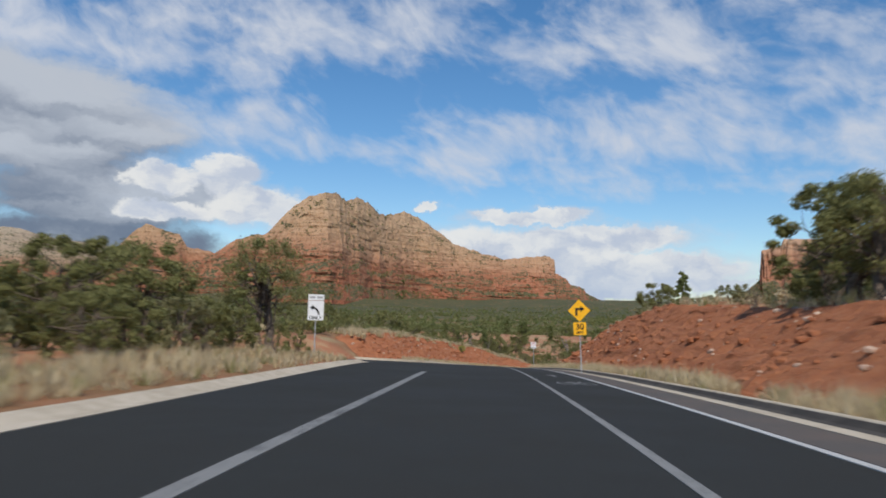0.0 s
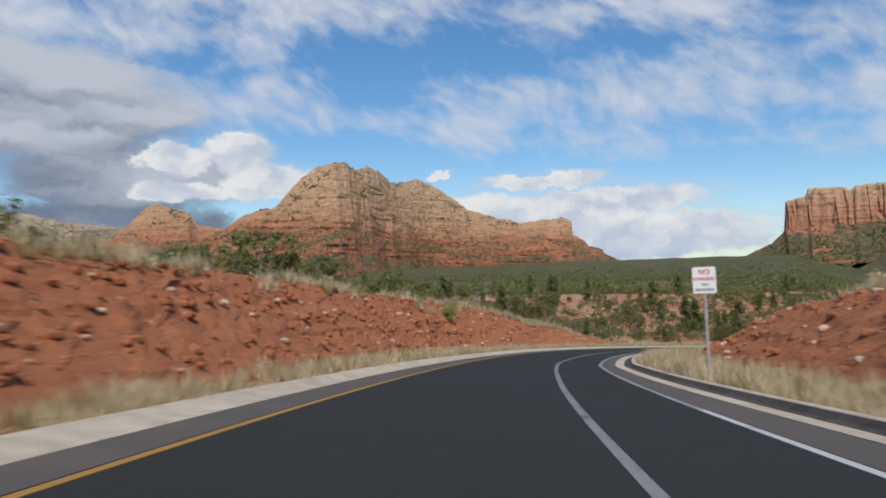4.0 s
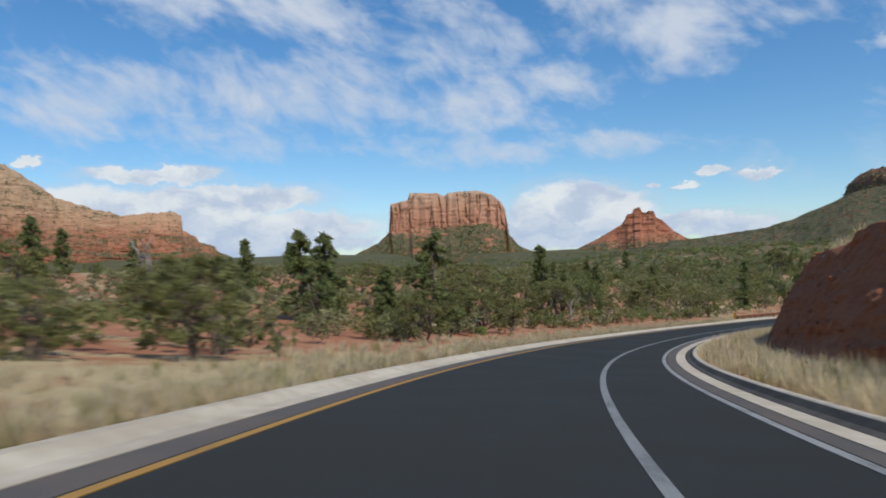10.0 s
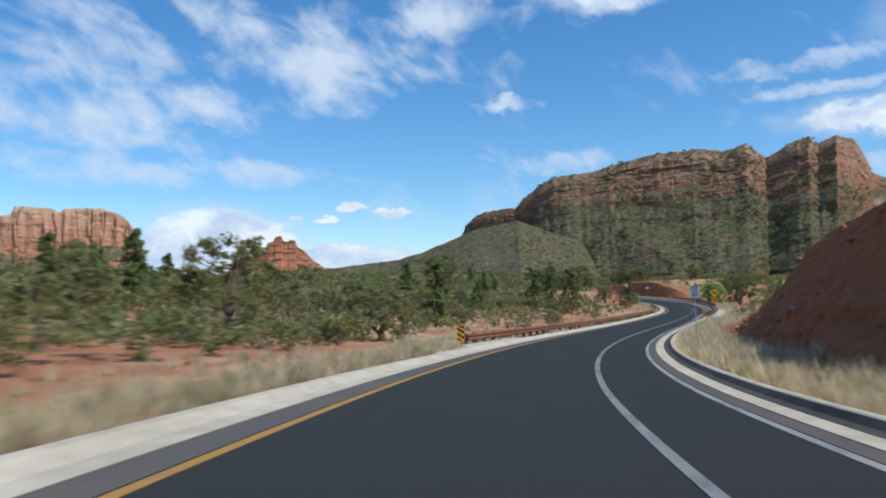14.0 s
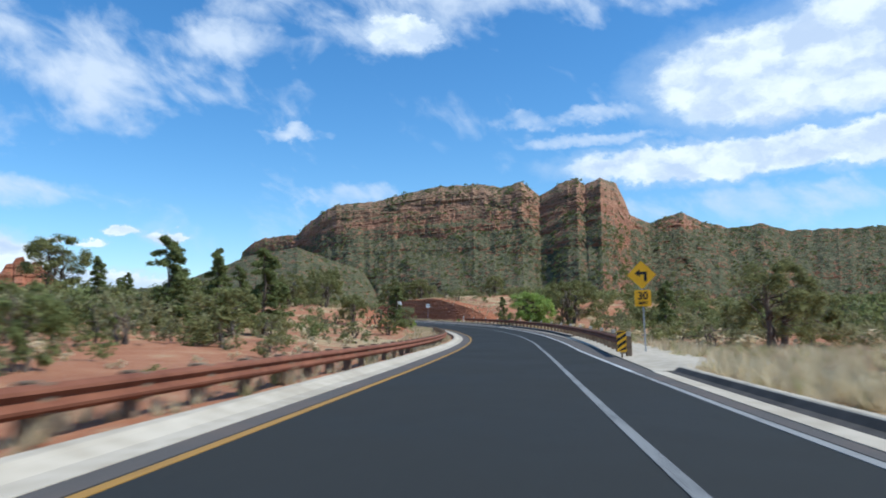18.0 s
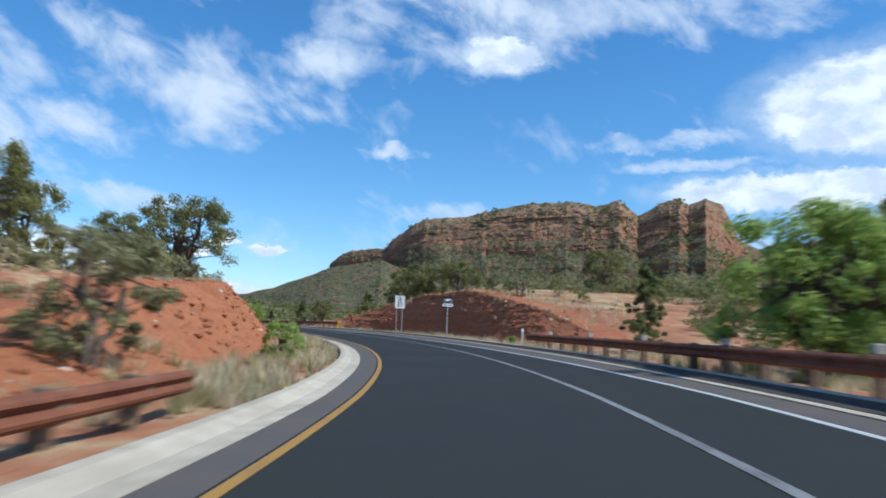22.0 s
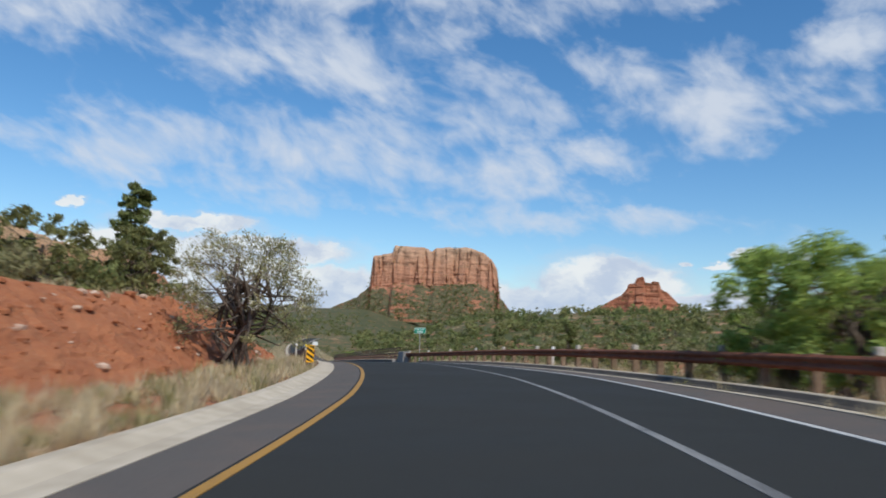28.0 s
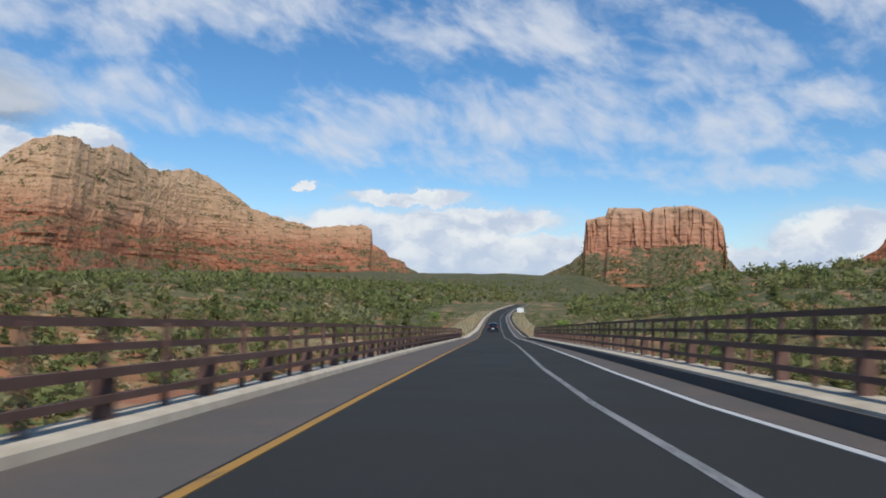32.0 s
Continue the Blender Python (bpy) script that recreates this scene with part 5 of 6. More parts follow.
def guardrail(label, s0, s1, lat, side, reflect, lift=0.1):
    """lat: the rail's lateral line by station; posts stand on the side away from the road."""
    mid = (s0 + s1) / 2
    root = tagged(new("guardrail"), label, "guardrail")
    w = [(0.0, 0.29), (-0.02, 0.30), (-0.075, 0.34), (-0.085, 0.375), (-0.03, 0.43), (-0.02, 0.445), (-0.03, 0.46), (-0.085, 0.515), (-0.075, 0.55), (-0.02, 0.59), (0.0, 0.60)]
    prof = [(side * a, b + lift) for a, b in w] + [(side * (a + 0.006), b + lift) for a, b in reversed(w)]
    me = swept("rail", s0, s1, prof + [prof[0]], RUST, 0.5, False, lambda s: tab(s, lat))
    link("rail", me, root, "rust-brown corrugated steel beam")
    for k, s in enumerate(np.arange(s0 + 0.4, s1, 1.9)):
        l = float(tab(s, lat))
        p = at_road(s, l + side * 0.19, lift)
        m = pose(p[0], p[1], p[2], 0, 0, math.degrees(heading_at(s)) + 90)
        pale = reflect and k % 3 == 0
        ob = link("post", POST, root)
        ob.matrix_basis = m
        q = at_road(s, l + side * 0.05, lift)
        b = link("block", BLOCK, root)
        b.matrix_basis = pose(q[0], q[1], q[2], 0, 0, math.degrees(heading_at(s)) + 90)
        if pale:
            link("reflector_post", TALL_POST, root, "bleached timber post above the rail").matrix_basis = m
            if side < 0:
                link("reflector", TAB, root, "yellow reflector").matrix_basis = m
    return root


guardrail("rust-brown steel guardrail on timber posts above dry grass", 242.4, 364, [(242, -3.8), (300, -3.72), (364, -3.65)], -1, False, -0.06)
guardrail("dark brown steel guardrail on timber posts by the drop", 307.5, 391, [(307, 4.35), (320, 4.9), (345, 5.6), (366, 6.0), (391, 6.4)], 1, True, 0.1)
guardrail("dark brown steel guardrail leading to the bridge", 435.8, 516.4, [(435, 6.2), (445, 7.0), (466, 7.3), (490, 6.7), (500, 6.2), (516.4, 4.7)], 1, True, 0.2)
guardrail("rust-brown steel guardrail leading to the bridge", 484, 517.5, [(484, -3.6), (517, -3.75)], -1, True)


def delineator(s, lat, h, mat, label):
    root = tagged(new("delineator_post"), label, "marker post")
    p = on_ground(np.array([s]), np.array([lat]))[0]
    root.matrix_basis = pose(p[0], p[1], p[2], 0, 0, math.degrees(heading_at(s)))
    link("post", box_mesh("post", (0.12, 0.05, h + 0.2), mat, 0.01, (0, 0, h / 2 - 0.1)), root)
    link("cap", box_mesh("cap", (0.13, 0.06, 0.12), SIGN_WHITE, 0.01, (0, 0, h - 0.1)), root, "white cap")


delineator(392.4, 6.6, 1.0, PALE_TIMBER, "pale marker post with a white cap by the rail")
delineator(487.0, 7.6, 1.1, PALE_TIMBER, "pale marker post with a white cap by the rail")
delineator(499.5, -4.7, 1.15, PALE_TIMBER, "pale marker post behind the rail")


# ---- bridge ----
def bridge():
    s0, s1 = 517.5, 606.0
    root = tagged(new("bridge"), "concrete road bridge with brown steel railings", "bridge")
    link("deck", swept("deck", s0 - 0.5, s1, [(-4.1, -0.05), (5.4, -0.05), (5.4, -0.9), (4.0, -1.5), (-3.0, -1.5), (-4.1, -0.9), (-4.1, -0.05)], GREY_CONCRETE, 2.0), root, "grey concrete deck")
    link("parapet_kerb", swept("parapet_kerb", s0, s1, [(-3.48, -0.05), (-3.5, 0.1), (-3.54, 0.14), (-4.05, 0.15), (-4.1, 0.12), (-4.1, -0.1)], CONCRETE, 1.0), root, "pale concrete kerb")
    link("parapet_kerb", swept("parapet_kerb", s0 + 1.9, s1 - 6, [(3.98, 0.0), (4.03, 0.24), (4.35, 0.27), (4.85, 0.27), (4.9, 0.24), (4.9, -0.1)], CONCRETE, 1.0), root, "pale concrete kerb")
    # a strip along the kerb's face, darker than its top
    link("kerb_face", swept("kerb_face", s0 + 1.9, s1 - 6, [(3.94, -0.02), (3.97, 0.20), (4.01, 0.20), (4.01, -0.02)], SHOULDER, 1.0), root, "dark kerb face")
    for side, lat, a, b in ((-1, -3.75, s0, s1 - 2), (1, 4.62, s0 + 2.2, s1 - 8)):
        base = 0.14 if side < 0 else 0.27
        bars = (0.36, 0.62, 0.87, 1.12) if side < 0 else (0.48, 0.78, 1.03, 1.30)
        for h, th, tk in zip(bars, (0.08, 0.10, 0.08, 0.09), (0.07, 0.08, 0.06, 0.06)):
            z0, z1, l0, l1 = h - th / 2, h + th / 2, lat - tk / 2, lat + tk / 2
            off = 0.05 * side if h > bars[1] else -0.06 * side
            link("rail_bar", swept("rail_bar", a, b, [(l0 + off, z0), (l0 + off, z1), (l1 + off, z1), (l1 + off, z0), (l0 + off, z0)], RAIL_BROWN, 2.0), root, "brown steel rail")
        thick = box_mesh("stanchion", (0.22, 0.2, bars[1] - base + 0.06), RAIL_BROWN, 0.012, (0, 0, (bars[1] + base) / 2))
        slim = box_mesh("post", (0.07, 0.07, bars[3] - base), RAIL_BROWN, 0.006, (0, 0, (bars[3] + base) / 2))
        k = 0
        for s in np.arange(a + 0.3, b - 0.2, 1.35):
            p = at_road(s, lat + (0.05 if k % 2 == 0 else 0.02) * side, 0)
            ob = link("stanchion" if k % 2 == 0 else "post", thick if k % 2 == 0 else slim, root)
            ob.matrix_basis = pose(*p, 0, 0, math.degrees(heading_at(s)) + 90)
            if k % 2 == 0:
                o2 = link("post", slim, root)
                o2.matrix_basis = pose(*at_road(s, lat + 0.06 * side, 0), 0, 0, math.degrees(heading_at(s)) + 90)
            k += 1
    # end block
    blk = link("end_block", swept("end_block", 516.4, 519.6, [(4.42, -0.1), (4.46, 0.90), (4.5, 0.94), (4.9, 0.94), (4.94, 0.90), (4.96, -0.1)], GREY_CONCRETE, 0.5), root, "grey concrete end block")
    v = [at_road(516.4, l, z) for l, z in ((4.42, -0.1), (4.96, -0.1), (4.94, 0.92), (4.46, 0.92))]
    link("block_face", mesh_of("block_face", v, [[0, 1, 2, 3]], GREY_CONCRETE), blk)
    cap = [at_road(s0 + 1.9, l, z) for l, z in ((3.94, -0.1), (4.9, -0.1), (4.9, 0.255), (3.98, 0.24))]
    link("kerb_end", mesh_of("kerb_end", cap, [[0, 1, 2, 3]], GREY_CONCRETE), root, "grey end of the kerb")
    link("end_post", box_mesh("end_post", (0.2, 0.12, 0.9), STEEL, 0.01, (0, 0, 0.5)), root, "pale steel end post").matrix_basis = pose(*at_road(517.6, -3.72, 0), 0, 0, math.degrees(heading_at(517)))
    for s in (540, 572):
        for l in (-2.4, 3.6):
            p = at_road(s, l, -1.4)
            bm = bmesh.new()
            bmesh.ops.create_cone(bm, cap_ends=True, segments=16, radius1=0.6, radius2=0.6, depth=9)
            ob = link("pier", bm_mesh("pier", bm, GREY_CONCRETE), root, "round concrete pier")
            ob.matrix_basis = pose(p[0], p[1], p[2] - 4.5)


bridge()


# ---- car ahead ----
def car(s, lat):
    paint = speckled("dark_car_paint", (0.010, 0.012, 0.016), (0.016, 0.018, 0.022), 2.0, 0.25, 0.0, 0.001, 5.0, 0.6)
    glass = speckled("dark_glass", (0.008, 0.010, 0.012), (0.012, 0.014, 0.016), 2.0, 0.08, 0.0, 0.001, 5.0, 0.8)
    rubber = speckled("tyre_rubber", (0.012, 0.012, 0.012), (0.022, 0.022, 0.022), 20.0, 0.9, 0.1, 0.003)
    lamp = speckled("red_tail_lamp", (0.20, 0.01, 0.01), (0.28, 0.015, 0.012), 9.0, 0.3, 0.0, 0.001)
    root = tagged(new("car"), "dark sedan on the lane beyond the bridge", "car")
    p = at_road(s, lat)
    root.matrix_basis = pose(*p, math.degrees(math.atan((at_road(s + 2, lat)[2] - at_road(s - 2, lat)[2]) / 4)), 0, math.degrees(heading_at(s)))

    def loft(name, secs, mat, label):
        """secs: (y, half width at sill, half width at top, z low, z high)."""
        bm = bmesh.new()
        rings = []
        for y, a, b, z0, z1 in secs:
            zm = (z0 + z1) / 2
            rings.append([bm.verts.new(c) for c in ((-a * 0.94, y, z0), (-a, y, zm), (-b, y, z1 - 0.04), (-b * 0.9, y, z1), (b * 0.9, y, z1), (b, y, z1 - 0.04), (a, y, zm), (a * 0.94, y, z0))])
        for r, q in zip(rings, rings[1:]):
            for i in range(8):
                bm.faces.new((r[i], r[(i + 1) % 8], q[(i + 1) % 8], q[i]))
        bm.faces.new(rings[0][::-1])
        bm.faces.new(rings[-1])
        bmesh.ops.recalc_face_normals(bm, faces=bm.faces[:])
        return link(name, bm_mesh(name, bm, mat), root, label)

    loft("body", [(-2.3, 0.80, 0.74, 0.32, 0.86), (-2.15, 0.88, 0.82, 0.25, 0.98), (-1.2, 0.91, 0.84, 0.22, 0.98), (0.9, 0.91, 0.84, 0.22, 0.94), (1.9, 0.88, 0.80, 0.24, 0.82), (2.25, 0.78, 0.70, 0.3, 0.66)], paint, "dark painted body")
    loft("cabin", [(-1.75, 0.74, 0.66, 0.95, 1.0), (-1.1, 0.78, 0.60, 0.95, 1.38), (0.1, 0.78, 0.60, 0.93, 1.43), (1.1, 0.76, 0.66, 0.92, 0.96)], glass, "dark windows")
    loft("roof", [(-1.12, 0.60, 0.58, 1.36, 1.41), (0.12, 0.60, 0.58, 1.4, 1.46)], paint, "dark roof")
    for x in (-0.8, 0.8):
        for y in (-1.35, 1.4):
            bm = bmesh.new()
            bmesh.ops.create_cone(bm, cap_ends=True, segments=20, radius1=0.32, radius2=0.32, depth=0.2)
            bmesh.ops.rotate(bm, matrix=Euler((0, radians(90), 0)).to_matrix(), verts=bm.verts)
            bmesh.ops.translate(bm, vec=(x, y, 0.32), verts=bm.verts)
            wheel = link("wheel", bm_mesh("wheel", bm, rubber), root, "black tyre")
            link("rim", box_mesh("rim", (0.22, 0.3, 0.3), STEEL, 0.08, (x, y, 0.32)), wheel, "grey rim")
        link("tail_lamp", box_mesh("tail_lamp", (0.34, 0.06, 0.16), lamp, 0.02, (x * 0.75, -2.28, 0.78)), root, "red tail lamp")
    link("number_plate", box_mesh("number_plate", (0.32, 0.02, 0.15), SIGN_WHITE, 0.004, (0, -2.33, 0.55)), root, "pale plate")
    link("bumper", box_mesh("bumper", (1.6, 0.16, 0.22), paint, 0.04, (0, -2.28, 0.36)), root)


car(638, 0.1)

# ---- plants ----
def leaf_mat(name, c1, c2, c3, rough=0.75, thin=0.42):
    def build(k, pos, b):
        isl = k.add("ShaderNodeNewGeometry").outputs["Random Per Island"]
        obj = k.add("ShaderNodeObjectInfo").outputs["Random"]
        c = k.ramp(isl, [(0.0, c1), (0.55, c2), (1.0, c3)])
        c = k.mix(k.math("MULTIPLY", obj, 0.45), c, k.mix(0.5, c, c2))
        big = k.noise(pos, 0.9, 3.0)
        c = k.mix(k.step(big, 0.4, 0.7, 0.0, 0.4), c, c3)
        b.inputs["Specular IOR Level"].default_value = 0.15
        # light that comes through the leaf
        t = k.add("ShaderNodeBsdfTranslucent", None, Color=k.mix(0.5, c, c3))
        m = k.add("ShaderNodeMixShader", None, i0=thin, i1=b.outputs[0], i2=t.outputs[0])
        out = [n for n in k.t.nodes if n.bl_idname == "ShaderNodeOutputMaterial"][0]
        k.t.links.new(m.outputs[0], out.inputs[0])
        return c, None, None
    return material(name, build, rough)


JUNIPER = leaf_mat("juniper_leaves", (0.098, 0.105, 0.032), (0.188, 0.190, 0.070), (0.29, 0.28, 0.115))
PINE = leaf_mat("pine_needles", (0.082, 0.104, 0.032), (0.158, 0.185, 0.064), (0.245, 0.262, 0.10))
GREYBUSH = leaf_mat("grey_green_leaves", (0.140, 0.140, 0.062), (0.235, 0.228, 0.108), (0.34, 0.32, 0.17))
OLIVE = leaf_mat("pale_olive_leaves", (0.17, 0.165, 0.06), (0.29, 0.275, 0.12), (0.42, 0.39, 0.21))
BRIGHT = leaf_mat("bright_green_leaves", (0.17, 0.25, 0.045), (0.30, 0.40, 0.09), (0.41, 0.50, 0.15))
FLOWERS = leaf_mat("pale_seed_heads", (0.50, 0.46, 0.38), (0.62, 0.59, 0.52), (0.72, 0.70, 0.64))
STRAW = leaf_mat("dry_grass_blades", (0.42, 0.33, 0.18), (0.58, 0.48, 0.29), (0.72, 0.62, 0.42), 0.85, 0.45)
GREEN_GRASS = leaf_mat("greening_grass_blades", (0.19, 0.20, 0.07), (0.31, 0.30, 0.12), (0.42, 0.38, 0.18), 0.85, 0.45)
BARK = speckled("juniper_bark", (0.08, 0.06, 0.044), (0.184, 0.144, 0.112), 12.0, 0.95, 0.5, 0.02)
DEADWOOD = speckled("bleached_deadwood", (0.176, 0.144, 0.12), (0.304, 0.264, 0.232), 10.0, 0.95, 0.4, 0.02)


def tube(points, radii, sides=6):
    p, r = np.array(points, float), np.array(radii, float)
    d = np.gradient(p, axis=0)
    d /= np.linalg.norm(d, axis=1)[:, None] + 1e-9
    ref = np.where(np.abs(d[:, 2:3]) > 0.9, np.array([[1.0, 0, 0]]), np.array([[0, 0, 1.0]]))
    a = np.cross(d, ref)
    a /= np.linalg.norm(a, axis=1)[:, None] + 1e-9
    b = np.cross(d, a)
    t = np.arange(sides) / sides * 2 * np.pi
    v = p[:, None] + r[:, None, None] * (np.cos(t)[None, :, None] * a[:, None] + np.sin(t)[None, :, None] * b[:, None])
    n = len(p)
    i, j = np.meshgrid(np.arange(n - 1), np.arange(sides), indexing="ij")
    f = np.stack([i * sides + j, i * sides + (j + 1) % sides, (i + 1) * sides + (j + 1) % sides, (i + 1) * sides + j], -1).reshape(-1, 4)
    return v.reshape(-1, 3), f


def join(parts):
    vs, fs, b = [], [], 0
    for v, f in parts:
        vs.append(v)
        fs.append(f + b)
        b += len(v)
    return np.concatenate(vs), np.concatenate(fs)


def leaves(centres, radii, per, size, r, flat=0.75, droop=0.0):
    """Small crossed leaf sprays filling balls round the centres."""
    per, size = per * 2, size * 0.76
    n = len(centres) * per
    c, rad = np.repeat(centres, per, 0), np.repeat(radii, per)
    d = r.normal(size=(n, 3))
    d /= np.linalg.norm(d, axis=1)[:, None]
    p = c + d * (rad * r.random(n) ** 0.45)[:, None] * (1, 1, flat)
    # most sprays face outwards and up
    face = d + r.normal(0, 0.45, (n, 3)) + (0, 0, 0.3 - droop)
    u = np.cross(face, r.normal(size=(n, 3)))
    u /= np.linalg.norm(u, axis=1)[:, None]
    w = np.cross(face, u)
    w /= np.linalg.norm(w, axis=1)[:, None]
    s = (size * (0.6 + 0.8 * r.random(n)))[:, None]
    v = np.stack([p - w * s * 0.30, p + w * s * 0.32, p + u * s * 1.1], 1)
    return v.reshape(-1, 3), np.arange(n * 3).reshape(-1, 3)


def limb(a, b, r0, r1, r, bend=0.12, n=5, sides=6):
    t = np.linspace(0, 1, n)[:, None]
    p = a + (b - a) * t
    L = np.linalg.norm(b - a)
    p[1:-1] += r.normal(0, bend * L * 0.5, (n - 2, 3))
    return tube(p, np.linspace(r0, r1, n), sides)


def juniper_shape(seed, h, w, per, clumps, size, stems=3, low=0.22, twigs=0.5):
    """A rounded, gappy tree: stems from the foot, limbs to clumps of leaves."""
    r = np.random.default_rng(seed)
    wood, cs, rs = [], [], []
    for k in range(stems):
        a = k / stems * 6.28 + r.random()
        tip = np.array([math.cos(a) * w * 0.22 * r.random(), math.sin(a) * w * 0.22 * r.random(), h * (0.55 + 0.3 * r.random())])
        wood.append(limb(np.array([0.08 * math.cos(a), 0.08 * math.sin(a), -0.15]), tip, 0.045 * h ** 0.9 * (0.8 + 0.5 * r.random()) * min(1.0, 5.0 / (stems + 2)), 0.02 * h ** 0.8, r))
        for _ in range(clumps // stems):
            f = 0.25 + 0.75 * r.random()
            base = tip * f
            b = r.random() * 6.28
            zc = h * (low + (0.98 - low) * r.random() ** 0.8)
            rr = w * 0.5 * math.sqrt(max(0.08, 1 - ((zc / h - 0.5) / 0.56) ** 2)) * (0.45 + 0.55 * r.random() ** 0.5)
            c = np.array([math.cos(b) * rr, math.sin(b) * rr, zc])
            cs.append(c)
            rs.append(h * 0.085 * (0.7 + 0.9 * r.random()))
            if r.random() < twigs:
                wood.append(limb(base, c, 0.016 * h ** 0.8, 0.006, r, 0.2, 4, 3))
    return join(wood), leaves(np.array(cs), np.array(rs), per, size, r)


def conifer_shape(seed, h, w, per, tiers, size):
    """A narrow ragged conifer."""
    r = np.random.default_rng(seed)
    top = np.array([0.08 * h * (r.random() - 0.5), 0.08 * h * (r.random() - 0.5), h])
    wood, cs, rs = [limb(np.array([0, 0, -0.15]), top * (1, 1, 0.97), 0.022 * h, 0.01, r, 0.03, 6)], [], []
    for k in range(tiers):
        z = 0.12 + 0.86 * (k + r.random() * 0.8) / tiers
        reach = w * 0.5 * (1 - z) ** 0.6 * (0.45 + 0.75 * r.random()) + 0.12
        b = r.random() * 6.28
        for q in (0.55, 1.0):
            c = top * z + np.array([math.cos(b) * reach * q, math.sin(b) * reach * q, -0.03 * h * q + 0.02 * h * r.random()])
            c[2] = h * z - 0.03 * h * q
            cs.append(c)
            rs.append(0.05 * h * (0.6 + 0.7 * r.random()) * (1.15 - 0.55 * z))
        wood.append(limb(top * z * 0.99, cs[-1], 0.012 * h ** 0.7, 0.004, r, 0.08, 3, 3))
    return join(wood), leaves(np.array(cs), np.array(rs), per, size, r, 0.7)


def bare_shape(seed, h, w, n):
    r = np.random.default_rng(seed)
    wood = []

    def grow(a, d, L, rad, depth):
        b = a + d * L
        wood.append(limb(a, b, rad, rad * 0.55, r, 0.1, 4))
        if depth:
            for _ in range(n if depth > 1 else 3):
                q = d + r.normal(0, 0.55, 3) + (0, 0, 0.15)
                q /= np.linalg.norm(q)
                grow(a + d * L * (0.45 + 0.55 * r.random()), q, L * (0.45 + 0.25 * r.random()) * (w / h + 0.4), rad * 0.5, depth - 1)
    grow(np.array([0, 0, -0.15]), np.array([0.06, 0.03, 0.99]), h * 0.62, 0.03 * h, 3)
    return join(wood)


def plant(name, wood, crown, leaf, label, category, group="", bark=None, parts=("trunk", "crown")):
    root = tagged(new(name), label, category, group)
    if wood is not None:
        link(parts[0], mesh_of(parts[0], wood[0], wood[1], bark or BARK, True), root)
    if crown is not None:
        link(parts[1], mesh_of(parts[1], crown[0], crown[1], leaf), root)
    return root


PLACED = []


def set_at(root, s, lat, scale=1.0, turn=None, sink=0.05, first=None):
    p = on_ground(np.array([float(s)]), np.array([float(lat)]))[0]
    m = pose(p[0], p[1], p[2] - sink, 0, 0, rng.random() * 360 if turn is None else turn) @ Matrix.Diagonal((scale, scale, scale * (0.92 + 0.16 * rng.random()), 1))
    PLACED.append((p[0], p[1]))
    if first is None or first in USED:
        return copy_thing(root, m)
    USED.add(first)
    root.matrix_basis = m
    return root


USED = set()
KINDS = {}
for k in range(4):
    w, c = juniper_shape(100 + k, 4.0, (4.2, 3.6, 5.0, 3.8)[k], 80, (62, 56, 68, 54)[k], 0.15, (3, 2, 4, 3)[k])
    KINDS[f"juniper{k}"] = plant("juniper_tree", w, c, JUNIPER, "grey-green juniper tree with a rounded gappy crown", "tree", "junipers along the road")
for k in range(3):
    w, c = conifer_shape(200 + k, 6.0, (2.6, 3.4, 2.2)[k], 46, (62, 62, 54)[k], 0.19)
    KINDS[f"conifer{k}"] = plant("conifer_tree", w, c, PINE, "narrow ragged dark green conifer", "tree", "conifers along the road")
for k in range(4):
    w, c = juniper_shape(300 + k, 1.2, (1.7, 1.4, 2.0, 1.5)[k], 18, (26, 22, 28, 20)[k], 0.115, 3, 0.12, 0.25)
    KINDS[f"shrub{k}"] = plant("shrub", w, c, (GREYBUSH, JUNIPER, GREYBUSH, JUNIPER)[k], "low grey-green desert shrub" if k % 2 == 0 else "low olive-green desert shrub", "shrub", "shrubs along the road")
for k in range(4):
    w, c = juniper_shape(150 + k, 3.6, (4.0, 3.2, 4.6, 3.6)[k], 24, (46, 42, 50, 40)[k], 0.27, 2, 0.12, 0.3)
    KINDS[f"mid{k}"] = plant(("juniper_tree", "pinyon_tree", "juniper_tree", "scrub_tree")[k], w, c, (JUNIPER, PINE, JUNIPER, GREYBUSH)[k], ("olive-green juniper among desert scrub", "dark green pinyon among desert scrub", "broad olive-green juniper on red soil", "grey-green juniper on red soil")[k], "tree", "trees on the slopes")
for k in range(2):
    w, c = conifer_shape(250 + k, 5.0, (2.4, 2.0)[k], 18, (48, 44)[k], 0.30)
    KINDS[f"slim{k}"] = plant("conifer_tree", w, c, PINE, "slim dark green conifer on red soil", "tree", "conifers on the slopes")
for k in range(2):
    w, c = juniper_shape(400 + k, 2.6, 2.6, 72, 84, 0.105, 5, 0.06)
    KINDS[f"bright{k}"] = plant("green_bush", w, c, BRIGHT, "bright green feathery bush", "bush", "bright green bushes")
for k in range(3):
    w, c = juniper_shape(450 + k, 2.8, (3.6, 3.2, 4.2)[k], 50, (58, 52, 64)[k], 0.15, 4, 0.03, 0.35)
    KINDS[f"thick{k}"] = plant("juniper_bush", w, c, (JUNIPER, GREYBUSH, JUNIPER)[k], ("dense olive-green juniper bush reaching the ground", "dense grey-green bush reaching the ground", "broad dense juniper bush reaching the ground")[k], "bush", "thicket of bushes")
for k in range(2):
    KINDS[f"dead{k}"] = plant("dead_tree", bare_shape(500 + k, 4.5, 2.4, 3), None, None, "bare bleached dead tree", "tree", "dead trees", DEADWOOD)
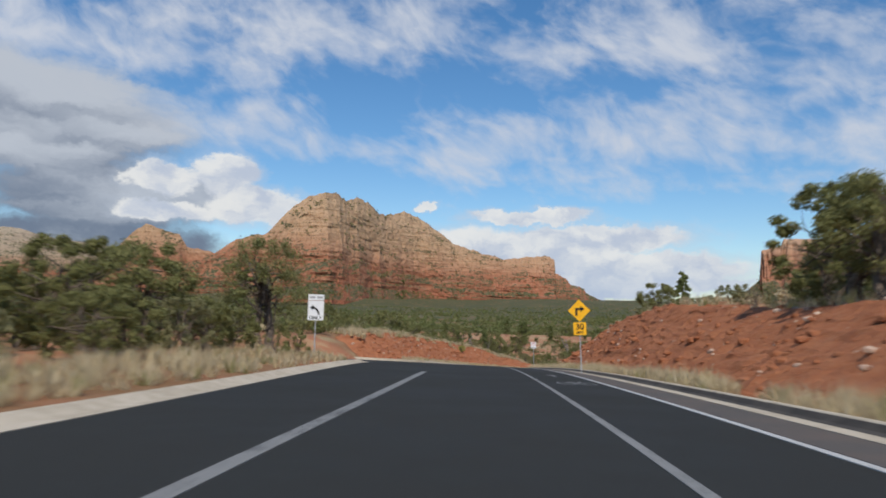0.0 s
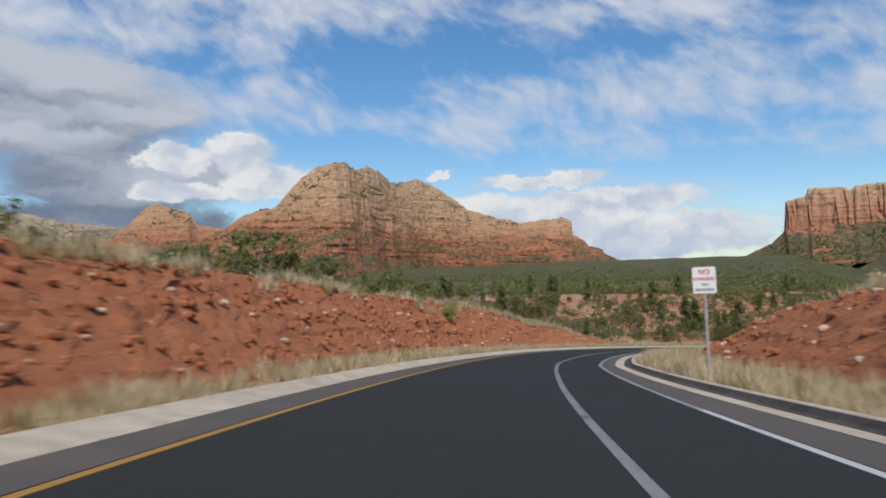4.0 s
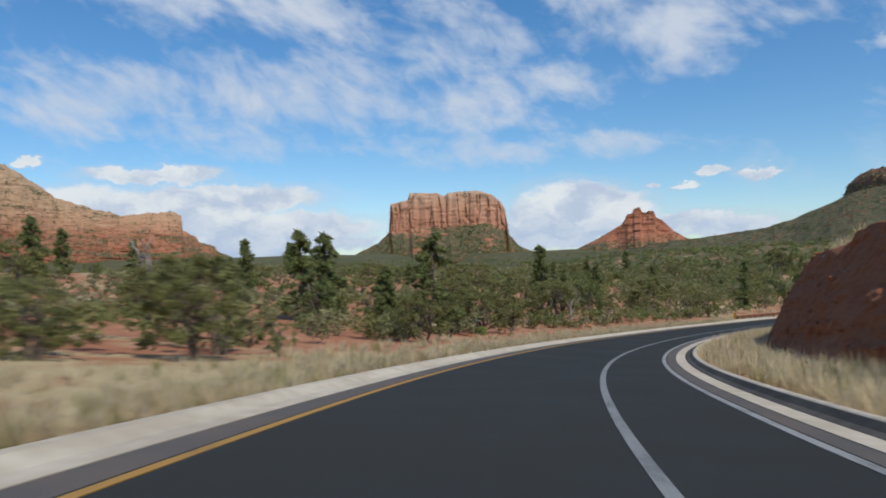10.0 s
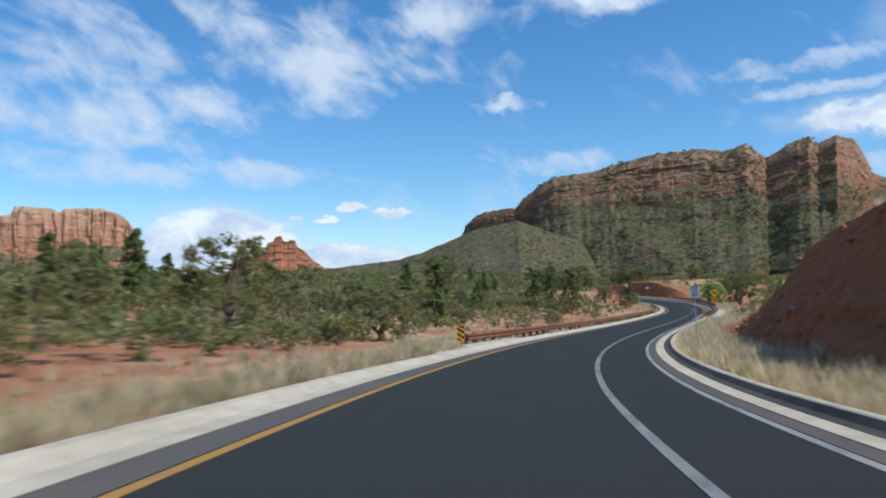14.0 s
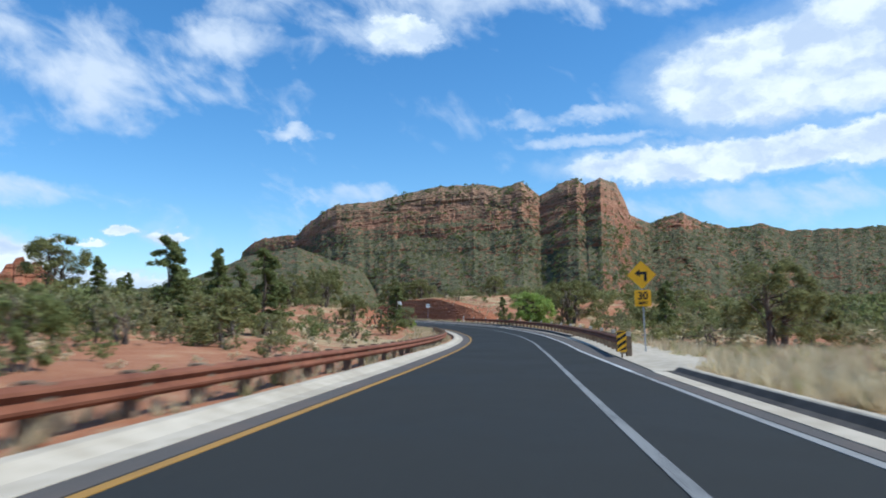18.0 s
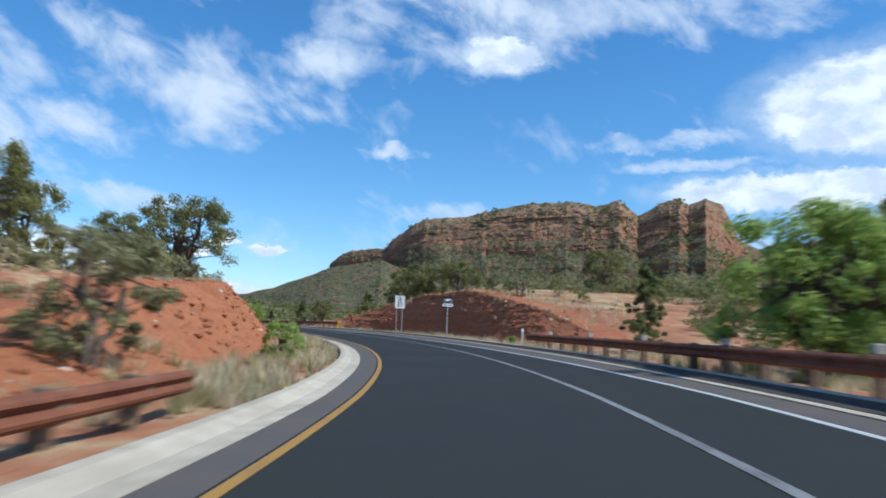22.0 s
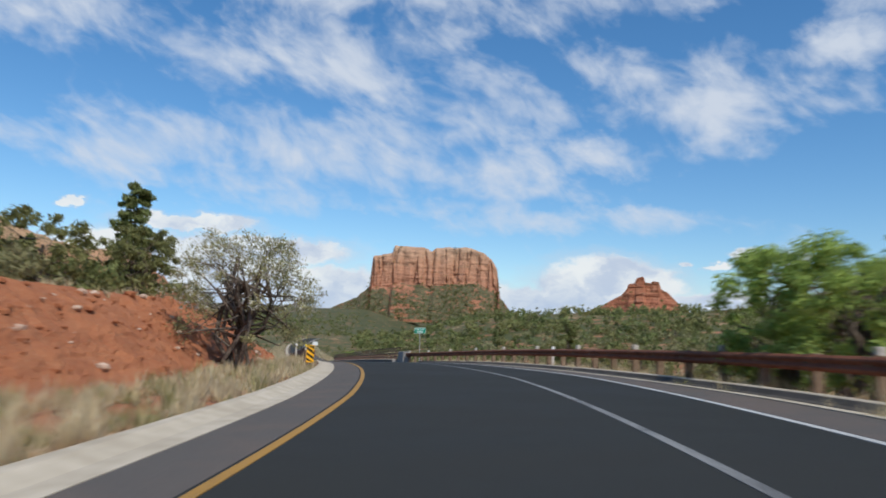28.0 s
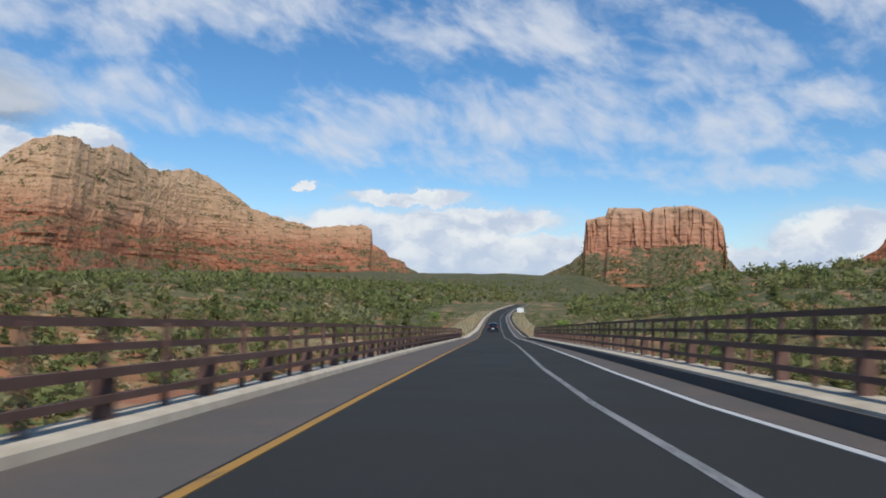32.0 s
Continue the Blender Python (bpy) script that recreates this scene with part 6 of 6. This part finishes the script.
w, c = juniper_shape(610, 4.3, 4.8, 60, 96, 0.10, 9, 0.16, 0.8)
pale = plant("seeding_bush", w, c, OLIVE, "tall many-stemmed bush with pale seed heads", "bush")
r_ = np.random.default_rng(611)
sel = c[0].reshape(-1, 3, 3).mean(1)
sel = sel[(sel[:, 2] > 1.9)]
link("bloom", mesh_of("bloom", *leaves(sel[r_.integers(0, len(sel), 1500)], np.full(1500, 0.12), 1, 0.10, r_), FLOWERS), pale, "pale cream seed heads")
set_at(pale, 477.9, -5.6, 1.0, 0, 0.05, "pale")
tall = juniper_shape(630, 5.3, 4.4, 70, 66, 0.12, 2, 0.42, 0.6)
set_at(plant("tall_juniper", tall[0], tall[1], JUNIPER, "tall juniper with a bare lower trunk beside the lane", "tree"), 36.2, -9.6, 1.0, 0, 0.1, "tall")
w, c = juniper_shape(620, 6.0, 6.2, 95, 84, 0.17, 3)
old = plant("old_juniper", w, c, JUNIPER, "large old juniper with a thick trunk on the bank", "tree")
set_at(old, 405.2, -12.2, 1.0, 40, 0.1, "old")


def put(kind, s, lat, scale=1.0):
    return set_at(KINDS[kind], s, lat, scale, None, 0.06, kind)


# those that stand out
for kind, s, lat, sc in (
    ("bright0", 640, 12, 1.0), ("bright1", 690, -14, 1.0), ("juniper0", 30, -13, 1.05), ("juniper2", 24, -12.5, 0.95), ("juniper3", 18, -13.5, 0.9), ("juniper0", 12, -12, 0.95), ("juniper2", 33, -19, 1.0), ("juniper1", 22, -20, 1.1),
    ("juniper3", 28, -9.5, 0.55), ("shrub1", 33, -7.2, 1.1), ("shrub3", 31, -7.6, 0.9), ("juniper2", 26.5, 14.2, 1.25), ("juniper0", 30.5, 17.5, 1.25), ("juniper3", 23, 13.2, 1.1), ("thick0", 29, 14.5, 0.9), ("thick1", 33, 16, 0.8),
    ("thick2", 37, 18, 0.8), ("thick0", 11.5, -9.8, 0.85), ("thick1", 15.5, -10.5, 0.95), ("thick2", 19.5, -9.6, 0.8), ("thick0", 22.5, -10.4, 0.95), ("thick1", 26, -9.6, 0.85), ("thick2", 30, -10.8, 1.0), ("thick0", 33, -10.2, 0.8),
    ("thick1", 18, -14, 1.1), ("thick2", 24, -15.5, 1.15), ("thick0", 28.5, -15, 1.15), ("thick1", 34.5, -14.5, 1.0), ("thick2", 13, -15, 1.1), ("thick0", 20, -24, 1.2), ("thick1", 31, -24, 1.2), ("thick2", 36, -22, 1.1),
    ("thick0", 27, -30, 1.3), ("thick2", 35.5, -31, 1.3), ("thick1", 8, -11, 1.0),
    ("juniper1", 60.5, 15.0, 0.8), ("conifer0", 63, 17.6, 0.8), ("juniper3", 68, 16.5, 0.65), ("juniper0", 86.7, 20.9, 1.2), ("juniper1", 158.5, 10.4, 0.55), ("juniper3", 95.5, -10.8, 0.55), ("juniper2", 92, 24, 0.9), ("conifer1", 69.9, -22.6, 1.15), ("thick2", 66.5, -13.8, 0.95), ("juniper2", 74, -20, 0.7),
    ("juniper1", 112.1, -25, 1.1), ("bright0", 105.6, -7.2, 0.38), ("conifer1", 110.5, -9.4, 0.36), ("dead0", 126.4, -13.6, 0.8), ("juniper0", 137, -13, 0.85), ("dead1", 136, -15, 0.9), ("juniper2", 141, -16, 0.8),
    ("dead0", 194.5, -40, 1.9), ("juniper1", 163, -7.6, 0.62), ("juniper3", 176.3, -19.5, 0.75), ("conifer2", 188, -13, 0.75), ("juniper0", 211.7, -21.6, 0.9), ("juniper1", 180, -7.2, 0.6), ("bright1", 192, -8.5, 0.25),
    ("conifer1", 190.5, -11.2, 0.95), ("juniper2", 194.5, -9.6, 0.72), ("thick1", 192.0, -10.6, 0.75), ("juniper3", 196.5, -8.2, 0.52), ("thick0", 189.0, -13.5, 0.95), ("juniper0", 198.5, -12.5, 0.7), ("conifer2", 144.5, -9.4, 0.62), ("thick1", 143.5, -10.6, 0.9), ("thick0", 160.9, -10.2, 0.7), ("conifer0", 200, -35, 1.0), ("conifer2", 203, -23, 1.0), ("juniper2", 213.6, -12.0, 1.05), ("dead1", 213.2, -9.9, 1.05), ("juniper0", 209, -14.5, 0.9), ("juniper3", 219, -13.5, 0.85), ("juniper2", 250.6, -11.9, 0.68),
    ("thick0", 247.4, -9.6, 1.1), ("thick1", 248.5, -13.2, 1.0), ("thick2", 240, -13.5, 0.8), ("shrub0", 243, -10, 1.2), ("shrub2", 255, -11, 1.2), ("conifer0", 337, -20.8, 1.38), ("conifer1", 340, -18.0, 1.12), ("conifer1", 333, -23, 1.1), ("conifer2", 348.6, -34.5, 1.35), ("conifer0", 352, -33, 0.9),
    ("conifer1", 377.6, -22.8, 1.0), ("conifer1", 362.0, -8.0, 0.78), ("thick1", 367.6, -6.7, 1.1), ("thick2", 356.5, -8.8, 0.7), ("bright1", 377.5, -4.7, 0.5), ("juniper3", 363.2, -12.6, 0.9), ("juniper0", 380, -15.4, 0.9), ("juniper1", 378.8, -46.8, 1.8), ("juniper3", 398, -15, 0.95), ("juniper0", 394, -19, 1.1), ("juniper2", 411, -15, 0.7),
    ("juniper0", 433.6, -12.7, 1.15), ("juniper2", 431, -13.5, 1.0), ("juniper1", 437, -11.6, 0.95), ("thick0", 434.5, -11.4, 0.8), ("shrub1", 441, -10.5, 1.3), ("juniper2", 434.1, 15.6, 1.45), ("juniper0", 437.5, 15.4, 1.2), ("juniper3", 430, 17.5, 1.3), ("juniper0", 425, 16.5, 0.7), ("juniper1", 448, 9.5, 0.72),
    ("juniper2", 373.5, 15.3, 1.7), ("juniper0", 380, 17, 1.1), ("bright1", 396.5, 7.3, 0.24), ("juniper1", 411.3, 21.8, 0.95), ("juniper3", 432.4, 14.7, 0.8),
    ("shrub3", 414, 13, 1.3), ("shrub0", 408, 12.5, 1.3), ("conifer0", 489.8, -12.4, 1.38), ("juniper1", 488, -11.6, 0.85), ("thick0", 489.5, -13.8, 1.3), ("juniper0", 486, -14, 0.45), ("bright1", 470.0, 9.0, 1.4), ("bright0", 468.0, 9.4, 1.42), ("juniper2", 473.0, 12.4, 1.0), ("thick1", 478, 12.5, 1.1),
    ("conifer1", 493.7, 10.6, 0.55), ("juniper0", 318, 13, 1.0), ("bright1", 371.2, 8.6, 1.78), ("bright0", 370.6, 9.7, 1.7), ("conifer2", 350, 17, 1.33), ("conifer1", 370.9, -25.4, 0.84), ("conifer1", 384, 9.4, 0.55), ("juniper3", 342, 20, 0.8), ("juniper1", 300, 22, 1.2), ("juniper3", 309, 25, 1.3), ("juniper2", 290, 26, 1.2), ("juniper0", 282, 22, 1.1), ("juniper3", 322, 26, 1.3), ("shrub2", 313, 8.6, 1.2)):
    put(kind, s, lat, sc)


def scatter_plants(n, s0, s1, d0, d1, side, kinds, lo, hi, seed, spacing):
    r = np.random.default_rng(seed)
    done = 0
    for _ in range(n * 6):
        if done >= n:
            break
        s, d = s0 + (s1 - s0) * r.random(), d0 + (d1 - d0) * r.random() ** 1.2
        if side < 0 and 37 < s < 54 and d < 65:
            continue
        q = at_road(s, side * d)
        if any((q[0] - a) ** 2 + (q[1] - b) ** 2 < spacing**2 for a, b in PLACED):
            continue
        st, lt = nearest_station(np.array([q[0]]), np.array([q[1]]))
        top = tab(st, LEFT_TOP if lt[0] < 0 else RIGHT_TOP)[0]
        foot = tab(st, LEFT_TOE)[0] + 3.0 if lt[0] < 0 else tab(st, RIGHT_TOE)[0] + tab(st, RIGHT_RUN)[0]
        if abs(lt[0]) < 8.0 or (top > 0.8 and abs(lt[0]) < foot + 1.5):
            continue
        put(kinds[int(r.integers(0, len(kinds)))], float(st[0]), float(lt[0]), lo + (hi - lo) * r.random() ** 1.4)
        done += 1


TREES = ["mid0", "mid1", "mid2", "mid3", "mid2", "mid0", "mid1", "mid3", "slim0", "mid3", "mid2", "slim1"]
scatter_plants(150, 128, 355, 12, 75, -1, TREES, 0.6, 1.25, 1, 3.2)
scatter_plants(150, 128, 355, 45, 150, -1, TREES, 0.6, 1.25, 8, 3.4)
scatter_plants(60, 515, 700, 30, 130, -1, TREES, 0.6, 1.2, 9, 4.0)
scatter_plants(60, 515, 700, 30, 130, 1, TREES, 0.6, 1.2, 10, 4.0)
scatter_plants(44, 52, 128, 13, 48, -1, TREES[:4], 0.55, 1.1, 2, 3.0)
scatter_plants(26, 30, 270, 13, 40, 1, TREES, 0.5, 1.0, 3, 4.0)
scatter_plants(50, 270, 400, 18, 60, 1, TREES[:4], 0.6, 1.1, 4, 3.4)
scatter_plants(54, 395, 515, 13, 60, -1, TREES, 0.5, 1.1, 5, 3.2)
scatter_plants(70, 440, 620, 10, 60, 1, TREES, 0.5, 1.1, 6, 3.0)
scatter_plants(60, 515, 640, 9, 55, -1, TREES, 0.5, 1.0, 7, 3.0)
SHRUBS = ["shrub0", "shrub1", "shrub2", "shrub3"]
scatter_plants(180, 128, 370, 8.5, 60, -1, SHRUBS, 0.6, 1.7, 11, 1.6)
scatter_plants(24, 50, 128, 10, 40, -1, SHRUBS, 0.5, 1.2, 12, 1.8)
scatter_plants(40, 0, 290, 10, 30, 1, SHRUBS, 0.5, 1.2, 13, 1.8)
scatter_plants(40, 285, 460, 9, 40, 1, SHRUBS, 0.6, 1.4, 14, 1.6)
scatter_plants(50, 380, 620, 9.5, 45, -1, SHRUBS, 0.5, 1.3, 15, 1.6)
scatter_plants(26, 455, 620, 9, 40, 1, SHRUBS, 0.5, 1.3, 16, 1.6)


# ---- woods and scrub farther off ----
def clump(seed, n, leaf):
    r = np.random.default_rng(seed)
    c = r.normal(0, 0.24, (7, 3)) * (1, 1, 0.8) + (0, 0, 0.45)
    v, f = leaves(c, np.full(7, 0.26), n // 7, leaf, r)
    return v, f


def far_points(n, r0, r1, seed):
    r = np.random.default_rng(seed)
    a = np.radians(-118 + 165 * r.random(n * 3))
    d = r0 + (r1 - r0) * r.random(n * 3) ** 1.35
    x, y = 160 - np.sin(a) * d, 200 + np.cos(a) * d
    s, lat = nearest_station(x, y)
    keep = (np.abs(lat) > 24) & (fbm(x / 60, y / 60, 3, 91) > -0.42)
    x, y = x[keep][:n], y[keep][:n]
    return np.stack([x, y, ground_height(x, y)], -1), r


FINE_CLUMPS = [clump(780 + k, 126, 0.145) for k in range(6)]
NEAR_CLUMPS = [clump(700 + k, 105, 0.165) for k in range(6)]
LOW_CLUMPS = [clump(740 + k, 35, 0.27) for k in range(6)]
MID_CLUMPS = [clump(790 + k, 21, 0.36) for k in range(6)]
FAR_CLUMPS = [clump(720 + k, 14, 0.44) for k in range(6)]


def woods(pts, r, lo, hi, shapes, mats):
    sz = lo + (hi - lo) * r.random((len(pts), 1)) ** 1.6 * np.array([[1, 1, 0.9]])
    pick = r.integers(0, len(mats), len(pts))
    for k, (mat, label) in enumerate(mats):
        stuff("woodland", scatter(shapes, pts[pick == k], sz[pick == k]), mat, label)


WOODS = [(PINE, "scattered dark green junipers and pines"), (JUNIPER, "scattered olive-green junipers"), (GREYBUSH, "scattered grey-green scrub")]
p, r = far_points(2600, 20, 210, 31)
close = np.abs(nearest_station(p[:, 0], p[:, 1])[1]) < 70
woods(p[close], r, 1.2, 3.6, FINE_CLUMPS, WOODS)
woods(p[~close], r, 1.2, 4.0, NEAR_CLUMPS, WOODS)
p, r = far_points(8000, 200, 470, 33)
woods(p, r, 1.6, 4.8, MID_CLUMPS, WOODS)
p, r = far_points(15000, 420, 1900, 32)
woods(p, r, 2.6, 6.4, FAR_CLUMPS, WOODS[:2])


def low_scrub(n, s0, s1, d0, d1, side, seed):
    r = np.random.default_rng(seed)
    s, d = s0 + (s1 - s0) * r.random(n), d0 + (d1 - d0) * r.random(n) ** 1.3
    q = at_road(s, side * d)
    s, l = nearest_station(q[:, 0], q[:, 1])
    top = np.where(l < 0, tab(s, LEFT_TOP), tab(s, RIGHT_TOP))
    foot = np.where(l < 0, tab(s, LEFT_TOE) + 3.0, tab(s, RIGHT_TOE) + tab(s, RIGHT_RUN))
    keep = (np.abs(l) > 8) & ~((top > 0.8) & (np.abs(l) < foot + 1.0)) & ~((l < 0) & (s > 36) & (s < 56) & (l > -64)) & (fbm(q[:, 0] / 9, q[:, 1] / 9, 3, seed) > -0.45)
    s, l = s[keep], l[keep]
    return on_ground(s, l)


pts = np.concatenate([low_scrub(1300, 125, 375, 9, 85, -1, 81), low_scrub(350, 0, 125, 10, 50, -1, 82), low_scrub(420, 0, 290, 10, 45, 1, 83), low_scrub(450, 285, 520, 9, 60, 1, 84),
                      low_scrub(650, 375, 640, 9, 60, -1, 85), low_scrub(350, 515, 640, 8, 60, 1, 86)])
r = np.random.default_rng(87)
sz = (0.45 + 0.95 * r.random((len(pts), 1)) ** 1.8) * np.array([[1.15, 1.15, 0.8]])
pick = r.integers(0, 3, len(pts))
for k, (mat, label) in enumerate(((GREYBUSH, "low grey-green scrub on red soil"), (JUNIPER, "low olive-green scrub on red soil"), (STRAW, "dry straw-coloured scrub on red soil"))):
    stuff("low_scrub", scatter(LOW_CLUMPS, pts[pick == k], sz[pick == k]), mat, label)


pts = np.concatenate([low_scrub(620, 120, 372, 12, 95, -1, 91), low_scrub(360, 52, 125, 11, 55, -1, 92), low_scrub(300, 0, 285, 13, 45, 1, 93), low_scrub(700, 285, 520, 15, 75, 1, 94),
                      low_scrub(900, 375, 640, 10, 75, -1, 95), low_scrub(500, 515, 660, 9, 70, 1, 96), low_scrub(160, 0, 36, 16, 50, -1, 97), low_scrub(90, 145, 245, 8.2, 15, -1, 101), low_scrub(520, 495, 760, 9, 120, -1, 99), low_scrub(330, 500, 760, 9, 110, 1, 100)])
r = np.random.default_rng(98)
sz = (1.1 + 2.0 * r.random((len(pts), 1)) ** 1.5) * np.array([[1.15, 1.15, 0.85]])
pick = r.integers(0, 3, len(pts))
for k, (mat, label) in enumerate(((GREYBUSH, "grey-green bushes covering the slopes"), (JUNIPER, "olive-green bushes covering the slopes"), (PINE, "dark green bushes covering the slopes"))):
    away = np.abs(nearest_station(pts[:, 0], pts[:, 1])[1])
    near = away < 32
    sz = np.where((away < 22)[:, None], np.minimum(sz, 1.7), sz)
    stuff("thicket", scatter(FINE_CLUMPS, pts[(pick == k) & near], sz[(pick == k) & near]), mat, label)
    stuff("thicket", scatter(NEAR_CLUMPS, pts[(pick == k) & ~near], sz[(pick == k) & ~near]), mat, label + " farther off")
pts, sz = np.concatenate([a for a, b in SLOPES]), np.concatenate([b for a, b in SLOPES])
SLIM_CLUMPS = [clump(760 + k, 14, 0.55) for k in range(6)]
pick = r.integers(0, 2, len(pts))
for k, (mat, label) in enumerate(((PINE, "dark green trees on the mountain slopes"), (JUNIPER, "olive-green trees on the mountain slopes"))):
    stuff("slope_trees", scatter(SLIM_CLUMPS, pts[pick == k] - (0, 0, 1.0), sz[pick == k] * np.array([[1, 1, 0.8]])), mat, label)


# ---- grass ----
def tuft(seed, n, h, spread):
    r = np.random.default_rng(seed)
    a = r.random(n) * 6.28
    b = np.stack([np.cos(a), np.sin(a), 0 * a], -1) * (0.10 * r.random(n)[:, None])
    t = b + np.stack([np.cos(a) * spread * r.random(n), np.sin(a) * spread * r.random(n), h * (0.55 + 0.6 * r.random(n))], -1)
    w = np.stack([-np.sin(a), np.cos(a), 0 * a], -1) * 0.013
    return np.stack([b - w, b + w, t], 1).reshape(-1, 3), np.arange(n * 3).reshape(-1, 3)


TUFTS = [tuft(800 + k, 21, 0.25 + 0.04 * k, 0.27) for k in range(5)]


def verge(n, s0, s1, d0, d1, side, seed, green=0.12, size=1.0, dense=-0.35):
    r = np.random.default_rng(seed)
    s = s0 + (s1 - s0) * r.random(n)
    d = d0(s) + (d1(s) - d0(s)) * r.random(n)
    keep = (fbm(s / 3.0, d / 1.2, 3, seed) > dense) & ~((side < 0) & (s > 37) & (s < 56))
    s, d = s[keep], d[keep]
    p = on_ground(s, side * d)
    z = (0.6 + 0.7 * r.random((len(p), 1))) * size * np.array([[1, 1, 1.0]])
    g = r.random(len(p)) < green
    return p, z, g


ps, zs, gsel = [], [], []
for args in ((6000, -20, 240, lambda s: 3.3 + 2.1 * (s < 40), lambda s: tab(s, LEFT_TOE) - 0.1 + 4 * (s < 40), -1, 61, 0.12, 1.1), (3200, 364, 500, lambda s: 3.35 - left_shift(s), lambda s: tab(s, LEFT_TOE) - 0.1, -1, 62, 0.25, 1.0),
             (7500, -20, 300, lambda s: 5.15 + gutter_shift(s), lambda s: tab(s, RIGHT_TOE) - 0.1, 1, 63, 0.1, 1.25), (1300, 274, 312, lambda s: 6.0 + 0 * s, lambda s: 15.0 + 0 * s, 1, 64, 0.2, 1.1),
             (2300, 300, 512, lambda s: 6.3 + 0 * s, lambda s: np.where((s > 384) & (s < 458), tab(s, RIGHT_TOE) - 0.1, 9.5), 1, 65, 0.2, 1.0), (3400, 150, 372, lambda s: 3.35 + 0 * s, lambda s: 7.2 + 0 * s, -1, 66, 0.15, 0.9, -0.1),
             (3600, 46, 152, lambda s: tab(s, LEFT_TOE) + 2.5, lambda s: tab(s, LEFT_TOE) + 6, -1, 67, 0.12, 1.35, -0.05), (2600, 0, 280, lambda s: tab(s, RIGHT_TOE) + tab(s, RIGHT_RUN) + 0.3, lambda s: tab(s, RIGHT_TOE) + tab(s, RIGHT_RUN) + 4, 1, 68, 0.1, 1.35, -0.05),
             (1500, 365, 495, lambda s: tab(s, LEFT_TOE) + 2.9, lambda s: tab(s, LEFT_TOE) + 9, -1, 69, 0.15, 0.9, 0.0), (900, 390, 455, lambda s: tab(s, RIGHT_TOE) + tab(s, RIGHT_RUN) - 0.3, lambda s: tab(s, RIGHT_TOE) + tab(s, RIGHT_RUN) + 6, 1, 70, 0.15, 0.9, 0.0),
             (1500, 605, 780, lambda s: 5.0 + 0 * s, lambda s: 9.0 + 0 * s, 1, 71, 0.1, 1.1), (1500, 605, 780, lambda s: 3.6 + 0 * s, lambda s: 8.0 + 0 * s, -1, 72, 0.1, 1.1)):
    a, b, g = verge(*args)
    ps.append(a)
    zs.append(b)
    gsel.append(g)
ps, zs, gsel = np.concatenate(ps), np.concatenate(zs), np.concatenate(gsel)
stuff("dry_grass", scatter(TUFTS, ps[~gsel], zs[~gsel]), STRAW, "tufts of dry straw-coloured grass along the verges")
stuff("green_grass", scatter(TUFTS, ps[gsel], zs[gsel]), GREEN_GRASS, "tufts of greening grass along the verges")
